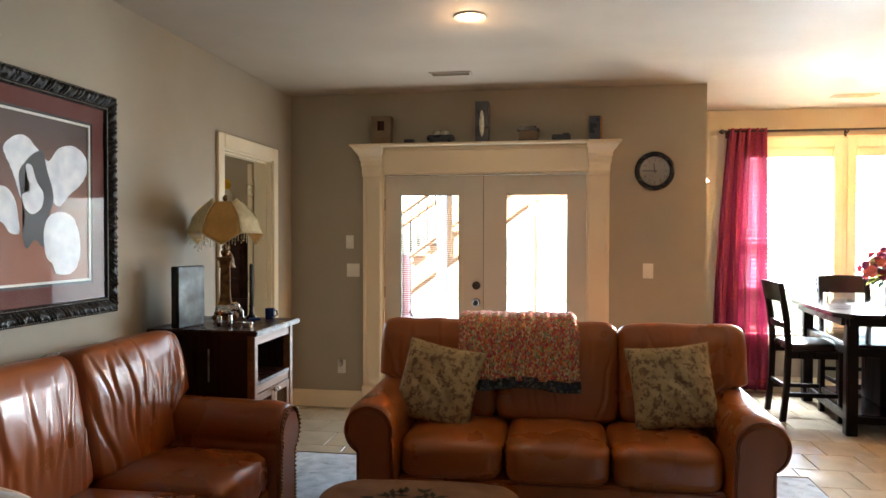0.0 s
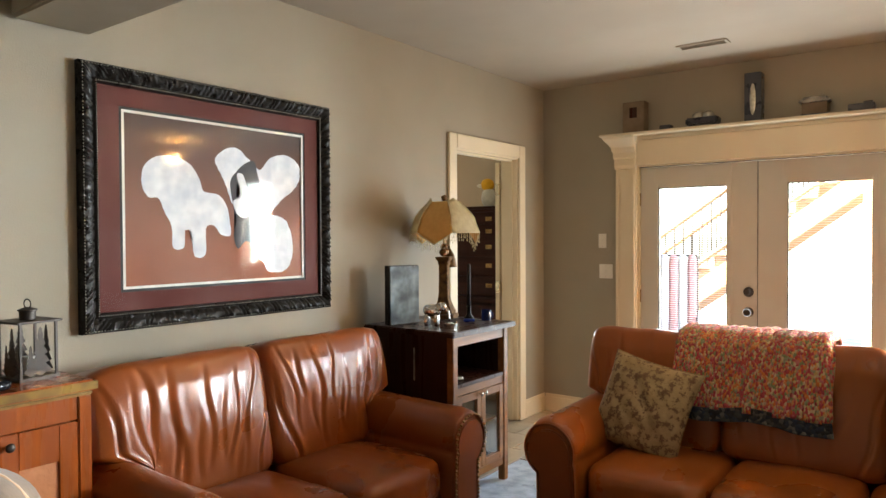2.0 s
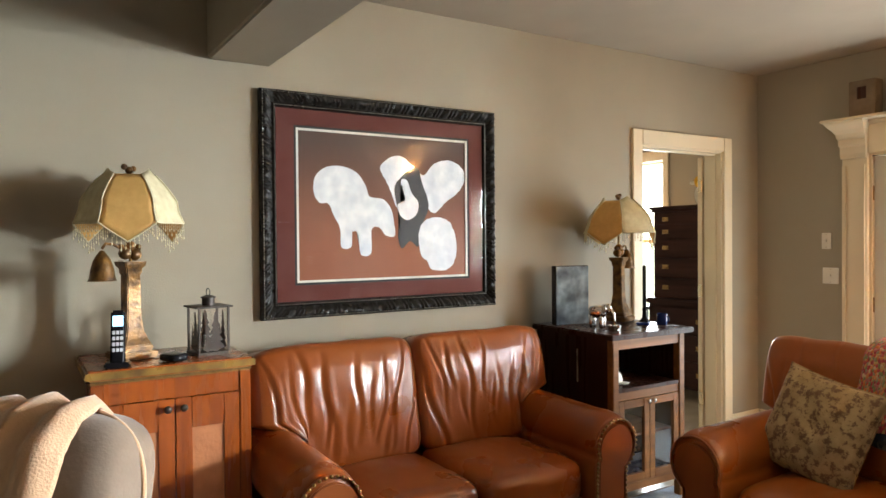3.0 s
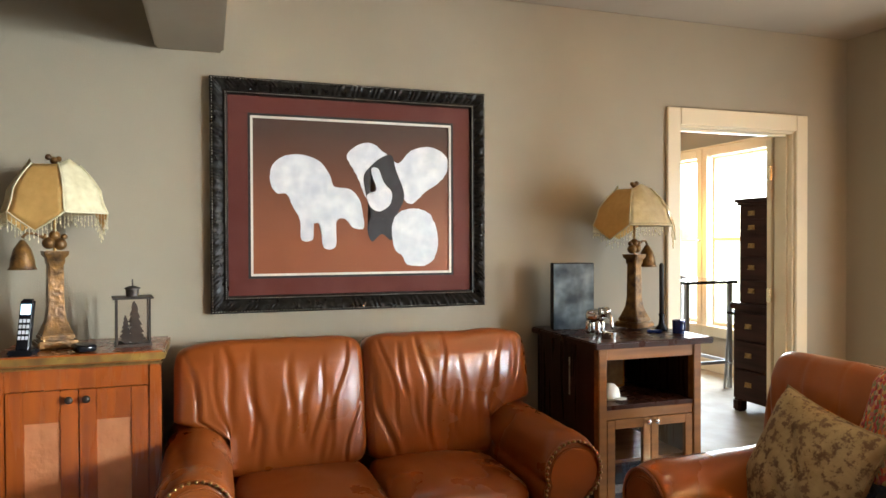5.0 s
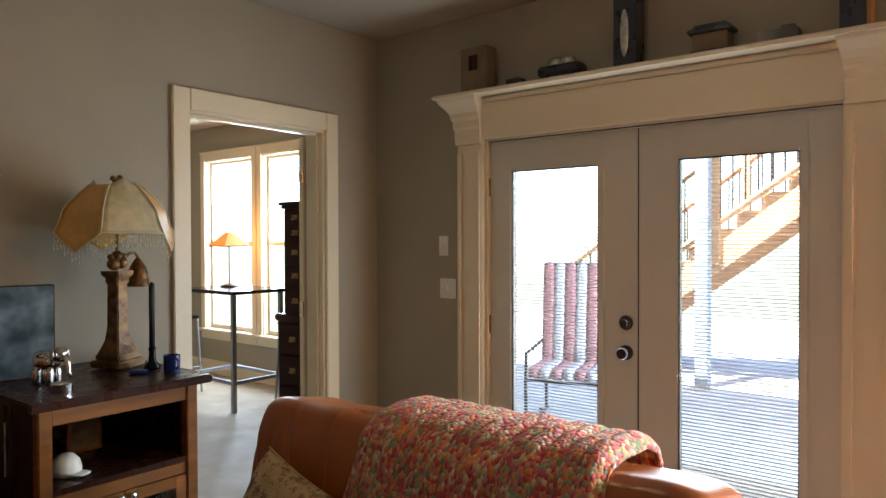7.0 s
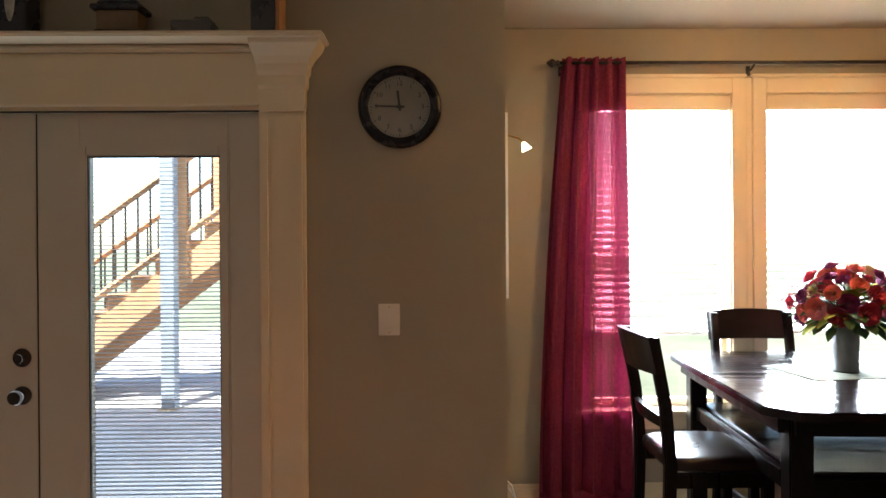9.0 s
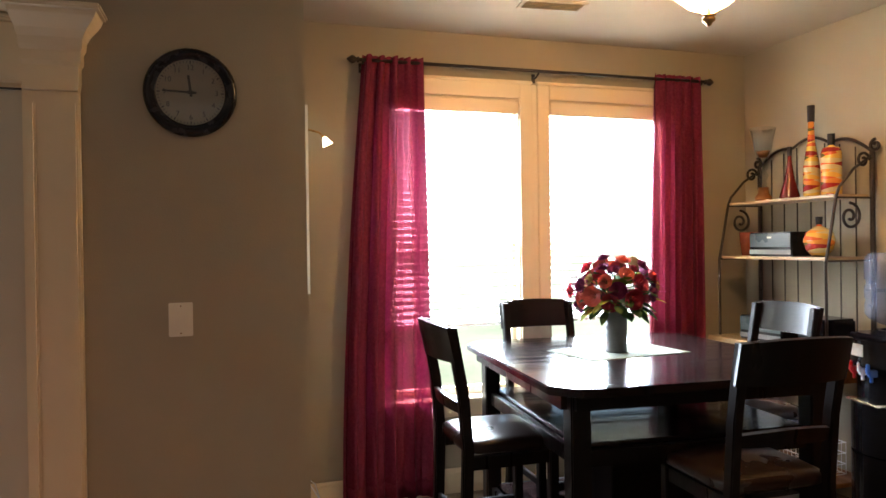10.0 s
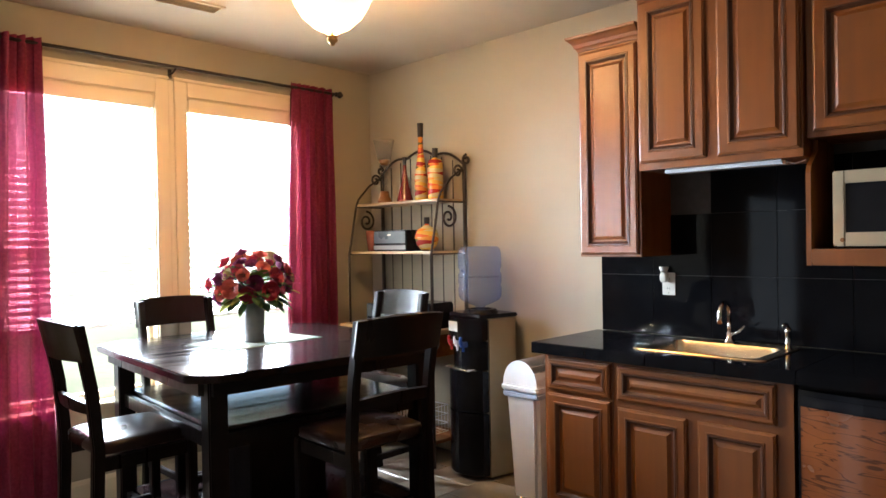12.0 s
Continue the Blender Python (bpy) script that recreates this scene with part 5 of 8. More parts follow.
# ---- media cabinet ----
def media_cabinet():
    y0, y1, x1 = 4.355, 4.925, -2.36
    hx, hy = (x1 - WEST - 0.03) / 2, (y1 - y0) / 2
    c = thing("media_cabinet", (WEST + 0.03 + x1) / 2, (y0 + y1) / 2, 0, 0, "dark cherry media cabinet with open shelf and glazed doors", "cabinet")
    # Front legs, rails and doors are lighter brown than top, sides and back.
    for sx in (-1, 1):
        for sy in (-1, 1):
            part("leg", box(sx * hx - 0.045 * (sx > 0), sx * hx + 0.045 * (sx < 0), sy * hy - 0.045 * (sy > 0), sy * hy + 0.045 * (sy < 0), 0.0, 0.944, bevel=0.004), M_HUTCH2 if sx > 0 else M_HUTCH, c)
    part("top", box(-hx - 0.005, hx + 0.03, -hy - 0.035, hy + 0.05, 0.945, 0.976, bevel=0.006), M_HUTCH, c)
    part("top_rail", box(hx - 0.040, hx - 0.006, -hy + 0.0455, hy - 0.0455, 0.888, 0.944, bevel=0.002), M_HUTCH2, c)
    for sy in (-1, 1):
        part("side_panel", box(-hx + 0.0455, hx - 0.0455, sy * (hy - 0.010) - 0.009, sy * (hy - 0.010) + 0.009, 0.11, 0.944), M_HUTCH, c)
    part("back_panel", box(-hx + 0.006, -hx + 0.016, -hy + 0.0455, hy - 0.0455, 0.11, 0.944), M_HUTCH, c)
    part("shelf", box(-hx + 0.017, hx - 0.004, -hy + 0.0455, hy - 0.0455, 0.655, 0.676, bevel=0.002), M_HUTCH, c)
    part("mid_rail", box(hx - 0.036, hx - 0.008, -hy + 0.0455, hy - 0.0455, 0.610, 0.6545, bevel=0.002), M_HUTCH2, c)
    part("floor_panel", box(-hx + 0.017, hx - 0.041, -hy + 0.0455, hy - 0.0455, 0.15, 0.17), M_HUTCH, c)
    part("inner_shelf", box(-hx + 0.017, hx - 0.06, -hy + 0.0455, hy - 0.0455, 0.385, 0.400), M_HUTCH2, c)
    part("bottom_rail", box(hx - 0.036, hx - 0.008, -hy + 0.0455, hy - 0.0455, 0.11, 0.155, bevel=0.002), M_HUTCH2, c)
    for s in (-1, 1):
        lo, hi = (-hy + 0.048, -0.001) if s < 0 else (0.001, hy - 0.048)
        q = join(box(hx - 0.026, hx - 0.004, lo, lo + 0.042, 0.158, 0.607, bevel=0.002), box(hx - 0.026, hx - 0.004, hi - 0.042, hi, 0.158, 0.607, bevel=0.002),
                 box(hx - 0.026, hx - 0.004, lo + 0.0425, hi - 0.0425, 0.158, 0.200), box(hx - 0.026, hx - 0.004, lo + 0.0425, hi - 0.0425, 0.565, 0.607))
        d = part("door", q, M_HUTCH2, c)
        g = part("pane", box(hx - 0.017, hx - 0.014, lo + 0.04, hi - 0.04, 0.198, 0.567), M_GLASS, d, "clear cabinet glass")
        k = lathe([(0.005, 0.0), (0.005, 0.012), (0.012, 0.016), (0.013, 0.022), (0, 0.027)], 14)
        part("knob", move(k, hx - 0.004, s * 0.022, 0.59, 0, 90), M_CHROME, d, "polished round knob", True)


media_cabinet()
SHELF_Z, TOP_Z = 0.677, 0.9765


# ---- small things on the media cabinet ----
def on_media_cabinet():
    dark = mat("slate_canvas_print", (0.035, 0.060, 0.085), (0.19, 0.25, 0.29), 9, 0.35, big=0.5, bigscale=9)
    p = thing("canvas_print", -2.80, 4.472, TOP_Z, 78, "dark blue-grey canvas print standing on the media cabinet", "small picture")
    part("canvas", box(-0.107, 0.107, -0.003, 0.004, 0.004, 0.345), dark, p)
    part("frame", box(-0.112, 0.112, 0.0045, 0.05, 0, 0.35, bevel=0.003), M_MATTBLACK, p)
    e = thing("elephant_figurine", -2.60, 4.48, TOP_Z, 20, "small mirrored silver elephant figurine on the media cabinet", "figurine")
    bm = join(move(blob(0.042, 0.024, 0.028, 2.6, 8), 0, 0, 0.075), move(blob(0.022, 0.018, 0.022, 2.2, 6), 0.048, 0, 0.092),
              *[move(blob(0.010, 0.010, 0.028, 4, 4), sx * 0.024, sy * 0.013, 0.029) for sx in (-1, 1) for sy in (-1, 1)],
              tube([(0.062, 0, 0.09), (0.078, 0, 0.07), (0.080, 0, 0.045), (0.088, 0, 0.03)], [0.010, 0.008, 0.006, 0.004], 8))
    bmesh.ops.scale(bm, vec=(1.25, 1.25, 1.25), verts=bm.verts[:])
    part("body", bm, M_CHROME, e, smooth=True)
    for s in (-1, 1):
        part("ear", move(blob(0.020, 0.004, 0.025, 2.5, 5), 0.050, s * 0.025, 0.115, 0, 0, s * 25), M_CHROME, e, smooth=True)
    b = thing("candle_dish", -2.46, 4.47, TOP_Z, 0, "low silver dish holding a pale candle on the media cabinet", "candle holder")
    part("dish", lathe([(0.0, 0.0), (0.036, 0.0), (0.038, 0.03), (0.034, 0.031), (0.033, 0.006), (0, 0.006)], 24), M_CHROME, b, smooth=False)
    part("candle", lathe([(0.0, 0.0065), (0.030, 0.0065), (0.030, 0.022), (0, 0.022)], 20), M_FILLET, b)
    c = thing("candlestick", -2.62, 4.885, TOP_Z, 0, "slim black candlestick with a dark taper on the media cabinet", "candlestick")
    part("holder", lathe([(0.0, 0), (0.032, 0), (0.032, 0.012), (0.016, 0.03), (0.012, 0.07), (0.016, 0.08), (0.012, 0.09), (0, 0.09)], 20), M_BLACK, c, smooth=True)
    part("taper", lathe([(0.0115, 0.0905), (0.0115, 0.34), (0.006, 0.348), (0, 0.35)], 14), M_MATTBLACK, c, smooth=True)
    u = thing("blue_mug", -2.50, 4.90, TOP_Z, 0, "small cobalt-blue mug on the media cabinet", "mug")
    blue = mat("cobalt_glaze", (0.012, 0.03, 0.16), (0.01, 0.02, 0.10), 12, 0.15)
    part("cup", lathe([(0.0, 0.0), (0.030, 0.0), (0.032, 0.066), (0.029, 0.066), (0.027, 0.006), (0, 0.006)], 24), blue, u, smooth=False)
    part("handle", tube([(0.030, 0, 0.055), (0.046, 0, 0.050), (0.048, 0, 0.025), (0.030, 0, 0.015)], 0.004, 6), blue, u, smooth=True)
    g = thing("blue_pouch", -2.56, 4.80, TOP_Z, 35, "small bright-blue packet lying by the lamp", "packet")
    part("packet", box(-0.035, 0.035, -0.02, 0.02, 0, 0.014, bevel=0.004), mat("bright_blue", (0.01, 0.05, 0.35), None, 10, 0.4), g)
    h = thing("white_cap", -2.50, 4.50, SHELF_Z, 0, "white cap ornament on the media cabinet shelf", "ornament")
    part("dome", lathe([(0.0, 0.0), (0.050, 0.0), (0.050, 0.025), (0.042, 0.052), (0.024, 0.070), (0, 0.075)], 24), M_FILLET, h, smooth=True)
    part("brim", move(blob(0.038, 0.034, 0.004, 3, 6), 0.045, 0.02, 0.008, 0, 0, 25), M_FILLET, h, smooth=True)
    for n, (x, y, w, hh, col, m, lab) in enumerate(((-2.62, 4.40, 0.10, 0.19, 0, M_SILVER, "silvery narrow photo frame on the open shelf"), (-2.72, 4.66, 0.13, 0.20, 1, M_HUTCH2, "brown and tan framed card on the open shelf"))):
        f = thing("photo_frame", x, y, SHELF_Z, 90 if n else 70, lab, "photo frame")
        part("frame", box(-w / 2, w / 2, -0.006, 0.006, 0, hh, bevel=0.003), m, f)
        part("card", box(-w / 2 + 0.012, w / 2 - 0.012, -0.0075, -0.0062, 0.012, hh - 0.012), mat("faded_card", (0.20, 0.15, 0.10), (0.10, 0.075, 0.05), 18, 0.7) if n else mat("pale_card", (0.35, 0.38, 0.42), (0.25, 0.27, 0.30), 8, 0.5), f)
    t = thing("media_box", -2.70, 4.66, 0.1705, 90, "slim black media player inside the cabinet", "media player")
    part("case", box(-0.20, 0.20, -0.12, 0.12, 0, 0.055, bevel=0.004), M_BLACK, t)
    part("front_panel", box(-0.195, 0.195, -0.124, -0.1202, 0.006, 0.048), M_SILVER, t)


on_media_cabinet()


def on_end_cabinet():
    z = 1.0155
    p = thing("cordless_phone", -2.58, 1.985, z, 78, "black cordless phone standing in its charger on the cherry cabinet", "telephone")
    part("charger", box(-0.045, 0.045, -0.035, 0.035, 0, 0.022, bevel=0.006), M_BLACK, p)
    hs = part("handset", move(box(-0.026, 0.026, -0.012, 0.012, 0, 0.205, bevel=0.008, seg=3), 0, 0.0, 0.012, -14), M_BLACK, p)
    part("screen", move(box(-0.018, 0.018, -0.0135, -0.0122, 0.142, 0.182), 0, 0, 0.012, -14), glow("lit_phone_screen", (0.30, 0.60, 0.85), 0.35), hs, "small lit screen")
    for r in range(4):
        for c in range(3):
            part("key", move(box(-0.019 + c * 0.0135, -0.0085 + c * 0.0135, -0.0140, -0.0122, 0.045 + r * 0.022, 0.059 + r * 0.022, bevel=0.001), 0, 0, 0.012, -14), M_WHITE, hs)
    b = thing("black_gadget", -2.60, 2.19, z, 25, "low black glossy gadget lying on the cherry cabinet", "gadget")
    part("case", move(blob(0.055, 0.04, 0.017, 3.5, 8), 0, 0, 0.017), M_BLACK, b, smooth=True)
    ln = thing("lantern", -2.73, 2.355, z, 8, "dark metal glass candle lantern on the cherry cabinet", "lantern")
    w = 0.062
    part("base", box(-w - 0.008, w + 0.008, -w - 0.008, w + 0.008, 0, 0.012, bevel=0.002), M_IRON, ln)
    for sx in (-1, 1):
        for sy in (-1, 1):
            part("corner_post", box(sx * w - 0.004, sx * w + 0.004, sy * w - 0.004, sy * w + 0.004, 0.0125, 0.195), M_IRON, ln)
    part("roof", box(-w - 0.016, w + 0.016, -w - 0.016, w + 0.016, 0.1955, 0.203, bevel=0.002), M_IRON, ln)
    part("chimney", lathe([(0.026, 0.2035), (0.026, 0.232), (0.031, 0.234), (0.031, 0.239), (0.010, 0.246), (0, 0.247)], 20), M_IRON, ln)
    part("ring_handle", tube([(0.020 * math.cos(a), 0, 0.258 + 0.016 * math.sin(a)) for a in [2 * math.pi * k / 20 for k in range(20)]], 0.0022, 6, closed=True), M_IRON, ln, smooth=True)
    for s in (-1, 1):
        for ax in (0, 1):
            g = box(-w + 0.004, w - 0.004, s * w - 0.001, s * w + 0.001, 0.013, 0.195)
            part("pane", g if ax == 0 else move(g, rz=90), M_GLASS, ln, "clear lantern glass")
            tree = bmesh.new()
            for off, hh in ((-0.026, 0.09), (0.008, 0.150)):
                pts = [(off + 0.004, 0.014)]
                for k in range(5):
                    zz = 0.03 + k * hh / 5
                    wd = 0.034 * (hh / 0.13) * (1 - k / 5.5)
                    pts += [(off + wd, zz), (off + wd * 0.45, zz + hh / 6)]
                pts.append((off, 0.03 + hh))
                full = pts + [(2 * off - a, b_) for a, b_ in pts[-2::-1]]
                tree.faces.new([tree.verts.new((a, s * (w - 0.003), b_)) for a, b_ in full])
            part("tree_cutout", tree if ax == 0 else move(tree, rz=90), M_IRON, ln, "dark tree silhouette")
    part("candle", lathe([(0.022, 0.0125), (0.022, 0.075), (0, 0.075)], 16), M_FILLET, ln)


on_end_cabinet()


# ---- things on the door shelf ----
def shelf_things():
    z, y = 2.2905, NORTH - 0.085
    navy = mat("dark_navy_gloss", (0.012, 0.014, 0.022), (0.03, 0.03, 0.04), 12, 0.3)
    tan = mat("tan_card", (0.20, 0.14, 0.085), (0.15, 0.105, 0.06), 12, 0.7)

    def item(name, x, label, cat):
        return thing(name, x, y, z, 0, label, cat)

    a = item("keepsake_box", -2.17, "tall tan box with dark window on the door shelf", "box")
    part("body", box(-0.085, 0.085, -0.05, 0.05, 0, 0.235, bevel=0.004), tan, a)
    part("inset", box(-0.03, 0.03, -0.053, -0.0502, 0.11, 0.19, bevel=0.001), M_HUTCH, a)
    b = item("small_box", -1.93, "small black box on the door shelf", "box")
    part("body", box(-0.042, 0.042, -0.035, 0.035, 0, 0.035, bevel=0.003), navy, b)
    c = item("model_car", -1.66, "dark toy vehicle with silver domes on the door shelf", "model")
    part("body", box(-0.115, 0.115, -0.05, 0.05, 0.012, 0.065, bevel=0.010), navy, c)
    for s in (-1, 1):
        part("dome", move(blob(0.042, 0.038, 0.036, 2.2, 8), s * 0.035, 0, 0.075), M_SILVER, c, smooth=True)
        for w in (-1, 1):
            part("wheel", tube([(s * 0.075, w * 0.052, 0.016), (s * 0.075, w * 0.040, 0.016)], 0.016, 14), M_MATTBLACK, c)
    d = item("tall_box", -1.31, "tall dark box with pale motif on the door shelf", "box")
    part("body", box(-0.055, 0.055, -0.05, 0.05, 0, 0.335, bevel=0.003), navy, d)
    part("motif", move(blob(0.020, 0.002, 0.11, 2, 8), 0, -0.0505, 0.15), M_SILVER, d)
    e = item("miniature_carriage", -0.93, "small dark roofed model with pale sides on the door shelf", "model")
    part("body", box(-0.075, 0.075, -0.04, 0.04, 0.012, 0.085, bevel=0.003), tan, e)
    part("roof", join(box(-0.092, 0.092, -0.055, 0.055, 0.0855, 0.105, bevel=0.004), move(box(-0.075, 0.075, -0.04, 0.04, 0.1055, 0.125, bevel=0.008), 0, 0, 0)), navy, e)
    part("base", box(-0.080, 0.080, -0.045, 0.045, 0, 0.0115), navy, e)
    f = item("flat_case", -0.66, "low dark case on the door shelf", "box")
    part("body", join(box(-0.075, 0.075, -0.045, 0.045, 0, 0.048, bevel=0.004), box(0.01, 0.065, -0.04, 0.04, 0.0485, 0.060, bevel=0.003)), navy, f)
    g = item("book_box", -0.39, "dark boxed book standing on the door shelf", "book")
    part("slipcase", box(-0.048, 0.040, -0.06, 0.06, 0, 0.19, bevel=0.002), navy, g)
    part("pages", box(0.0405, 0.056, -0.055, 0.055, 0.003, 0.187, bevel=0.001), mat("orange_brown_edge", (0.35, 0.17, 0.07), None, 40, 0.7), g)


shelf_things()


# ---- clock, plates, vents, can light ----
def clock():
    c = thing("wall_clock", 0.094, NORTH - 0.001, 2.040, 0, "round wall clock with dark turned rim and grey dial", "clock")
    rim = lathe([(0.118, 0.0), (0.158, 0.0), (0.160, 0.010), (0.154, 0.024), (0.144, 0.030), (0.134, 0.028), (0.128, 0.020), (0.124, 0.022), (0.118, 0.014)], 56, caps=False)
    part("rim", move(rim, rx=90), mat("dark_bronze_rim", (0.008, 0.007, 0.010), (0.012, 0.010, 0.012), 20, 0.25, spec=0.3), c, smooth=True)
    # Dial tan is darkened for the shade on this wall.
    face = mat("shaded_tan_dial", (0.26, 0.21, 0.15), (0.22, 0.18, 0.13), 10, 0.6)
    dial = part("dial", move(lathe([(0.0, 0.0), (0.122, 0.0), (0.122, 0.010), (0.0, 0.010)], 48), rx=90), face, c)
    for k in range(60):
        a = radians(6 * k)
        big = k % 5 == 0
        m = box(-0.0012 - 0.0008 * big, 0.0012 + 0.0008 * big, -0.0115, -0.0102, 0.108 - 0.004 * big, 0.114)
        part("minute_mark", move(m, ry=math.degrees(a)), M_MATTBLACK, dial, "black minute mark")
    for k in range(12):
        a = radians(30 * k + 30)
        cv = bpy.data.curves.new("numeral", "FONT")
        cv.body, cv.size, cv.align_x, cv.align_y, cv.extrude = str(k + 1), 0.026, "CENTER", "CENTER", 0.0004
        tmp = new("numeral", cv)
        me = bpy.data.meshes.new_from_object(tmp)
        bpy.data.objects.remove(tmp)
        me.materials.clear()
        me.materials.append(M_MATTBLACK)
        o = new("numeral", me)
        o.parent = dial
        o.matrix_basis = pose(0.089 * math.sin(a), -0.0112, 0.089 * math.cos(a), 90, 0, 0)
    part("minute_hand", move(join(box(-0.0035, 0.0035, -0.0150, -0.0135, -0.02, 0.095), box(-0.006, 0.006, -0.0150, -0.0135, -0.012, 0.012, bevel=0.002)), ry=-88), M_MATTBLACK, c)
    part("hour_hand", move(box(-0.0045, 0.0045, -0.0132, -0.0118, -0.015, 0.062), ry=-7), M_MATTBLACK, c)
    g = part("crystal", move(lathe([(0.0, 0.017), (0.06, 0.0175), (0.120, 0.016), (0.120, 0.0155), (0.0, 0.0165)], 40), rx=90), M_GLASS, c, "clear clock glass")
    g.visible_shadow = False


clock()


def wall_plate(name, x, y, z, rz, w, h, kind, label):
    p = thing(name, x, y, z, rz, label, "wall plate")
    part("cover", box(-w / 2, w / 2, -0.006, 0, -h / 2, h / 2, bevel=0.0025), M_PLATE, p)
    if kind == "rocker":
        part("rocker", move(box(-0.017, 0.017, -0.0085, -0.0062, -0.033, 0.033, bevel=0.002), rx=-2), M_PLATE, p)
    elif kind == "toggle":
        part("toggle", move(box(-0.005, 0.005, -0.018, -0.006, -0.008, 0.012, bevel=0.002), rx=0), M_PLATE, p)
    elif kind == "outlet":
        for s in (-1, 1):
            part("socket", box(-0.016, 0.016, -0.0075, -0.0062, s * 0.025 - 0.014, s * 0.025 + 0.014, bevel=0.003), M_PLATE, p)
            for u in (-0.006, 0.006):
                part("slot", box(u - 0.001, u + 0.001, -0.0080, -0.0076, s * 0.025 - 0.004, s * 0.025 + 0.006), M_MATTBLACK, p)
    for s in (-1, 1):
        part("screw", move(lathe([(0.0025, 0), (0.0025, 0.0012), (0, 0.0015)], 8), 0, -0.006, s * (h / 2 - 0.012), 90), M_STEEL, p)
    return p


wall_plate("light_switch", 0.048, NORTH, 1.224, 0, 0.082, 0.122, "rocker", "white rocker light switch under the clock")
wall_plate("light_switch", -2.480, NORTH, 1.455, 0, 0.068, 0.115, "toggle", "white single light switch beside the patio doors")
wall_plate("light_switch", -2.450, NORTH, 1.208, 0, 0.115, 0.115, "toggle", "white double light switch beside the patio doors")
wall_plate("wall_outlet", -2.555, NORTH, 0.36, 0, 0.072, 0.118, "outlet", "white wall outlet near the patio doors")
fr = thing("air_freshener", -2.555, NORTH - 0.0085, 0.395, 0, "grey plug-in air freshener in the wall outlet", "air freshener")
part("body", move(blob(0.018, 0.022, 0.030, 3, 8), 0, -0.023, 0), M_SILVER, fr, smooth=True)


def vent(x, y, w, d, rz, label):
    v = thing("ceiling_vent", x, y, CEIL, rz, label, "vent")
    part("frame", join(box(-w / 2, w / 2, -d / 2, -d / 2 + 0.02, -0.008, 0, bevel=0.002), box(-w / 2, w / 2, d / 2 - 0.02, d / 2, -0.008, 0, bevel=0.002),
                       box(-w / 2, -w / 2 + 0.02, -d / 2 + 0.0205, d / 2 - 0.0205, -0.008, 0), box(w / 2 - 0.02, w / 2, -d / 2 + 0.0205, d / 2 - 0.0205, -0.008, 0)), M_CEIL, v)
    # Flat black sheet gives the dark of the hollow; none is cut behind.
    part("duct", box(-w / 2 + 0.02, w / 2 - 0.02, -d / 2 + 0.02, d / 2 - 0.02, -0.0012, -0.0005), M_MATTBLACK, v)
    n = 5
    for k in range(n):
        yy = -d / 2 + 0.028 + k * (d - 0.056) / (n - 1)
        part("slat", move(box(-w / 2 + 0.021, w / 2 - 0.021, -0.007, 0.007, -0.0008, 0.0008), 0, yy, -0.006, 35), M_CEIL, v)


vent(-1.497, 5.95, 0.32, 0.12, 0, "small off-white ceiling vent in the living room")
vent(1.87, 7.28, 0.36, 0.14, -4, "off-white ceiling vent over the dining table")


def can_light(x, y):
    c = thing("can_light", x, y, CEIL, 0, "lit recessed can light with a white trim ring", "ceiling light")
    part("trim_ring", lathe([(0.066, -0.004), (0.090, -0.007), (0.095, -0.001), (0.095, 0.0), (0.066, 0.0), (0.066, -0.004)], 40, caps=False), M_CEIL, c, smooth=False)
    part("lens", lathe([(0.0, -0.003), (0.064, -0.003), (0.064, -0.001), (0, -0.001)], 32), M_CANGLOW, c, "glowing lens")


can_light(-1.19, 4.62)


# ---- curtains and rod ----
def curtain(x0, x1, b0, b1, seed, label):
    t = thing("curtain", (b0 + b1) / 2, BAY - 0.085, 0, 0, label, "curtain", "bay curtains")
    cx = (b0 + b1) / 2
    rnd = random.Random(seed)
    ph = [rnd.uniform(0, 6.28) for _ in range(4)]

    def f(u, v):
        z = 0.03 + (2.550 - 0.03) * v
        s = v ** 1.6
        xa, xb = b0 + (x0 - b0) * s, b1 + (x1 - b1) * s
        x = xa + (xb - xa) * u
        amp = 0.030 * (1 - 0.45 * v)
        pocket = max(0.0, 1 - abs(z - 2.523) / 0.035)
        wav = math.sin(u * 31 + ph[0] + 0.8 * math.sin(2 * v + ph[1])) + 0.45 * math.sin(u * 58 + ph[2] + 1.5 * v)
        y = amp * wav * (1 - 0.55 * pocket) + 0.010 * noise.noise(Vector((u * 5, v * 4, seed)))
        top = 0.004 * math.sin(u * 60 + ph[3]) * (v > 0.985)
        return Vector((x - cx + 0.006 * math.sin(u * 62), y, z + top))

    bm = sheet(150, 70, f)
    part("panel", bm, M_CURTAIN, t, smooth=True)
    hem = thick(100, 3, lambda u, v: f(u, 0.038 * v) + Vector((0, -0.004, 0)), 0.001)
    part("hem", hem, M_CURTAIN, t, "sewn curtain hem", True)


curtain(0.948, 1.312, 0.800, 1.335, 1.0, "long crimson half sheer curtain before the bright window")
curtain(2.830, 3.178, 2.755, 3.180, 6.0, "long crimson half sheer curtain before the bright window")


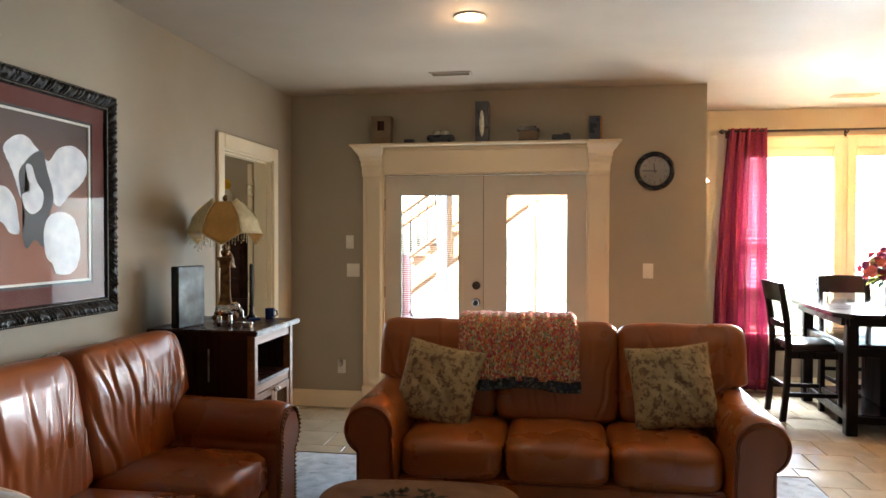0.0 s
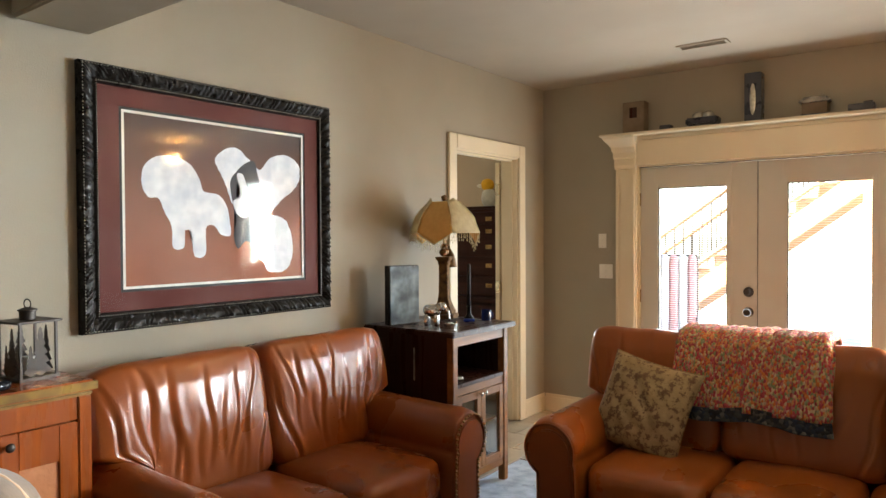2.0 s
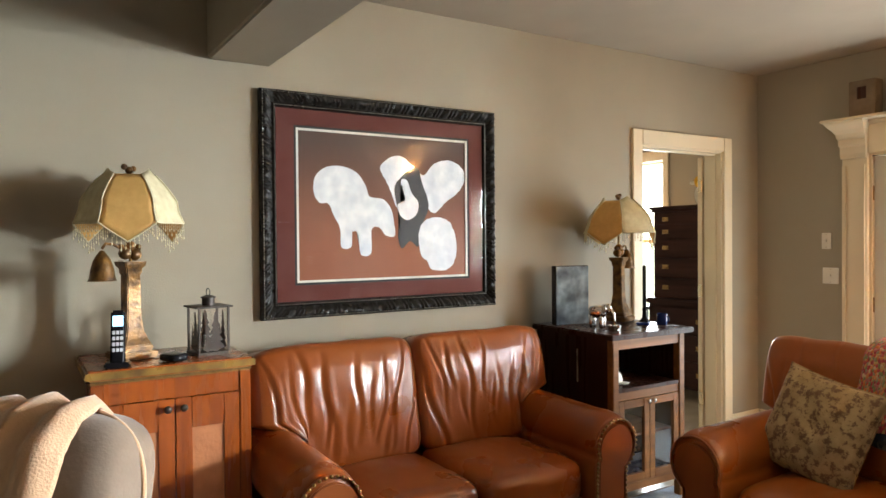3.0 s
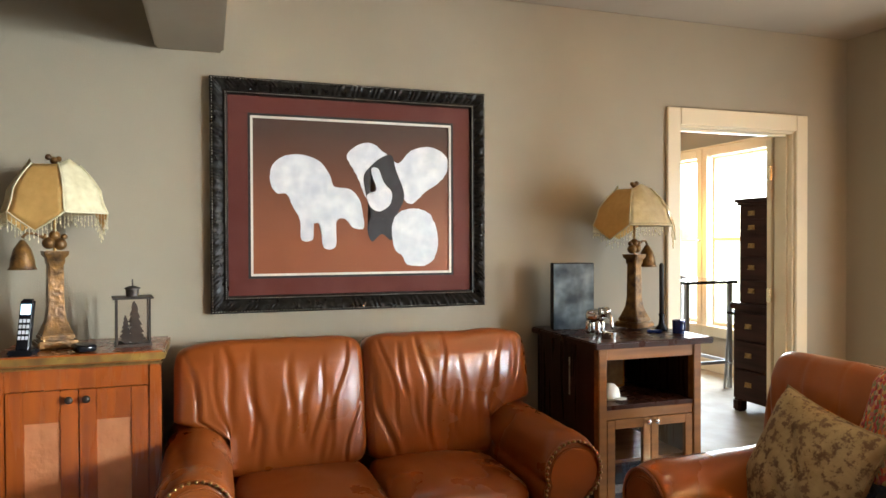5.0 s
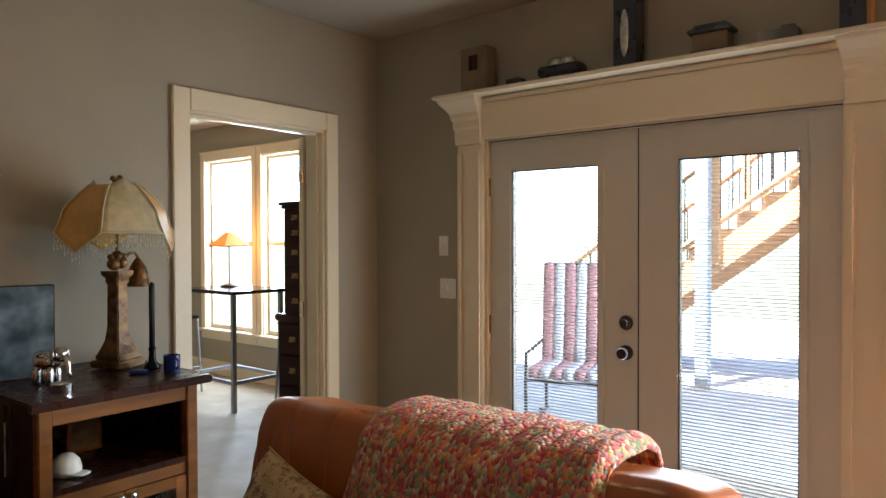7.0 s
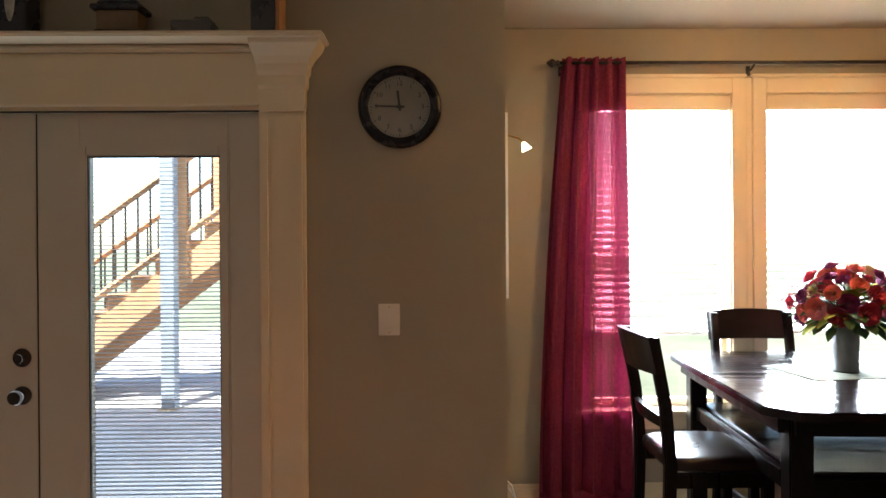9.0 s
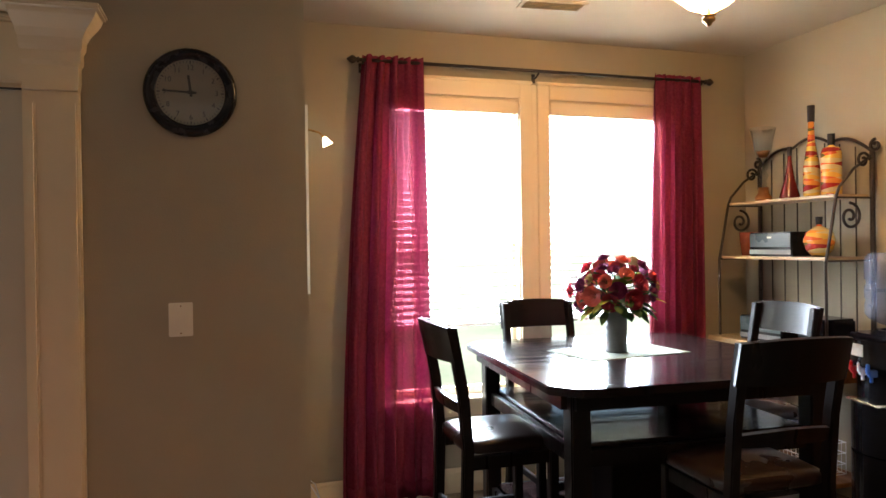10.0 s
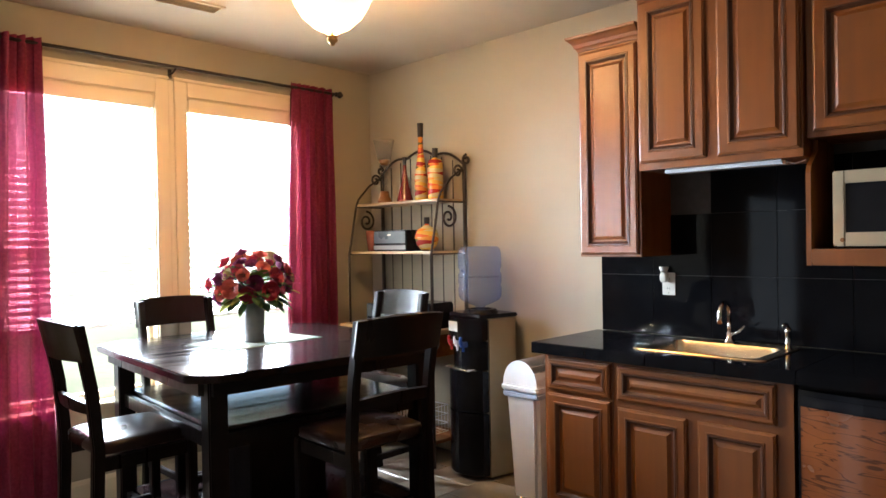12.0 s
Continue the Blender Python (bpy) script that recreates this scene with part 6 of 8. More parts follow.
def curtain_rod():
    r = thing("curtain_rod", 2.07, BAY - 0.085, 2.523, 0, "dark bronze curtain rod with turned finials over the bay window", "curtain rod")
    part("rod", tube([(-1.145, 0, 0), (1.145, 0, 0)], 0.010, 12), M_IRON, r, smooth=True)
    for s in (-1, 1):
        fin = lathe([(0.009, 0), (0.016, 0.006), (0.016, 0.012), (0.010, 0.018), (0.020, 0.030), (0.024, 0.042), (0.016, 0.056), (0.006, 0.070), (0, 0.074)], 20)
        part("finial", move(fin, s * 1.140, 0, 0, 0, 90 * s, 0), M_IRON, r, smooth=True)
    for x in (-1.12, -0.045, 1.12):
        part("bracket", join(tube([(x, 0.08, -0.03), (x, 0.04, -0.03), (x, 0.0, -0.012)], 0.006, 8), box(x - 0.012, x + 0.012, 0.078, 0.0845, -0.055, 0.0, bevel=0.002)), M_IRON, r)


curtain_rod()


# ---- dining table ----
TX0, TX1, TY0, TY1 = 1.42, 2.76, 6.22, 7.62


def dining_table():
    cx, cy = (TX0 + TX1) / 2, (TY0 + TY1) / 2
    hx, hy, ch = (TX1 - TX0) / 2, (TY1 - TY0) / 2, 0.10
    t = thing("dining_table", cx, cy, 0, -4, "glossy espresso dining table with clipped corners and lower shelves", "dining table")

    def octo(ax, ay, c, z0, z1, bev=0.006):
        pts = [(-ax + c, -ay), (ax - c, -ay), (ax, -ay + c), (ax, ay - c), (ax - c, ay), (-ax + c, ay), (-ax, ay - c), (-ax, -ay + c)]
        bm = bmesh.new()
        a = [bm.verts.new((x, y, z0)) for x, y in pts]
        b = [bm.verts.new((x, y, z1)) for x, y in pts]
        bm.faces.new(a[::-1])
        bm.faces.new(b)
        for i in range(8):
            j = (i + 1) % 8
            bm.faces.new((a[i], a[j], b[j], b[i]))
        bmesh.ops.bevel(bm, geom=bm.edges[:], offset=bev, segments=2, affect="EDGES")
        return bm

    part("tabletop", octo(hx, hy, ch, 0.895, 0.930), M_TABLE, t)
    bm = bmesh.new()
    for q in ((-hx + 0.10, hx - 0.10, -hy + 0.055, -hy + 0.080), (-hx + 0.10, hx - 0.10, hy - 0.080, hy - 0.055), (-hx + 0.055, -hx + 0.080, -hy + 0.10, hy - 0.10), (hx - 0.080, hx - 0.055, -hy + 0.10, hy - 0.10)):
        add_box(bm, *q, 0.835, 0.8945)
    part("apron", bm, M_DARKWOOD, t)
    for sx in (-1, 1):
        for sy in (-1, 1):
            x, y = sx * (hx - 0.13), sy * (hy - 0.12)
            part("leg", box(x - 0.042, x + 0.042, y - 0.042, y + 0.042, 0, 0.894, bevel=0.006), M_DARKWOOD, t)
    part("shelf", box(-hx + 0.15, hx - 0.15, -hy + 0.14, hy - 0.14, 0.655, 0.685, bevel=0.004), M_TABLE, t, "glossy dark shelf under the tabletop")
    part("low_shelf", box(-hx + 0.15, hx - 0.15, -hy + 0.14, hy - 0.14, 0.12, 0.15, bevel=0.004), M_TABLE, t, "glossy dark shelf near the floor")
    for q in ((-hx + 0.175, hx - 0.175, -hy + 0.105, -hy + 0.135), (-hx + 0.175, hx - 0.175, hy - 0.135, hy - 0.105), (-hx + 0.115, -hx + 0.145, -hy + 0.165, hy - 0.165), (hx - 0.145, hx - 0.115, -hy + 0.165, hy - 0.165)):
        part("rail", box(*q, 0.600, 0.665, bevel=0.002), M_DARKWOOD, t)
        part("rail", box(*q, 0.09, 0.145, bevel=0.002), M_DARKWOOD, t)
    part("pedestal", box(-0.21, 0.21, -0.21, 0.21, 0.1505, 0.6545, bevel=0.004), M_DARKWOOD, t, "square dark storage column")


dining_table()


# ---- dining chairs ----
def dining_chair():
    c = thing("dining_chair", 0, 0, 0, 0, "espresso wooden chair with dark leather seat at the dining table", "dining chair", "chairs round the dining table")
    hs = 0.205
    for s in (-1, 1):
        x = s * hs
        sec = [(0.235, 0.0), (0.205, 0.30), (0.195, 0.60), (0.215, 0.85), (0.265, 1.13)]
        bm = bmesh.new()
        rings = []
        for y, z in sec:
            rings.append([bm.verts.new((x + a * 0.019, y + b * 0.024, z)) for a, b in ((-1, -1), (1, -1), (1, 1), (-1, 1))])
        for p, q in zip(rings, rings[1:]):
            for k in range(4):
                bm.faces.new((p[k], p[(k + 1) % 4], q[(k + 1) % 4], q[k]))
        bm.faces.new(rings[0][::-1])
        bm.faces.new(rings[-1])
        bmesh.ops.recalc_face_normals(bm, faces=bm.faces[:])
        bmesh.ops.bevel(bm, geom=[e for e in bm.edges if abs(e.verts[0].co.z - e.verts[1].co.z) > 0.05], offset=0.005, segments=2, affect="EDGES")
        part("back_leg", bm, M_DARKWOOD, c)
        part("front_leg", box(s * 0.20 - 0.021, s * 0.20 + 0.021, -0.225, -0.183, 0, 0.575, bevel=0.004), M_DARKWOOD, c)
        part("side_stretcher", box(s * 0.20 - 0.011, s * 0.20 + 0.011, -0.182, 0.19, 0.20, 0.235, bevel=0.003), M_DARKWOOD, c)
        part("side_rail", box(s * 0.20 - 0.013, s * 0.20 + 0.013, -0.182, 0.178, 0.515, 0.574, bevel=0.003), M_DARKWOOD, c)
    part("front_rail", box(-0.178, 0.178, -0.217, -0.192, 0.515, 0.574, bevel=0.003), M_DARKWOOD, c)
    part("foot_rest", box(-0.178, 0.178, -0.215, -0.190, 0.17, 0.215, bevel=0.004), M_DARKWOOD, c)
    part("back_stretcher", box(-0.185, 0.185, 0.195, 0.217, 0.26, 0.295, bevel=0.003), M_DARKWOOD, c)

    def curved(z0, z1, y0, y1, bow, half):
        def f(u, v):
            a = 2 * u - 1
            crown = 0.012 * (1 - a * a) * v
            return Vector((a * half, y0 + (y1 - y0) * v + bow * (1 - a * a), z0 + (z1 - z0) * v + crown))
        bm = thick(14, 6, f, 0.020)
        return bm

    part("top_rail", curved(0.985, 1.135, 0.238, 0.272, 0.040, 0.226), M_DARKWOOD, c, "wide curved top rail", True).data.set_sharp_from_angle(angle=radians(40))
    part("lower_rail", curved(0.760, 0.805, 0.200, 0.208, 0.022, 0.188), M_DARKWOOD, c, "", True).data.set_sharp_from_angle(angle=radians(40))

    def sh(p, u):
        if p.z > 0:
            p.z += 0.022 * (1 - (p.x / 0.24) ** 2) * (1 - (p.y / 0.24) ** 2)
        return p

    part("seat", move(blob(0.225, 0.220, 0.030, 6, (14, 14, 5), sh), 0, -0.018, 0.605), mat("dark_brown_seat_leather", (0.020, 0.011, 0.009), (0.017, 0.009, 0.007), 3, 0.28, bump=0.03, bscale=120, spec=0.3, rvar=0.02), c, "padded dark leather seat", True)
    return c


chair = dining_chair()
copy_thing(chair, pose(1.37, 6.93, 0, 0, 0, 90))
copy_thing(chair, pose(1.965, 7.47, 0, 0, 0, 0))
copy_thing(chair, pose(2.80, 6.96, 0, 0, 0, -90))
chair.matrix_basis = pose(2.10, 6.15, 0, 0, 0, 178)


# ---- centrepiece ----
def centrepiece():
    m = thing("placemat", 2.08, 7.02, 0.9305, 6, "woven grey-green table runner on the dining table", "placemat")
    weave = mat("grey_green_weave", (0.26, 0.27, 0.22), (0.15, 0.16, 0.125), 3, 0.95, bump=0.5, stretch=(20, 2, 2), spec=0.05)
    part("weave", box(-0.28, 0.28, -0.19, 0.19, 0, 0.003, bevel=0.001), weave, m)
    fringe = bmesh.new()
    for s in (-1, 1):
        for k in range(50):
            y = -0.187 + k * 0.0076
            add_box(fringe, s * 0.2805, s * 0.300, y, y + 0.003, 0.0, 0.0012)
    tagged(part("fringe", fringe, weave, m, "cut fringe"), kind="stuff")
    v = thing("vase", 2.06, 7.00, 0.934, 0, "galvanised grey vase holding silk flowers on the table", "vase")
    part("body", lathe([(0.0, 0), (0.052, 0), (0.054, 0.006), (0.052, 0.012), (0.053, 0.10), (0.055, 0.165), (0.052, 0.185), (0.040, 0.205), (0.038, 0.225), (0.047, 0.245), (0.044, 0.246), (0.034, 0.225), (0.034, 0.20), (0, 0.19)], 32),
         mat("galvanised_metal", (0.22, 0.22, 0.22), (0.14, 0.14, 0.145), 10, 0.45, metal=0.55), v, smooth=True)
    for s in (-1, 1):
        part("handle", tube([(s * 0.040, 0, 0.232), (s * 0.062, 0, 0.225), (s * 0.066, 0, 0.195), (s * 0.053, 0, 0.17)], 0.004, 8), M_STEEL, v, smooth=True)
    f = thing("silk_flowers", 2.06, 7.00, 1.125, 0, "silk bouquet of red and plum roses with lime leaves", "flowers")
    rnd = random.Random(7)
    reds = [mat("rose_red", (0.50, 0.05, 0.09), (0.34, 0.025, 0.05), 14, 0.8), mat("rose_plum", (0.24, 0.025, 0.12), (0.15, 0.014, 0.08), 14, 0.8), mat("rose_coral", (0.66, 0.18, 0.13), (0.52, 0.11, 0.09), 14, 0.8), mat("rose_cream", (0.42, 0.33, 0.14), (0.30, 0.22, 0.09), 14, 0.7)]
    green = [mat("leaf_green", (0.06, 0.11, 0.045), (0.035, 0.07, 0.03), 10, 0.85, spec=0.15), mat("leaf_lime", (0.30, 0.32, 0.05), (0.20, 0.22, 0.035), 10, 0.85, spec=0.15)]

    def rose(p, d, r):
        bm = bmesh.new()
        q = d.to_track_quat("Z", "Y").to_matrix().to_4x4()
        for layer in range(4):
            n = 3 + layer
            for k in range(n):
                a0 = 2 * math.pi * k / n + layer * 0.7
                rr = r * (0.22 + 0.26 * layer)

                def pet(u, vv, a0=a0, rr=rr, layer=layer, n=n):
                    a = a0 + (u - 0.5) * 2 * math.pi / n * 1.35
                    h = r * (1.05 - 0.16 * layer) * vv
                    open_ = rr * (0.35 + 0.75 * vv ** (0.6 + 0.2 * (3 - layer)))
                    h *= 1 - 0.5 * (2 * u - 1) ** 4 * vv
                    return Vector((open_ * math.cos(a), open_ * math.sin(a), h))
                sheet(5, 4, pet, bm)
        bmesh.ops.transform(bm, matrix=Matrix.Translation(p) @ q, verts=bm.verts[:])
        return bm

    def leaf(p, d, ln, wd):
        bm = bmesh.new()
        q = d.to_track_quat("Y", "Z").to_matrix().to_4x4()
        sheet(5, 7, lambda u, v: Vector(((2 * u - 1) * wd * math.sin(math.pi * min(0.98, v * 0.92 + 0.04)), ln * v, -0.25 * ln * v * v + 0.15 * wd * abs(2 * u - 1))), bm)
        bmesh.ops.transform(bm, matrix=Matrix.Translation(p) @ q, verts=bm.verts[:])
        return bm

    for k in range(46):
        a = 2.399 * k
        e = math.asin(max(-1, min(1, 1 - 1.38 * (k + 0.5) / 46)))
        d = Vector((math.cos(a) * math.cos(e) * 1.15, math.sin(a) * math.cos(e) * 0.9, math.sin(e)))
        p = Vector((0, 0, 0.10)) + d * rnd.uniform(0.13, 0.20)
        part("stem", tube([(0, 0, -0.05), (0, 0, 0.04), p], 0.002, 5), green[0], f, "thin green stem")
        part("bloom", rose(p, d.normalized(), rnd.uniform(0.028, 0.047)), reds[(0, 1, 2, 0, 1, 0, 2, 1, 3)[k % 9]], f, ("red rose bloom", "dark plum rose bloom", "coral rose bloom", "red rose bloom", "dark plum rose bloom", "red rose bloom", "coral rose bloom", "dark plum rose bloom", "cream rose bloom")[k % 9], True)
    for k in range(150):
        a = 2.399 * k + 0.5
        e = radians(rnd.uniform(-28, 45))
        d = Vector((math.cos(a) * math.cos(e), math.sin(a) * math.cos(e), math.sin(e)))
        p = Vector((0, 0, 0.08)) + d * rnd.uniform(0.06, 0.15)
        part("leaf", leaf(p, d, rnd.uniform(0.06, 0.10), rnd.uniform(0.020, 0.034)), green[1 if (k % 4 == 0) else 0], f, "", True)
    for k in range(16):
        a = rnd.uniform(0, 6.28)
        tip = Vector((math.cos(a) * 0.25, math.sin(a) * 0.2, rnd.uniform(0.08, 0.20)))
        bm = tube([(0, 0, 0.06), tip * 0.6 + Vector((0, 0, 0.05)), tip], 0.0015, 4)
        for j in range(9):
            q = Vector((0, 0, 0.1)).lerp(tip, 0.62 + 0.045 * j) + Vector([rnd.gauss(0, 0.012) for _ in range(3)])
            bmesh.ops.create_icosphere(bm, subdivisions=1, radius=0.005, matrix=Matrix.Translation(q))
        part("berry_sprig", bm, reds[1], f, "sprig of tiny dark berries")


centrepiece()


# ---- dining ceiling fixture ----
def bowl_light():
    x, y = 2.09, 6.31
    t = thing("bowl_ceiling_light", x, y, CEIL, 0, "lit frosted glass bowl ceiling light with a bronze finial", "ceiling light")
    part("canopy", lathe([(0.0, 0.0), (0.075, 0.0), (0.075, -0.012), (0.060, -0.028), (0.02, -0.04), (0.0, -0.04)][::-1], 32), M_BRASS, t, smooth=True)
    part("stem", tube([(0, 0, -0.035), (0, 0, -0.385)], 0.008, 10), M_BRASS, t)
    part("bowl", lathe([(r * 1.12, z + 0.02) for r, z in [(0.030, -0.350), (0.075, -0.325), (0.125, -0.275), (0.152, -0.225), (0.165, -0.190), (0.178, -0.175), (0.174, -0.172), (0.160, -0.186), (0.146, -0.222), (0.120, -0.268), (0.072, -0.318), (0.030, -0.343)]], 48, caps=False), M_BULB, t, "glowing frosted glass bowl", True)
    part("finial", lathe([(0.0, -0.392), (0.010, -0.388), (0.014, -0.378), (0.024, -0.372), (0.027, -0.362), (0.020, -0.352), (0.030, -0.350), (0, -0.346)], 24), M_BRASS, t, "bronze finial", True)


bowl_light()


# ---- baker's rack ----
def bakers_rack():
    y0, y1, x0, x1 = 6.86, 7.70, 3.22, 3.575
    r = thing("bakers_rack", x1, (y0 + y1) / 2, 0, 0, "wrought iron scroll rack with wooden shelves and cabinet base", "shelf rack")
    hy = (y1 - y0) / 2
    dx = x0 - x1
    for s in (-1, 1):
        part("back_post", tube([(-0.012, s * hy, 0.80), (-0.012, s * hy, 1.955)], 0.0135, 8), M_IRON, r)
        part("front_post", tube([(dx + 0.02, s * hy, 0.80), (dx + 0.02, s * hy, 1.36), (dx + 0.05, s * hy, 1.50), (dx + 0.09, s * hy, 1.70)], 0.008, 8), M_IRON, r)
        part("back_leg", tube([(-0.012, s * hy, 0.0), (-0.012, s * hy, 0.80)], 0.010, 8), M_IRON, r)
        part("front_leg", tube([(dx + 0.02, s * hy, 0.0), (dx + 0.02, s * hy, 0.80)], 0.010, 8), M_IRON, r)
        sc = []
        for cxz, rad, st, fl, tr in (((-0.075, 1.905), 0.045, 0.0, 1, 1.3), ((-0.17, 1.60), 0.075, 1.57, -1, 1.6)):
            pts = spiral(cxz[0], cxz[1], s * hy, rad, 0.012, tr, st, 30, fl)
            part("scroll", tube(pts, 0.008, 7), M_IRON, r, smooth=True)
        part("side_brace", tube([(-0.02, s * hy, 1.93), (-0.14, s * hy, 1.86), (-0.24, s * hy, 1.76), (dx + 0.09, s * hy, 1.705)], 0.008, 7), M_IRON, r, smooth=True)
        for z in (1.375, 1.715):
            part("side_bar", tube([(-0.012, s * hy, z - 0.012), (dx + (0.02 if z < 1.5 else 0.09), s * hy, z - 0.012)], 0.006, 6), M_IRON, r)
    arch = [(-0.012, -hy + 2 * hy * k / 40, 1.955 + 0.10 * math.sin(math.pi * k / 40) + 0.035 * abs(math.sin(math.pi * 3 * k / 40))) for k in range(41)]
    part("top_arch", tube(arch, 0.009, 8), M_IRON, r, smooth=True)
    for s in (-1, 1):
        pts = [(p[1] * 0 - 0.012, p[0], p[2]) for p in spiral(s * (hy + 0.02), 1.985, 0, 0.035, 0.010, 1.2, math.pi / 2 + (0 if s > 0 else 0), 24, s)]
        part("corner_scroll", tube(pts, 0.009, 7), M_IRON, r, smooth=True)
    for k in range(1, 8):
        y = -hy + 2 * hy * k / 8
        part("back_bar", tube([(-0.012, y, 0.86), (-0.012, y, 1.96 + 0.09 * math.sin(math.pi * k / 8))], 0.004, 6), M_IRON, r)
    shelf_m = wood("pale_maple_edge", (0.45, 0.32, 0.17), (0.36, 0.25, 0.13), 0.4, 0.2, axis=1)
    part("shelf", box(dx + 0.09, -0.024, -hy + 0.012, hy - 0.012, 1.705, 1.722, bevel=0.003), shelf_m, r, "pale wooden shelf")
    part("shelf", box(dx + 0.03, -0.024, -hy + 0.012, hy - 0.012, 1.365, 1.382, bevel=0.003), shelf_m, r, "pale wooden shelf")
    part("worktop", box(dx - 0.06, -0.002, -hy - 0.02, hy + 0.02, 0.845, 0.875, bevel=0.006), shelf_m, r, "wooden worktop with a pale edge")
    part("drawer_case", box(dx - 0.02, -0.03, -hy + 0.012, hy - 0.012, 0.70, 0.844, bevel=0.003), M_HUTCH2, r)
    for s in (-1, 1):
        d = part("drawer_front", box(dx - 0.032, dx - 0.0205, s * hy / 2 - hy / 2 + 0.03, s * hy / 2 + hy / 2 - 0.03, 0.715, 0.83, bevel=0.003), shelf_m, r)
        part("knob", move(lathe([(0.004, 0), (0.010, 0.012), (0, 0.018)], 12), dx - 0.032, s * hy / 2, 0.772, 0, -90), M_IRON, d)
    part("low_shelf", box(dx, -0.024, -hy + 0.012, hy - 0.012, 0.14, 0.165, bevel=0.003), M_HUTCH2, r)
    for k in range(9):
        y = -hy + 2 * hy * (k + 0.5) / 9
        part("low_scroll", tube([(p[1] + dx + 0.02, p[0], p[2]) for p in spiral(y, 0.30, 0, 0.038, 0.008, 1.4, 0, 18, 1 if k % 2 else -1)], 0.004, 6), M_IRON, r, smooth=True)
    part("low_rail", join(tube([(dx + 0.02, -hy, 0.345), (dx + 0.02, hy, 0.345)], 0.005, 6), tube([(dx + 0.02, -hy, 0.255), (dx + 0.02, hy, 0.255)], 0.005, 6)), M_IRON, r)
    glass_rack = bmesh.new()
    for k in range(4):
        y = -hy + 0.14 + k * 0.16
        tube([(dx + 0.10, y, 0.695), (dx + 0.10, y, 0.60), (dx + 0.10, y + 0.02, 0.585), (dx + 0.10, y + 0.04, 0.60)], 0.003, 6, glass_rack)
    part("hook_rack", glass_rack, M_IRON, r)


bakers_rack()


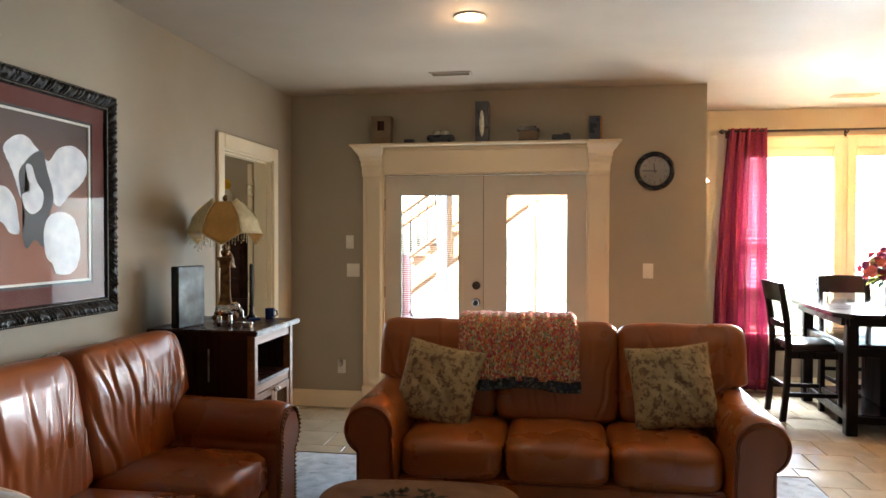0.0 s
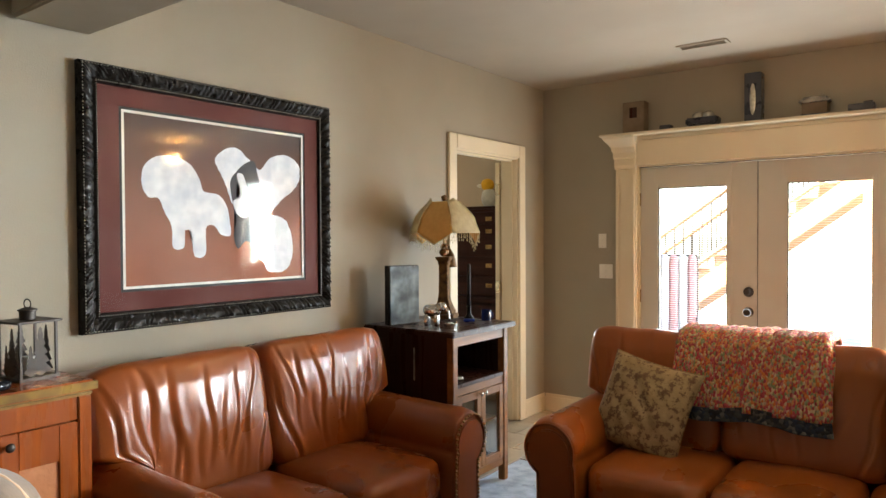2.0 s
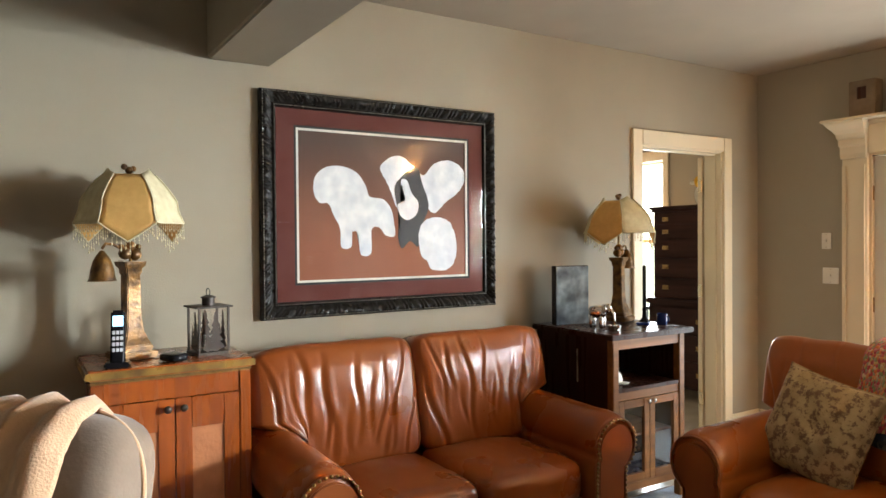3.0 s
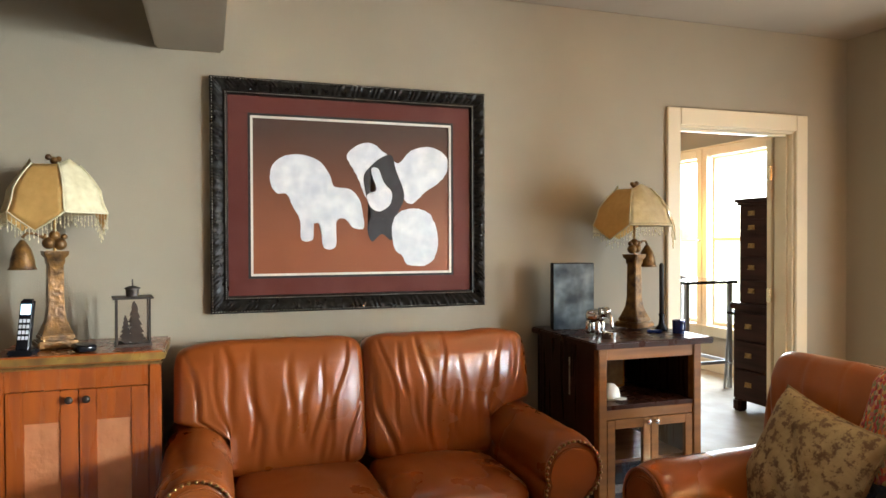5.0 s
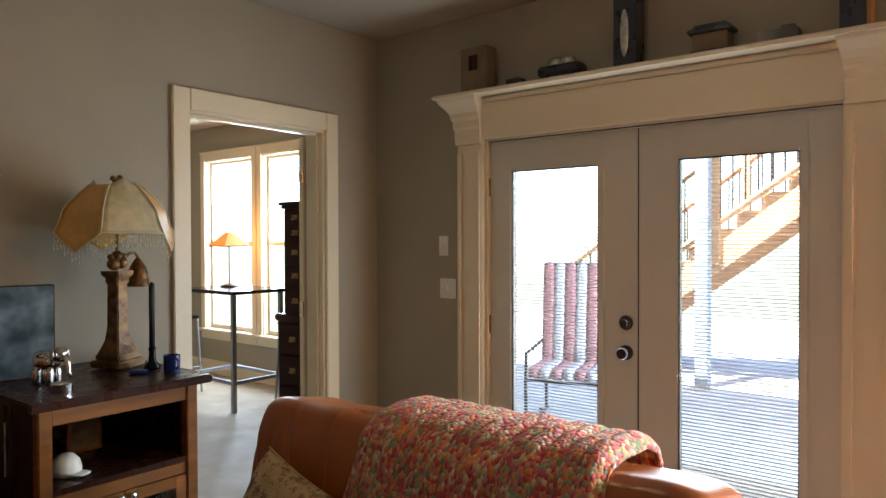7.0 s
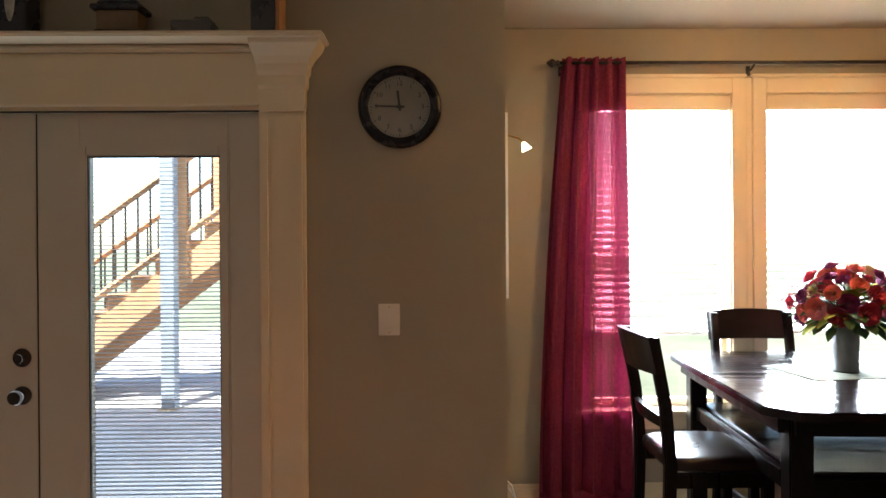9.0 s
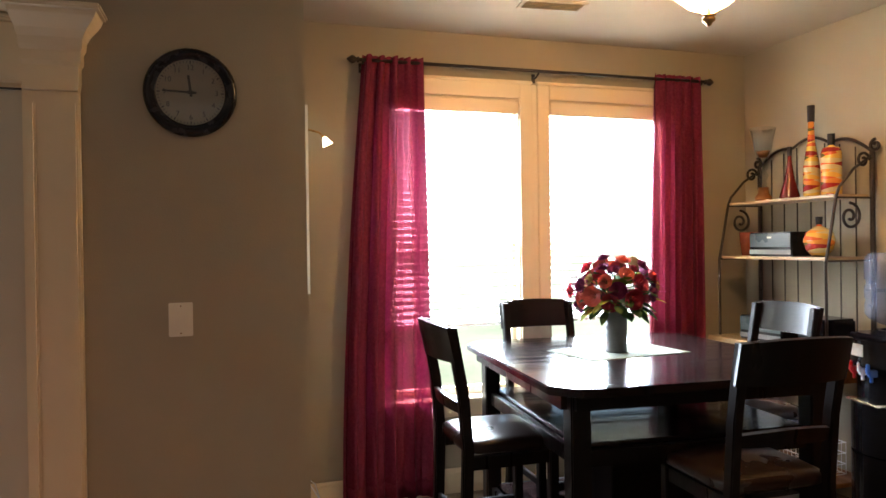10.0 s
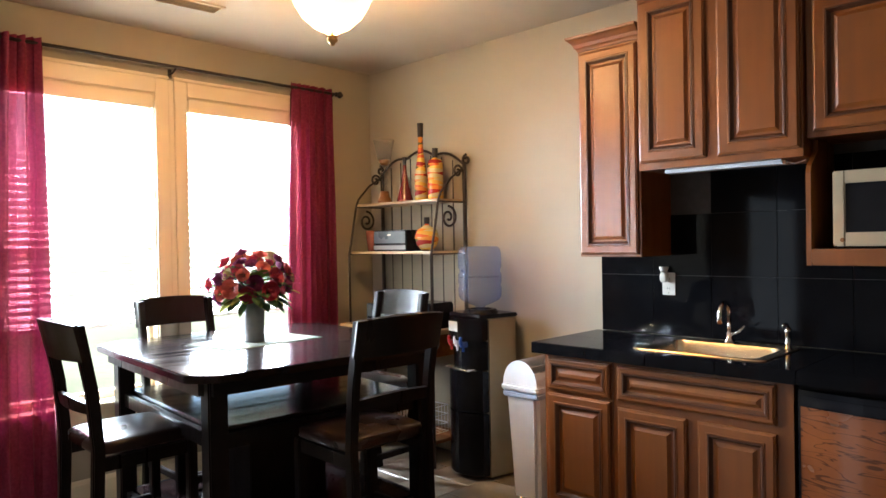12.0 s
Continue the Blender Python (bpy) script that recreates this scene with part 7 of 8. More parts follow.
def rack_items():
    z1, z2, z3 = 1.7225, 1.3825, 0.8755
    layered = voronoi_mat("layered_preserve", [(0.55, 0.10, 0.02), (0.60, 0.35, 0.05), (0.28, 0.02, 0.015), (0.50, 0.40, 0.18), (0.12, 0.10, 0.02), (0.60, 0.22, 0.03)], 14, 0.12, 0.0, warp=(0.6, 0.6, 3.2))
    redoil = mat("red_infused_glass", (0.16, 0.012, 0.010), (0.11, 0.008, 0.008), 6, 0.10)
    cork = M_MATTBLACK

    def bottle(x, y, z, prof, m, label, cap):
        b = thing("decorative_bottle", x, y, z, 0, label, "bottle")
        part("glass", lathe(prof, 28), m, b, smooth=True)
        part("stopper", lathe([(cap[0], cap[1]), (cap[0] * 1.1, cap[2]), (0, cap[2])], 14), cork, b, "black waxed stopper", False)

    bottle(3.46, 7.335, z1, [(0, 0), (0.060, 0), (0.058, 0.02), (0.030, 0.12), (0.014, 0.22), (0.012, 0.29), (0, 0.29)], redoil, "conical red glass bottle with black stopper", (0.013, 0.262, 0.318))
    bottle(3.46, 7.17, z1, [(0, 0), (0.042, 0), (0.045, 0.02), (0.045, 0.17), (0.034, 0.24), (0.020, 0.33), (0.015, 0.47), (0, 0.47)], layered, "tall slender bottle of layered orange preserves on the top shelf", (0.019, 0.44, 0.535))
    bottle(3.46, 7.03, z1, [(0, 0), (0.052, 0), (0.054, 0.02), (0.054, 0.24), (0.045, 0.27), (0.016, 0.28), (0.016, 0.31), (0, 0.31)], layered, "square-shouldered bottle of layered vegetables on the top shelf", (0.018, 0.286, 0.35))
    bottle(3.40, 7.06, z2, [(0, 0), (0.035, 0), (0.070, 0.04), (0.083, 0.09), (0.072, 0.135), (0.030, 0.165), (0.014, 0.175), (0.014, 0.20), (0, 0.20)], layered, "round squat bottle of orange preserves on the middle shelf", (0.017, 0.182, 0.225))
    g = thing("glass_candle_holder", 3.44, 7.53, z1, 0, "tall clear glass candle holder on a wooden foot", "candle holder")
    part("foot", lathe([(0, 0), (0.052, 0), (0.050, 0.03), (0.035, 0.05), (0.030, 0.09), (0, 0.09)], 24), M_HUTCH2, g, smooth=True)
    part("stem", lathe([(0.022, 0.0905), (0.016, 0.13), (0.030, 0.16), (0.016, 0.19), (0.030, 0.215), (0.018, 0.24), (0.030, 0.262), (0, 0.27)], 20), M_CLEAR, g, smooth=True)
    part("cup", lathe([(0.028, 0.268), (0.048, 0.31), (0.060, 0.38), (0.078, 0.46), (0.076, 0.462), (0.056, 0.38), (0.043, 0.315), (0.024, 0.275)], 28, caps=False), M_CLEAR, g, smooth=True)
    part("filling", lathe([(0.0, 0.276), (0.024, 0.278), (0.043, 0.318), (0.0, 0.32)], 20), M_HUTCH2, g, "brown filling in the cup", True)
    c = thing("red_candle_glass", 3.42, 7.66, z2, 0, "small red glass candle cup on the middle shelf", "candle")
    part("cup", lathe([(0, 0), (0.030, 0), (0.042, 0.10), (0.045, 0.15), (0.041, 0.15), (0.026, 0.01), (0, 0.01)], 24), mat("red_brown_glass", (0.30, 0.08, 0.04), (0.2, 0.05, 0.03), 8, 0.2), c, smooth=True)
    for n, (x, y, z, lab) in enumerate(((3.42, 7.36, z2, "black and silver boxed player on the middle shelf"), (3.36, 7.38, z3, "black and silver player on the rack worktop"))):
        p = thing("music_player", x, y, z, -84, lab, "media player")
        part("case", box(-0.155, 0.155, -0.10, 0.12, 0, 0.145, bevel=0.006), M_BLACK, p)
        part("front_strip", box(-0.150, 0.150, -0.106, -0.1002, 0.012, 0.040, bevel=0.002), mat("satin_grey_strip", (0.22, 0.23, 0.24), None, 6, 0.5), p, "satin silver strip")
        part("front_panel", box(-0.148, 0.148, -0.104, -0.1002, 0.056, 0.138, bevel=0.002), mat("slate_grey_front", (0.045, 0.065, 0.08), None, 6, 0.3), p)
        part("badge", box(-0.016, 0.016, -0.1055, -0.1042, 0.108, 0.118), M_SILVER, p)
    k = thing("wire_basket", 3.36, 7.16, 0.1655, 0, "white wire basket on the low shelf of the rack", "basket")
    for z in (0.004, 0.06, 0.12, 0.18):
        part("hoop", tube([(-0.13, -0.18, z), (0.13, -0.18, z), (0.13, 0.18, z), (-0.13, 0.18, z)], 0.003, 5, closed=True), M_WHITE, k)
    bars = bmesh.new()
    for i in range(13):
        y = -0.18 + 0.03 * i
        tube([(-0.13, y, 0.18), (-0.13, y, 0.004), (0.13, y, 0.004), (0.13, y, 0.18)], 0.0016, 4, bars)
    tagged(part("bars", bars, M_WHITE, k, "thin white wires"), kind="stuff")
    q = thing("toaster_oven", 3.38, 6.99, z3, -90, "small black countertop appliance on the rack worktop", "appliance")
    part("case", box(-0.10, 0.10, -0.12, 0.10, 0, 0.17, bevel=0.012), M_BLACK, q)


rack_items()


# ---- water cooler and bin ----
def water_cooler():
    w = thing("water_cooler", 3.385, 6.60, 0, -103, "black water cooler with blue bottle against the wall", "water cooler")
    w.matrix_world = w.matrix_world @ Matrix.Diagonal((1.15, 1.12, 1, 1))
    tan = mat("bronze_side_panel", (0.25, 0.18, 0.095), (0.215, 0.155, 0.08), 5, 0.45)
    part("side_panel", box(-0.150, 0.150, -0.045, 0.150, 0.015, 0.975, bevel=0.008), tan, w, "satin bronze side panels")

    def bow(z0, z1, d=0.0):
        bm = bmesh.new()
        n = 14
        a, b = [], []
        for k in range(n + 1):
            t = -1 + 2 * k / n
            a.append((0.152 * t, -0.085 - 0.075 * (1 - t * t) + d))
        a += [(0.152, -0.046), (-0.152, -0.046)]
        lo = [bm.verts.new((x, y, z0)) for x, y in a]
        hi = [bm.verts.new((x, y, z1)) for x, y in a]
        bm.faces.new(lo[::-1])
        bm.faces.new(hi)
        for i in range(len(a)):
            j = (i + 1) % len(a)
            bm.faces.new((lo[i], lo[j], hi[j], hi[i]))
        bmesh.ops.recalc_face_normals(bm, faces=bm.faces[:])
        bmesh.ops.bevel(bm, geom=[e for e in bm.edges if abs(e.verts[0].co.z - e.verts[1].co.z) < 1e-4], offset=0.004, segments=2, affect="EDGES")
        return bm

    part("lower_door", bow(0.03, 0.405), M_BLACK, w, "glossy black lower door", True).data.set_sharp_from_angle(angle=radians(35))
    part("front_panel", bow(0.412, 0.66), M_BLACK, w, "glossy black front panel", True).data.set_sharp_from_angle(angle=radians(35))
    part("tap_recess", bow(0.664, 0.84, 0.030), M_BLACK, w)
    part("head", bow(0.844, 0.975), M_BLACK, w, "glossy black head", True).data.set_sharp_from_angle(angle=radians(35))
    part("drip_tray", box(-0.10, 0.10, -0.155, -0.085, 0.6605, 0.672, bevel=0.003), M_STEEL, w, "steel drip tray")
    part("top_cover", join(box(-0.155, 0.155, -0.10, 0.16, 0.9755, 1.000, bevel=0.008), lathe([(0.10, 1.0005), (0.085, 1.02), (0.06, 1.022), (0.06, 1.0005)], 28, at=(0, 0.02, 0))), M_BLACK, w)
    for x, m in ((-0.055, mat("red_tap", (0.45, 0.02, 0.02), None, 9, 0.3)), (0.0, M_WHITE), (0.055, mat("blue_tap", (0.02, 0.10, 0.45), None, 9, 0.3))):
        part("tap", join(box(x - 0.012, x + 0.012, -0.155, -0.115, 0.80, 0.835, bevel=0.004), box(x - 0.009, x + 0.009, -0.165, -0.15, 0.815, 0.865, bevel=0.004), tube([(x, -0.140, 0.80), (x, -0.140, 0.775)], 0.007, 8)), m, w)
    part("label", box(-0.05, 0.03, -0.1625, -0.159, 0.895, 0.955, bevel=0.001), M_WHITE, w, "white instruction label")
    b = thing("water_bottle", 3.42, 6.61, 1.022, 0, "blue-tinted five-gallon water bottle upside down on the cooler", "water bottle")
    blue = pane("blue_tinted_plastic", (0.62, 0.72, 0.90), 1.5, 0.03)
    blue2 = mat("blue_plastic_body", (0.42, 0.47, 0.62), (0.36, 0.42, 0.57), 5, 0.12)
    n, l = blue2.node_tree.nodes, blue2.node_tree.links
    t, mx = n.new("ShaderNodeBsdfTransparent"), n.new("ShaderNodeMixShader")
    t.inputs[0].default_value = (0.74, 0.79, 0.96, 1)
    mx.inputs[0].default_value = 0.86
    l.new(n["Principled BSDF"].outputs[0], mx.inputs[1])
    l.new(t.outputs[0], mx.inputs[2])
    l.new(mx.outputs[0], n["Material Output"].inputs[0])
    prof = [(0.028, -0.02), (0.030, 0.012), (0.075, 0.03), (0.118, 0.052), (0.134, 0.075), (0.136, 0.13), (0.130, 0.138), (0.130, 0.15), (0.136, 0.158), (0.136, 0.215), (0.128, 0.225), (0.128, 0.245), (0.136, 0.255), (0.136, 0.335), (0.132, 0.362), (0.115, 0.385), (0.0, 0.388)]
    part("shell", lathe(prof, 40), blue2, b, smooth=True)
    part("handle", tube([(-0.128, 0.03, 0.12), (-0.105, 0.03, 0.13), (-0.100, 0.03, 0.18), (-0.105, 0.03, 0.23), (-0.128, 0.03, 0.24)], 0.010, 8), blue2, b, smooth=True)
    part("water_surface", lathe([(0.0, 0.195), (0.131, 0.195), (0.131, 0.197), (0, 0.197)], 32), blue, b)


water_cooler()


def bin_():
    t = thing("waste_bin", 3.36, 6.12, 0, 0, "white plastic kitchen bin with swing lid and liner", "bin")
    z1 = 0.62

    def ring(z, g):
        return [(-0.17 * g, -0.115 * g, z), (0.17 * g, -0.115 * g, z), (0.17 * g, 0.115 * g, z), (-0.17 * g, 0.115 * g, z)]

    bm = bmesh.new()
    rows = [[bm.verts.new(p) for p in ring(z, g)] for z, g in ((0.0, 0.80), (z1, 1.0), (z1, 0.97), (0.02, 0.77))]
    for a, b in zip(rows, rows[1:]):
        for k in range(4):
            bm.faces.new((a[k], a[(k + 1) % 4], b[(k + 1) % 4], b[k]))
    bm.faces.new(rows[0][::-1])
    bm.faces.new(rows[-1])
    bmesh.ops.bevel(bm, geom=[e for e in bm.edges if abs(e.verts[0].co.z - e.verts[1].co.z) > 0.1], offset=0.025, segments=4, affect="EDGES")
    part("body", bm, M_WHITE, t)
    part("liner", join(box(-0.178, 0.178, -0.123, 0.123, 0.565, 0.600, bevel=0.008)), mat("pale_liner", (0.50, 0.58, 0.72), None, 20, 0.4, bump=0.6, bscale=50), t, "pale blue bin liner folded over the rim")
    part("rim", box(-0.185, 0.185, -0.130, 0.130, 0.6005, 0.640, bevel=0.010), M_WHITE, t)
    hood = bmesh.new()
    n = 12
    lo, hi = [], []
    for k in range(n + 1):
        a = math.pi * k / n
        lo.append(hood.verts.new((-0.175, -0.118 * math.cos(a), 0.6405 + 0.135 * math.sin(a))))
        hi.append(hood.verts.new((0.175, -0.118 * math.cos(a), 0.6405 + 0.135 * math.sin(a))))
    for k in range(n):
        if not 2 <= k < 7:
            hood.faces.new((lo[k], lo[k + 1], hi[k + 1], hi[k]))
    hood.faces.new(lo)
    hood.faces.new(hi[::-1])
    bmesh.ops.recalc_face_normals(hood, faces=hood.faces[:])
    part("hood", hood, M_WHITE, t)
    part("flap", move(box(-0.165, 0.165, -0.002, 0.002, -0.07, 0.07), 0, 0.0, 0.705, 60), M_WHITE, t)


bin_()


# ---- kitchen ----
FRONT = 3.01


def raised_panel(parent, name, y0, y1, z0, z1, x, label="", frame=0.050):
    """A door or drawer front that faces -x, with its frame, dark glazed moulding and raised field."""
    bm = bmesh.new()
    a, b = y0, y1
    rows = []
    for w, dx in ((0.0, 0.018), (0.0, 0.008), (0.002, 0.0055), (0.006, 0.0045), (0.008, 0.001), (0.011, 0.0), (frame - 0.011, 0.0), (frame - 0.009, -0.002),
                  (frame - 0.006, -0.002), (frame - 0.004, 0.0), (frame, 0.001), (frame, 0.018)):
        rows.append([bm.verts.new((x + dx, yy, zz)) for yy, zz in ((a + w, z0 + w), (b - w, z0 + w), (b - w, z1 - w), (a + w, z1 - w))])
    for r0, r1 in zip(rows, rows[1:] + rows[:1]):
        for k in range(4):
            bm.faces.new((r0[k], r0[(k + 1) % 4], r1[(k + 1) % 4], r1[k]))
    bmesh.ops.recalc_face_normals(bm, faces=bm.faces[:])
    d = part(name, bm, M_KITCHEN, parent, label)
    i = frame
    bm = bmesh.new()
    rows = []
    for w, dx in ((0.0, -0.004), (0.006, -0.004), (0.012, 0.006), (0.018, 0.012)):
        q = i - 0.004 + w
        rows.append([bm.verts.new((x + dx, yy, zz)) for yy, zz in ((a + q, z0 + q), (b - q, z0 + q), (b - q, z1 - q), (a + q, z1 - q))])
    for r0, r1 in zip(rows, rows[1:]):
        for k in range(4):
            bm.faces.new((r0[k], r0[(k + 1) % 4], r1[(k + 1) % 4], r1[k]))
    bmesh.ops.recalc_face_normals(bm, faces=bm.faces[:])
    part("moulding", bm, M_GLAZE, d, "dark glazed inner moulding")
    bm = bmesh.new()
    rows = []
    for w, dx in ((0.013, 0.0122), (0.024, 0.012), (0.040, 0.003), (0.041, 0.003)):
        q = i + w
        rows.append([bm.verts.new((x + dx, yy, zz)) for yy, zz in ((a + q, z0 + q), (b - q, z0 + q), (b - q, z1 - q), (a + q, z1 - q))])
    for r0, r1 in zip(rows, rows[1:]):
        for k in range(4):
            bm.faces.new((r0[k], r0[(k + 1) % 4], r1[(k + 1) % 4], r1[k]))
    bm.faces.new(rows[-1])
    bmesh.ops.recalc_face_normals(bm, faces=bm.faces[:])
    part("raised_field", bm, M_KITCHEN, d, "raised centre field")
    return d


def base_cabinets():
    def unit(y0, y1, label):
        c = thing("base_cabinet", EAST, (y0 + y1) / 2, 0, 0, label, "kitchen cabinet", "kitchen base cabinets")
        h = (y1 - y0) / 2
        part("carcass", box(FRONT - EAST + 0.020, -0.003, -h + 0.001, h - 0.001, 0.10, 0.872), M_KITCHEN, c)
        part("toe_kick", box(FRONT - EAST + 0.09, -0.02, -h + 0.001, h - 0.001, 0, 0.099), M_MATTBLACK, c)
        return c
    x = FRONT - EAST
    c = unit(5.440, 5.830, "glazed maple base cabinet with one drawer over a door")
    raised_panel(c, "drawer_front", -0.185, 0.170, 0.690, 0.850, x, frame=0.032)
    raised_panel(c, "door", -0.185, 0.170, 0.12, 0.672, x)
    c = unit(4.640, 5.439, "glazed maple sink cabinet with false drawer over two doors")
    raised_panel(c, "drawer_front", -0.335, 0.370, 0.690, 0.850, x, frame=0.034)
    raised_panel(c, "door", 0.035, 0.370, 0.12, 0.655, x)
    raised_panel(c, "door", -0.335, -0.015, 0.12, 0.655, x)
    c = unit(2.6, 3.97, "glazed maple base cabinet beyond the small fridge")
    raised_panel(c, "door", 0.03, 0.66, 0.12, 0.85, x)
    raised_panel(c, "door", -0.66, 0.02, 0.12, 0.85, x)


base_cabinets()


def counter():
    c = thing("counter", EAST, 4.235, 0.873, 0, "black granite-tile counter with a tiled front edge", "worktop")
    hole = (3.115, 3.505, 4.80, 5.345)
    y0, y1, x0 = 2.6 - 4.235, 5.872 - 4.235, 2.972 - EAST
    h0, h1, g0, g1 = hole[0] - EAST, hole[1] - EAST, hole[2] - 4.235, hole[3] - 4.235
    bm = bmesh.new()
    for q in ((x0 + 0.0125, h0, y0, y1), (h1, -0.001, y0, y1), (h0 + 0.0002, h1 - 0.0002, y0, g0), (h0 + 0.0002, h1 - 0.0002, g1, y1)):
        add_box(bm, q[0], q[1], q[2], q[3], 0.0, 0.046)
    part("substrate", bm, M_BGROUT, c, "dark grout bed")
    step = 0.315
    k = 0
    y = y1
    while y > y0 + 0.02:
        a, b = max(y - step + 0.003, y0), y
        part("edge_tile", box(x0, x0 + 0.012, a, b, -0.002, 0.052, bevel=0.002), M_BLACKSTONE, c)
        y -= step
    y = y1
    while y > y0 + 0.02:
        a, b = max(y - step + 0.0025, y0), y
        for xa, xb in ((x0 + 0.0125, x0 + 0.31), (x0 + 0.3125, -0.002)):
            cut = [(xa, xb, a, b)]
            if b > g0 and a < g1 and xb > h0 and xa < h1:
                cut = []
                if xa < h0:
                    cut.append((xa, h0, a, b))
                if xb > h1:
                    cut.append((h1, xb, a, b))
                u, v = max(xa, h0), min(xb, h1)
                if a < g0:
                    cut.append((u, v, a, g0))
                if b > g1:
                    cut.append((u, v, g1, b))
            for q in cut:
                if q[1] - q[0] > 0.004 and q[3] - q[2] > 0.004:
                    part("tile", box(*q, 0.0465, 0.053), M_BLACKSTONE, c)
        y -= step


counter()


def backsplash():
    s = structure("backsplash", box(EAST - 0.006, EAST - 0.0005, 2.6, 5.835, 0.93, 2.0), M_BGROUT, "dark grout bed of the black tile splashback")
    y = 5.835
    while y > 2.62:
        for z in (0.930, 1.246, 1.562):
            a, b = max(y - 0.3145, 2.6), y
            if not (z > 1.5 and (y < 4.55 or b > 5.45)):
                part("splash_tile", box(EAST - 0.012, EAST - 0.0062, a, b - 0.0, z, min(z + 0.3135, 1.80), bevel=0.001), M_BLACKSTONE, s)
        y -= 0.317


backsplash()


def sink():
    s = thing("sink", 3.31, 5.072, 0.926, 0, "stainless steel bar sink set in the black counter", "sink")
    a, b = 0.235, 0.305
    bm = bmesh.new()
    loops = []
    for ax, ay, z, off in ((a, b, 0.0005, 0), (a - 0.004, b - 0.004, 0.006, 0), (0.175, 0.258, 0.006, -0.035), (0.168, 0.250, -0.004, -0.035), (0.158, 0.240, -0.15, -0.035), (0.13, 0.21, -0.170, -0.035)):
        ring = []
        r = 0.045 if z > -0.1 else 0.05
        for cxs, cys, st in ((1, 1, 0), (-1, 1, 90), (-1, -1, 180), (1, -1, 270)):
            for k in range(6):
                t = radians(st + 90 * k / 5)
                ring.append(bm.verts.new((off + cxs * (ax - r) + r * math.cos(t), cys * (ay - r) + r * math.sin(t), z)))
        loops.append(ring)
    for p, q in zip(loops, loops[1:]):
        for k in range(24):
            j = (k + 1) % 24
            bm.faces.new((p[k], p[j], q[j], q[k]))
    bm.faces.new(loops[-1][::-1])
    bmesh.ops.recalc_face_normals(bm, faces=bm.faces[:])
    bmesh.ops.reverse_faces(bm, faces=bm.faces[:])
    auto(part("bowl", bm, M_STEEL, s, smooth=True))
    part("drain", lathe([(0.04, -0.1695), (0.036, -0.166), (0.012, -0.168), (0, -0.168)], 20, at=(-0.035, 0, 0)), M_CHROME, s, "chrome drain")
    f = thing("faucet", 3.50, 5.08, 0.9325, 0, "chrome gooseneck bar faucet with a lever, behind the sink", "faucet")
    part("base", lathe([(0.026, 0), (0.026, 0.008), (0.016, 0.02), (0.014, 0.05), (0, 0.05)], 20), M_CHROME, f, smooth=True)
    arc = [(0, 0, 0.045), (0, 0, 0.13)] + [(-0.055 + 0.055 * math.cos(a2), 0, 0.13 + 0.065 * math.sin(a2)) for a2 in [math.pi * k / 12 for k in range(13)]] + [(-0.112, 0, 0.10)]
    part("spout", tube(arc, [0.012] * (len(arc) - 1) + [0.013], 12), M_CHROME, f, smooth=True)
    part("lever", tube([(0, -0.012, 0.04), (0, -0.045, 0.055), (-0.005, -0.075, 0.085)], [0.009, 0.007, 0.006], 8), M_CHROME, f, smooth=True)
    d = thing("soap_dispenser", 3.46, 4.80, 0.9265, 0, "chrome soap dispenser pump at the sink's corner", "soap dispenser")
    part("body", lathe([(0, 0.0), (0.023, 0.0), (0.023, 0.006), (0.014, 0.012), (0.013, 0.075), (0.015, 0.08), (0.015, 0.10), (0, 0.10)], 18), M_CHROME, d, smooth=True)
    part("nozzle", tube([(0.0, 0, 0.10), (-0.01, 0, 0.118), (-0.055, 0, 0.120), (-0.065, 0, 0.112)], 0.007, 8), M_CHROME, d, smooth=True)


sink()


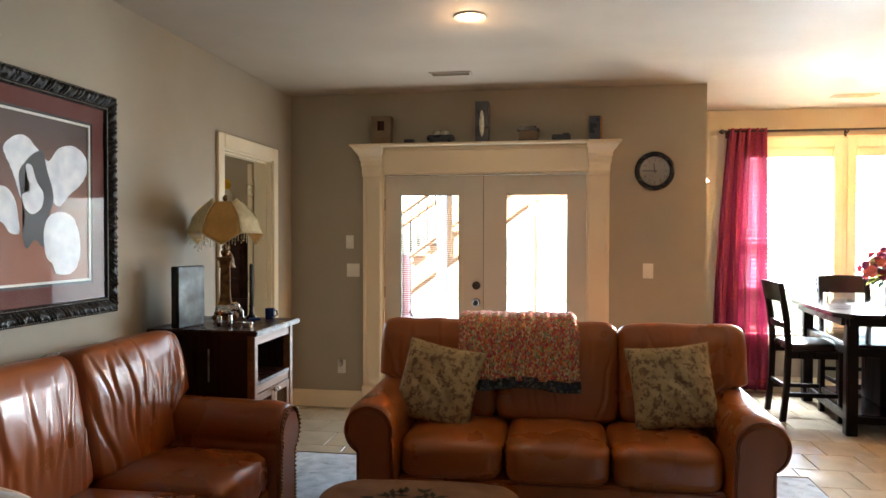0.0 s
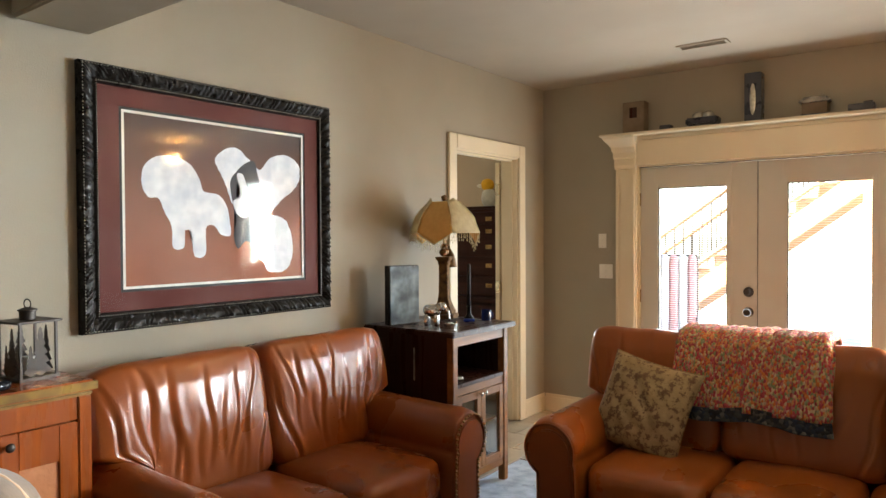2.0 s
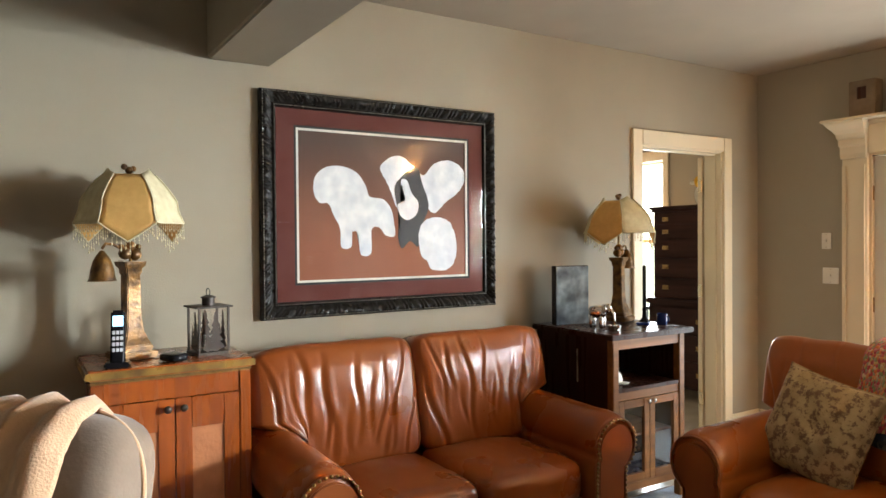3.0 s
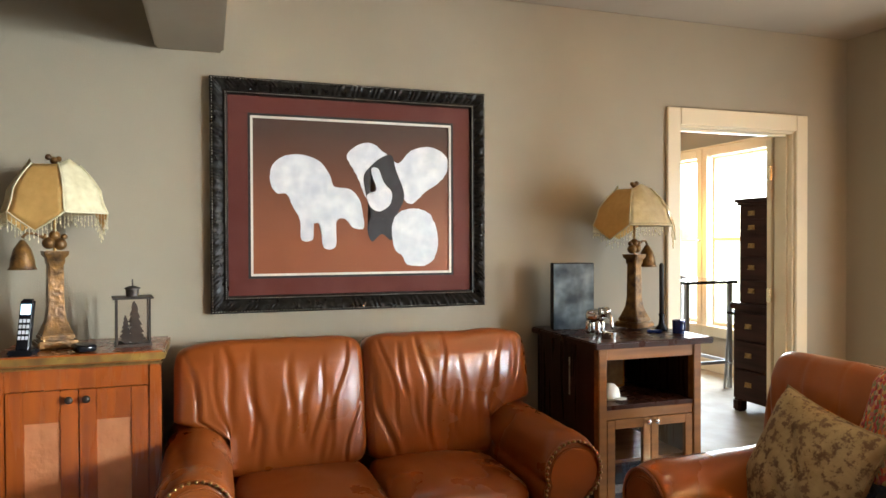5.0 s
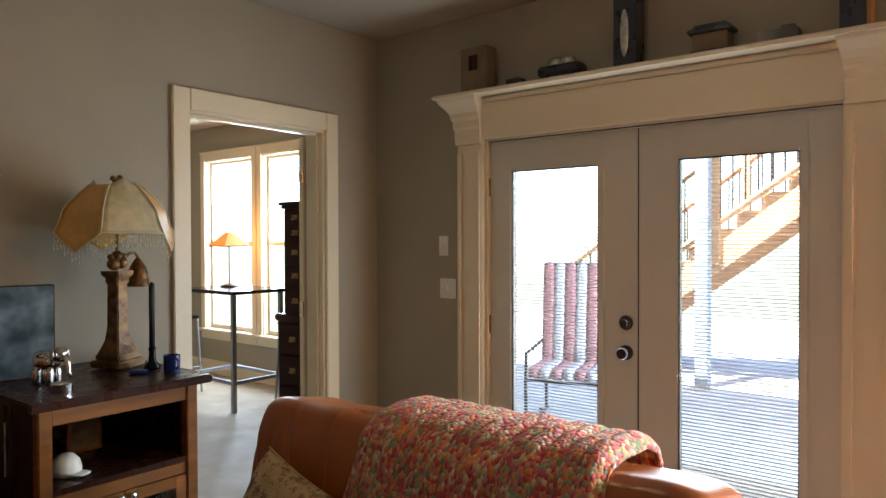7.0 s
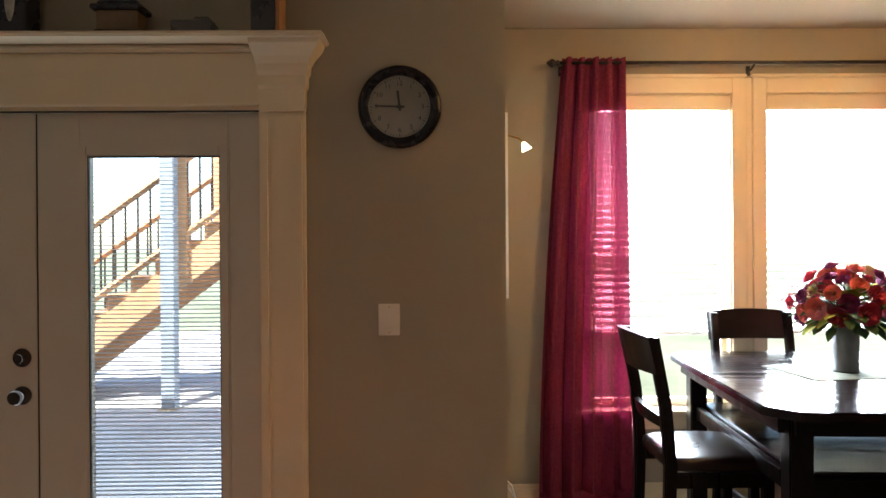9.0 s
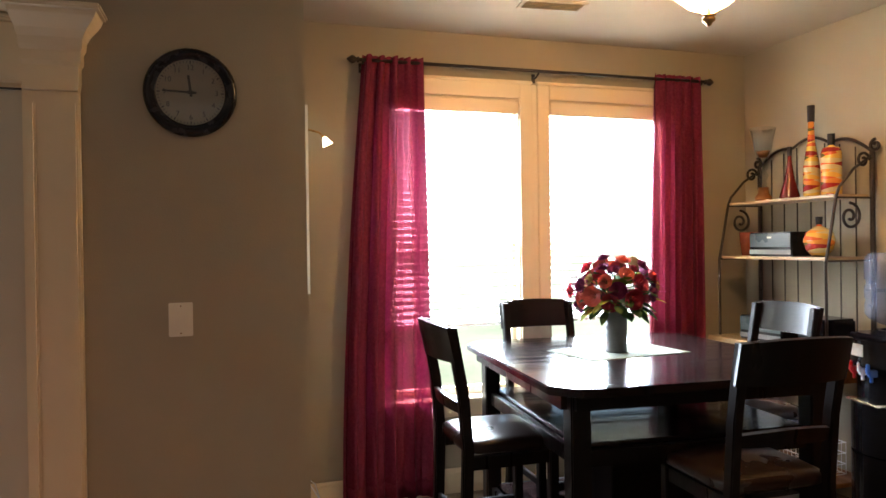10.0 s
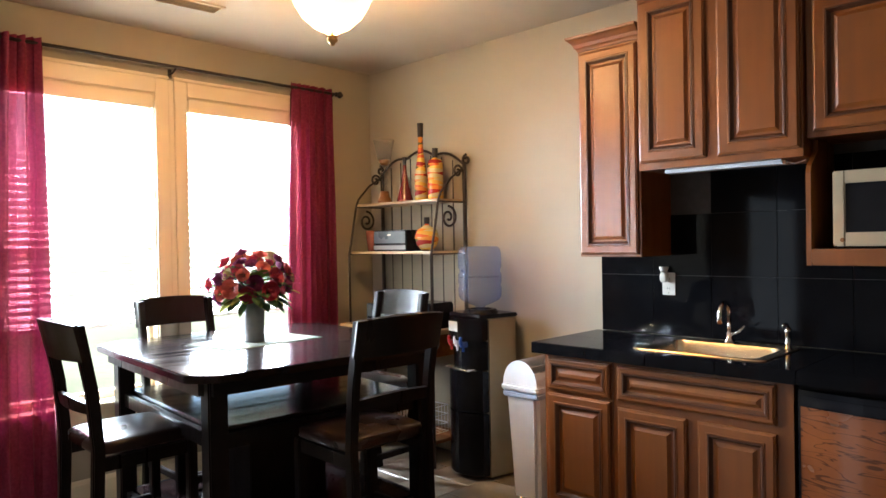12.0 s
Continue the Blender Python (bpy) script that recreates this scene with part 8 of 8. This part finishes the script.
def upper_cabinets():
    def crown(parent, x0, y0, y1, z, left=True, right=True):
        bm = bmesh.new()
        prof = [(0.0, 0.0), (0.004, 0.012), (0.012, 0.018), (0.018, 0.035), (0.035, 0.055), (0.045, 0.062), (0.048, 0.075)]
        rows = []
        for o, dz in prof:
            rows.append([bm.verts.new(p) for p in ((-0.003, y0 - o * right, z + dz), (x0 - o, y0 - o * right, z + dz), (x0 - o, y1 + o * left, z + dz), (-0.003, y1 + o * left, z + dz))])
        for a, b in zip(rows, rows[1:]):
            for k in range(4):
                bm.faces.new((a[k], a[(k + 1) % 4], b[(k + 1) % 4], b[k]))
        bm.faces.new(rows[0][::-1])
        bm.faces.new(rows[-1])
        bmesh.ops.recalc_face_normals(bm, faces=bm.faces[:])
        part("crown_moulding", bm, M_KITCHEN, parent)

    def unit(y0, y1, x0, z0, z1, label):
        c = thing("wall_cabinet", EAST, (y0 + y1) / 2, 0, 0, label, "kitchen cabinet", "kitchen wall cabinets")
        h = (y1 - y0) / 2
        part("carcass", box(x0 + 0.019 - EAST, -0.003, -h + 0.0015, h - 0.0015, z0, z1, bevel=0.002), M_KITCHEN, c)
        return c, h

    c, h = unit(5.415, 5.772, 3.262, 1.350, 2.425, "tall narrow glazed maple wall cabinet with one raised-panel door")
    raised_panel(c, "door", -h + 0.012, h - 0.012, 1.362, 2.410, 3.262 - EAST, frame=0.052)
    crown(c, 3.262 + 0.016 - EAST, -h, h, 2.4255, right=False)
    c, h = unit(4.662, 5.412, 3.235, 1.770, 2.600, "raised glazed maple wall cabinet with two doors over the sink")
    raised_panel(c, "door", 0.035, h - 0.010, 1.805, 2.580, 3.235 - EAST, frame=0.058)
    raised_panel(c, "door", -h + 0.010, -0.020, 1.805, 2.580, 3.235 - EAST, frame=0.058)
    crown(c, 3.235 + 0.016 - EAST, -h, h, 2.6005)
    l = thing("under_cabinet_light", 3.33, 5.03, 1.7695, 0, "slim white light bar under the raised wall cabinet, switched off", "light bar")
    part("bar", box(-0.035, 0.035, -0.27, 0.27, -0.018, 0, bevel=0.004), M_WHITE, l)
    part("cord", tube([(0, -0.27, -0.008), (0.0, -0.31, -0.02), (0.02, -0.345, -0.006)], 0.003, 6), M_WHITE, l)
    c, h = unit(3.45, 4.660, 3.262, 1.845, 2.425, "glazed maple wall cabinet over the microwave niche")
    raised_panel(c, "door", 0.03, h - 0.030, 1.870, 2.410, 3.262 - EAST, frame=0.055)
    raised_panel(c, "door", -h + 0.010, 0.02, 1.870, 2.410, 3.262 - EAST, frame=0.055)
    crown(c, 3.262 + 0.016 - EAST, -h, h, 2.4255, left=False)
    x0 = 3.262 - EAST
    side = bmesh.new()
    pts = [(x0 + 0.10, 1.8445), (x0 + 0.10, 1.80), (x0 + 0.01, 1.73), (x0, 1.70), (x0, 1.317), (-0.014, 1.317), (-0.014, 1.8445)]
    a = [side.verts.new((x, h - 0.020, z)) for x, z in pts]
    b = [side.verts.new((x, h - 0.001, z)) for x, z in pts]
    side.faces.new(a)
    side.faces.new(b[::-1])
    for i in range(len(pts)):
        j = (i + 1) % len(pts)
        side.faces.new((a[i], b[i], b[j], a[j]))
    bmesh.ops.recalc_face_normals(side, faces=side.faces[:])
    part("niche_side", side, M_KITCHEN, c)
    part("niche_shelf", box(x0 - 0.004, -0.014, -h, h - 0.0205, 1.317, 1.385, bevel=0.004), M_KITCHEN, c)
    m = thing("microwave", 3.43, 4.28, 1.3855, 0, "silver-beige microwave with a dark door in the cabinet niche", "microwave")
    tan = mat("champagne_plastic", (0.36, 0.295, 0.20), (0.33, 0.27, 0.18), 10, 0.35)
    part("case", box(-0.140, 0.150, -0.275, 0.280, 0.008, 0.315, bevel=0.006), tan, m)
    d = part("door", join(box(-0.166, -0.1405, 0.235, 0.280, 0.012, 0.312, bevel=0.005), box(-0.166, -0.1405, -0.130, -0.100, 0.012, 0.312, bevel=0.005), box(-0.166, -0.1405, -0.0995, 0.2345, 0.012, 0.065), box(-0.166, -0.1405, -0.0995, 0.2345, 0.262, 0.312)), tan, m)
    part("window", box(-0.158, -0.150, -0.0995, 0.2345, 0.065, 0.262), M_BLACK, d, "dark door window")
    part("badge", move(lathe([(0.009, 0), (0.009, 0.002), (0, 0.002)], 16), -0.166, 0.245, 0.035, 0, -90), M_HUTCH2, d, "small round badge")
    part("control_panel", box(-0.166, -0.1405, -0.275, -0.131, 0.012, 0.312, bevel=0.004), M_BLACK, m)
    for r in range(5):
        for q in range(3):
            part("key", box(-0.168, -0.1662, -0.255 + q * 0.038, -0.228 + q * 0.038, 0.05 + r * 0.035, 0.072 + r * 0.035), tan, m)


upper_cabinets()


def small_fridge():
    f = thing("small_fridge", 3.28, 4.305, 0, 0, "small black fridge with copper-brown figured door panel", "fridge")
    part("case", box(-0.235, 0.30, -0.325, 0.325, 0.02, 0.860, bevel=0.006), M_BLACK, f)

    def bowed(y0, y1, z0, z1, x, deep, bow):
        bm = bmesh.new()
        n = 14
        pts = [(x - bow * (1 - (2 * k / n - 1) ** 2), y0 + (y1 - y0) * k / n) for k in range(n + 1)] + [(x + deep, y1), (x + deep, y0)]
        lo = [bm.verts.new((a, b, z0)) for a, b in pts]
        hi = [bm.verts.new((a, b, z1)) for a, b in pts]
        bm.faces.new(lo[::-1])
        bm.faces.new(hi)
        for i in range(len(pts)):
            j = (i + 1) % len(pts)
            bm.faces.new((lo[i], lo[j], hi[j], hi[i]))
        bmesh.ops.recalc_face_normals(bm, faces=bm.faces[:])
        return bm

    d = part("door", bowed(-0.322, 0.322, 0.04, 0.845, -0.245, 0.009, 0.040), M_BLACK, f, "glossy black bowed door")
    fig = mat("figured_copper_panel", (0.20, 0.056, 0.014), (0.13, 0.034, 0.009), 4, 0.25, coat=0.5)
    n, l = fig.node_tree.nodes, fig.node_tree.links
    p = n["Principled BSDF"]
    was = p.inputs["Base Color"].links[0].from_socket
    tc, mp, wv, th, mx = n.new("ShaderNodeTexCoord"), n.new("ShaderNodeMapping"), n.new("ShaderNodeTexNoise"), n.new("ShaderNodeMapRange"), n.new("ShaderNodeMix")
    mx.data_type = "RGBA"
    mp.inputs["Scale"].default_value = (1, 2.2, 11)
    l.new(tc.outputs["Object"], mp.inputs[0])
    l.new(mp.outputs[0], wv.inputs["Vector"])
    wv.inputs["Scale"].default_value, wv.inputs["Distortion"].default_value = 1.6, 1.5
    th.inputs[1].default_value, th.inputs[2].default_value, th.inputs[3].default_value, th.inputs[4].default_value = 0.49, 0.515, 1, 0
    sub, ab = n.new("ShaderNodeMath"), n.new("ShaderNodeMath")
    sub.operation, ab.operation = "SUBTRACT", "ABSOLUTE"
    sub.inputs[1].default_value = 0.5
    l.new(wv.outputs[0], sub.inputs[0])
    l.new(sub.outputs[0], ab.inputs[0])
    th.inputs[1].default_value, th.inputs[2].default_value = 0.006, 0.02
    l.new(ab.outputs[0], th.inputs[0])
    l.new(th.outputs[0], mx.inputs[0])
    l.new(was, mx.inputs[6])
    mx.inputs[7].default_value = (0.070, 0.020, 0.007, 1)
    l.new(mx.outputs[2], p.inputs["Base Color"])
    part("door_inlay", bowed(-0.312, 0.312, 0.06, 0.780, -0.2475, 0.001, 0.0405), fig, d, "copper-brown inlay with dark wavy figuring", True).data.set_sharp_from_angle(angle=radians(30))
    part("handle", bowed(-0.30, 0.30, 0.79, 0.825, -0.262, 0.012, 0.040), M_BLACK, d)


small_fridge()

o = wall_plate("wall_outlet", EAST - 0.012, 5.43, 1.20, -90, 0.072, 0.118, "outlet", "white outlet on the black splashback")
nl = thing("night_light", EAST - 0.020, 5.445, 1.235, -90, "white plug-in night light in the splashback outlet", "night light")
part("body", join(move(blob(0.020, 0.016, 0.026, 3.5, 8), 0, -0.018, 0), lathe([(0.016, 0.024), (0.024, 0.055), (0.022, 0.055), (0.010, 0.022)], 16, at=(0, -0.018, 0))), M_PLATE, nl, smooth=True)


# ---- on the return wall: mirror edge, small lamp, cord ----
def return_wall():
    m = thing("wall_mirror", RETURN + 0.001, 7.26, 1.675, 90, "slim mirror on the return wall, edge glint painted pale", "mirror")
    part("glass", box(-0.40, 0.40, -0.032, -0.024, -0.38, 0.38), mat("mirror_silver", (0.85, 0.86, 0.86), None, 3, 0.02, metal=1.0), m)
    # Pale frame paints the bright glint of the bevelled glass edge.
    part("frame", join(box(-0.412, 0.412, -0.036, 0.0, 0.3805, 0.392), box(-0.412, 0.412, -0.036, 0.0, -0.392, -0.3805), box(-0.412, -0.4005, -0.036, 0.0, -0.38, 0.38), box(0.4005, 0.412, -0.036, 0.0, -0.38, 0.38)), M_FILLET, m)
    w = thing("wall_sconce", RETURN + 0.001, 7.72, 2.06, 90, "small lit wall sconce with pale tulip glass", "wall light")
    part("back_plate", move(lathe([(0.0, 0), (0.03, 0), (0.03, 0.008), (0, 0.012)], 20), 0, 0, 0, 90), M_BRASS, w)
    part("arm", tube([(0, -0.01, 0.0), (0, -0.07, 0.035), (0, -0.13, 0.05), (0, -0.19, 0.035), (0, -0.215, 0.01)], 0.006, 8), M_BRASS, w, smooth=True)
    part("tulip_glass", move(lathe([(0.008, 0.0), (0.016, -0.015), (0.030, -0.048), (0.028, -0.048), (0.014, -0.014)], 20, caps=False), 0, -0.215, 0.012, -25), glow("lit_tulip_glass", (1.0, 0.80, 0.50), 1.6), w, "lit tulip glass")
    c = thing("charging_cable", RETURN + 0.03, 7.45, 0.0, 0, "white power cord hanging to an outlet by the baseboard", "cord")
    part("cable", tube([(-0.024, 0.07, 1.75), (-0.024, 0.06, 1.2), (-0.02, 0.05, 0.6), (0.02, 0.0, 0.35), (0.10, -0.05, 0.22), (0.09, 0.08, 0.26), (0.02, 0.18, 0.30)], 0.003, 6), M_WHITE, c, smooth=True)
    b = thing("power_strip", 0.62, 7.72, 0.0, 20, "white power strip on the floor in the bay corner", "power strip")
    part("case", box(-0.12, 0.12, -0.022, 0.022, 0, 0.03, bevel=0.005), M_WHITE, b)
    for k in range(4):
        part("socket", box(-0.09 + k * 0.05, -0.06 + k * 0.05, -0.014, 0.014, 0.0305, 0.032), M_MATTBLACK, b)


return_wall()


# ---- den ----
def den():
    c = thing("tall_chest", -3.97, 7.13, 0, 0, "dark carved mahogany highboy chest with brass pulls", "chest of drawers")
    deep = wood("dark_mahogany", (0.045, 0.012, 0.007), (0.020, 0.006, 0.004), 0.5, 0.0, axis=0, spec=0.15)
    part("lower_case", box(-0.40, 0.40, -0.25, 0.24, 0.10, 0.86, bevel=0.010), deep, c)
    part("waist_moulding", box(-0.42, 0.42, -0.275, 0.24, 0.8605, 0.915, bevel=0.012), deep, c)
    part("upper_case", box(-0.36, 0.36, -0.22, 0.24, 0.9155, 1.73, bevel=0.006), deep, c)
    part("crown_moulding", join(box(-0.38, 0.38, -0.24, 0.24, 1.7305, 1.757, bevel=0.008), box(-0.395, 0.395, -0.255, 0.24, 1.7575, 1.785, bevel=0.008)), deep, c)
    for s in (-1, 1):
        part("bracket_foot", box(s * 0.40 - 0.09 * (s > 0), s * 0.40 + 0.09 * (s < 0), -0.26, -0.17, 0, 0.105, bevel=0.015), deep, c)
        part("back_foot", box(s * 0.38 - 0.06 * (s > 0), s * 0.38 + 0.06 * (s < 0), 0.17, 0.24, 0, 0.0995), deep, c)
    rows = [(0.13, 0.36, 0.37, -0.255), (0.375, 0.60, 0.37, -0.255), (0.615, 0.84, 0.37, -0.255), (0.93, 1.11, 0.33, -0.225), (1.125, 1.30, 0.33, -0.225), (1.315, 1.47, 0.33, -0.225), (1.485, 1.60, 0.33, -0.225), (1.61, 1.71, 0.33, -0.225)]
    for z0, z1, h, y in rows:
        d = part("drawer_front", box(-h, h, y - 0.016, y + 0.004, z0, z1, bevel=0.006), deep, c)
        for s in (-1, 1):
            zz = (z0 + z1) / 2
            part("pull", join(box(s * 0.2 - 0.035, s * 0.2 + 0.035, y - 0.020, y - 0.0165, zz - 0.018, zz + 0.022, bevel=0.001), tube([(s * 0.2 - 0.028, y - 0.02, zz + 0.008), (s * 0.2 - 0.022, y - 0.034, zz - 0.014), (s * 0.2 + 0.022, y - 0.034, zz - 0.014), (s * 0.2 + 0.028, y - 0.02, zz + 0.008)], 0.0035, 6)), M_BRASS, d, "brass bail pull")
    t = thing("plush_toy", -3.86, 7.03, 1.7855, 20, "white and yellow plush toy sitting on the dark chest", "soft toy")
    white, yellow = mat("white_plush", (0.70, 0.66, 0.55), (0.60, 0.56, 0.46), 30, 0.95, bump=0.8), mat("yellow_plush", (0.75, 0.42, 0.02), (0.65, 0.35, 0.02), 30, 0.95, bump=0.8)
    part("body", move(blob(0.07, 0.065, 0.09, 2.3, 8), 0, 0, 0.09), white, t, "white plush body", True)
    part("head", move(blob(0.065, 0.06, 0.060, 2.1, 8), -0.01, 0, 0.215), yellow, t, "yellow plush head", True)
    part("tuft", move(blob(0.045, 0.02, 0.018, 2.4, 6), -0.07, -0.01, 0.205), white, t, "white tuft", True)
    d = thing("pub_table", -5.45, 7.22, 0, 0, "small dark pub table on a grey metal frame", "table")
    part("tabletop", box(-0.42, 0.42, -0.30, 0.30, 1.02, 1.05, bevel=0.005), M_TABLE, d)
    grey = mat("silver_grey_metal", (0.40, 0.42, 0.45), None, 8, 0.35, metal=0.5)
    for sx in (-1, 1):
        for sy in (-1, 1):
            part("leg", box(sx * 0.36 - 0.018, sx * 0.36 + 0.018, sy * 0.25 - 0.018, sy * 0.25 + 0.018, 0, 1.019), grey, d)
    for y in (-0.25, 0.25):
        part("stretcher", box(-0.341, 0.341, y - 0.012, y + 0.012, 0.24, 0.27), grey, d)
    for x in (-0.36, 0.36):
        part("stretcher", box(x - 0.012, x + 0.012, -0.231, 0.231, 0.24, 0.27), grey, d)
    l = thing("amber_lamp", -5.60, 7.28, 1.0505, 0, "small amber mission-style lamp lit on the pub table", "table lamp")
    part("base", lathe([(0, 0), (0.085, 0), (0.08, 0.012), (0.03, 0.03), (0.010, 0.04), (0, 0.04)], 24), M_IRON, l, smooth=True)
    part("stem", tube([(0, 0, 0.035), (0, 0, 0.42)], 0.007, 8), M_IRON, l)
    part("shade", lathe([(0.20, 0.385), (0.19, 0.39), (0.03, 0.51), (0.0, 0.515)], 4, turn=math.pi / 4), M_DENGLOW, l, "glowing amber pyramid shade")
    part("shade_rim", lathe([(0.205, 0.378), (0.205, 0.388), (0.195, 0.388)], 4, turn=math.pi / 4), M_IRON, l)
    for n, (x, y) in enumerate(((-6.25, 7.1), (-4.95, 7.62))):
        s = thing("bar_stool", x, y, 0, 15 * n, "grey metal bar stool with dark seat by pub table", "stool", "den stools")
        part("seat", box(-0.17, 0.17, -0.17, 0.17, 0.72, 0.75, bevel=0.008), M_TABLE, s)
        for sx in (-1, 1):
            for sy in (-1, 1):
                part("leg", tube([(sx * 0.15, sy * 0.15, 0.72), (sx * 0.18, sy * 0.18, 0)], 0.012, 8), grey, s)
        part("foot_ring", tube([(0.168 * a, 0.168 * b, 0.25) for a, b in ((1, 1), (-1, 1), (-1, -1), (1, -1))], 0.008, 6, closed=True), grey, s)


den()


# ---- floor tiles, nearest first ----
def floor_tiles():
    bed = [o for o in scene.objects if o.name == "floor"][0]
    step, gap = 0.333, 0.005
    me = bpy.data.meshes.new("floor_tile")
    bm = box(0, step - gap, 0, step - gap, -0.009, 0.0)
    bmesh.ops.bevel(bm, geom=[e for e in bm.edges if all(v.co.z > -0.001 for v in e.verts)], offset=0.0025, segments=1, affect="EDGES")
    bm.to_mesh(me)
    bm.free()
    me.materials.append(M_TILE)
    rest = bmesh.new()
    count = 0
    y = SOUTH + 0.01
    row = 0
    while y < BAY - 0.01:
        x = WEST + 0.01 - (step / 2 if row % 2 else 0)
        while x < EAST:
            x0, x1, y1 = max(x, WEST), min(x + step - gap, EAST), min(y + step - gap, BAY)
            if x1 - x0 > 0.03 and not (y > NORTH and x0 < RETURN - THICK):
                whole = x1 - x0 > step - gap - 0.001 and y1 - y > step - gap - 0.001
                near = (x > 0.3 and y > 4.6) or (x < -1.4 and y > 5.0)
                if whole and near and count < 290:
                    o = new("floor_tile", me)
                    o.parent = bed
                    o.location = (x, y, 0)
                    count += 1
                else:
                    add_box(rest, x0, x1, y, y1, -0.009, 0.0)
            x += step
        y += step
        row += 1
    tagged(part("floor_tiling", rest, M_TILE, bed, "beige ceramic floor tiles"), kind="stuff")


floor_tiles()
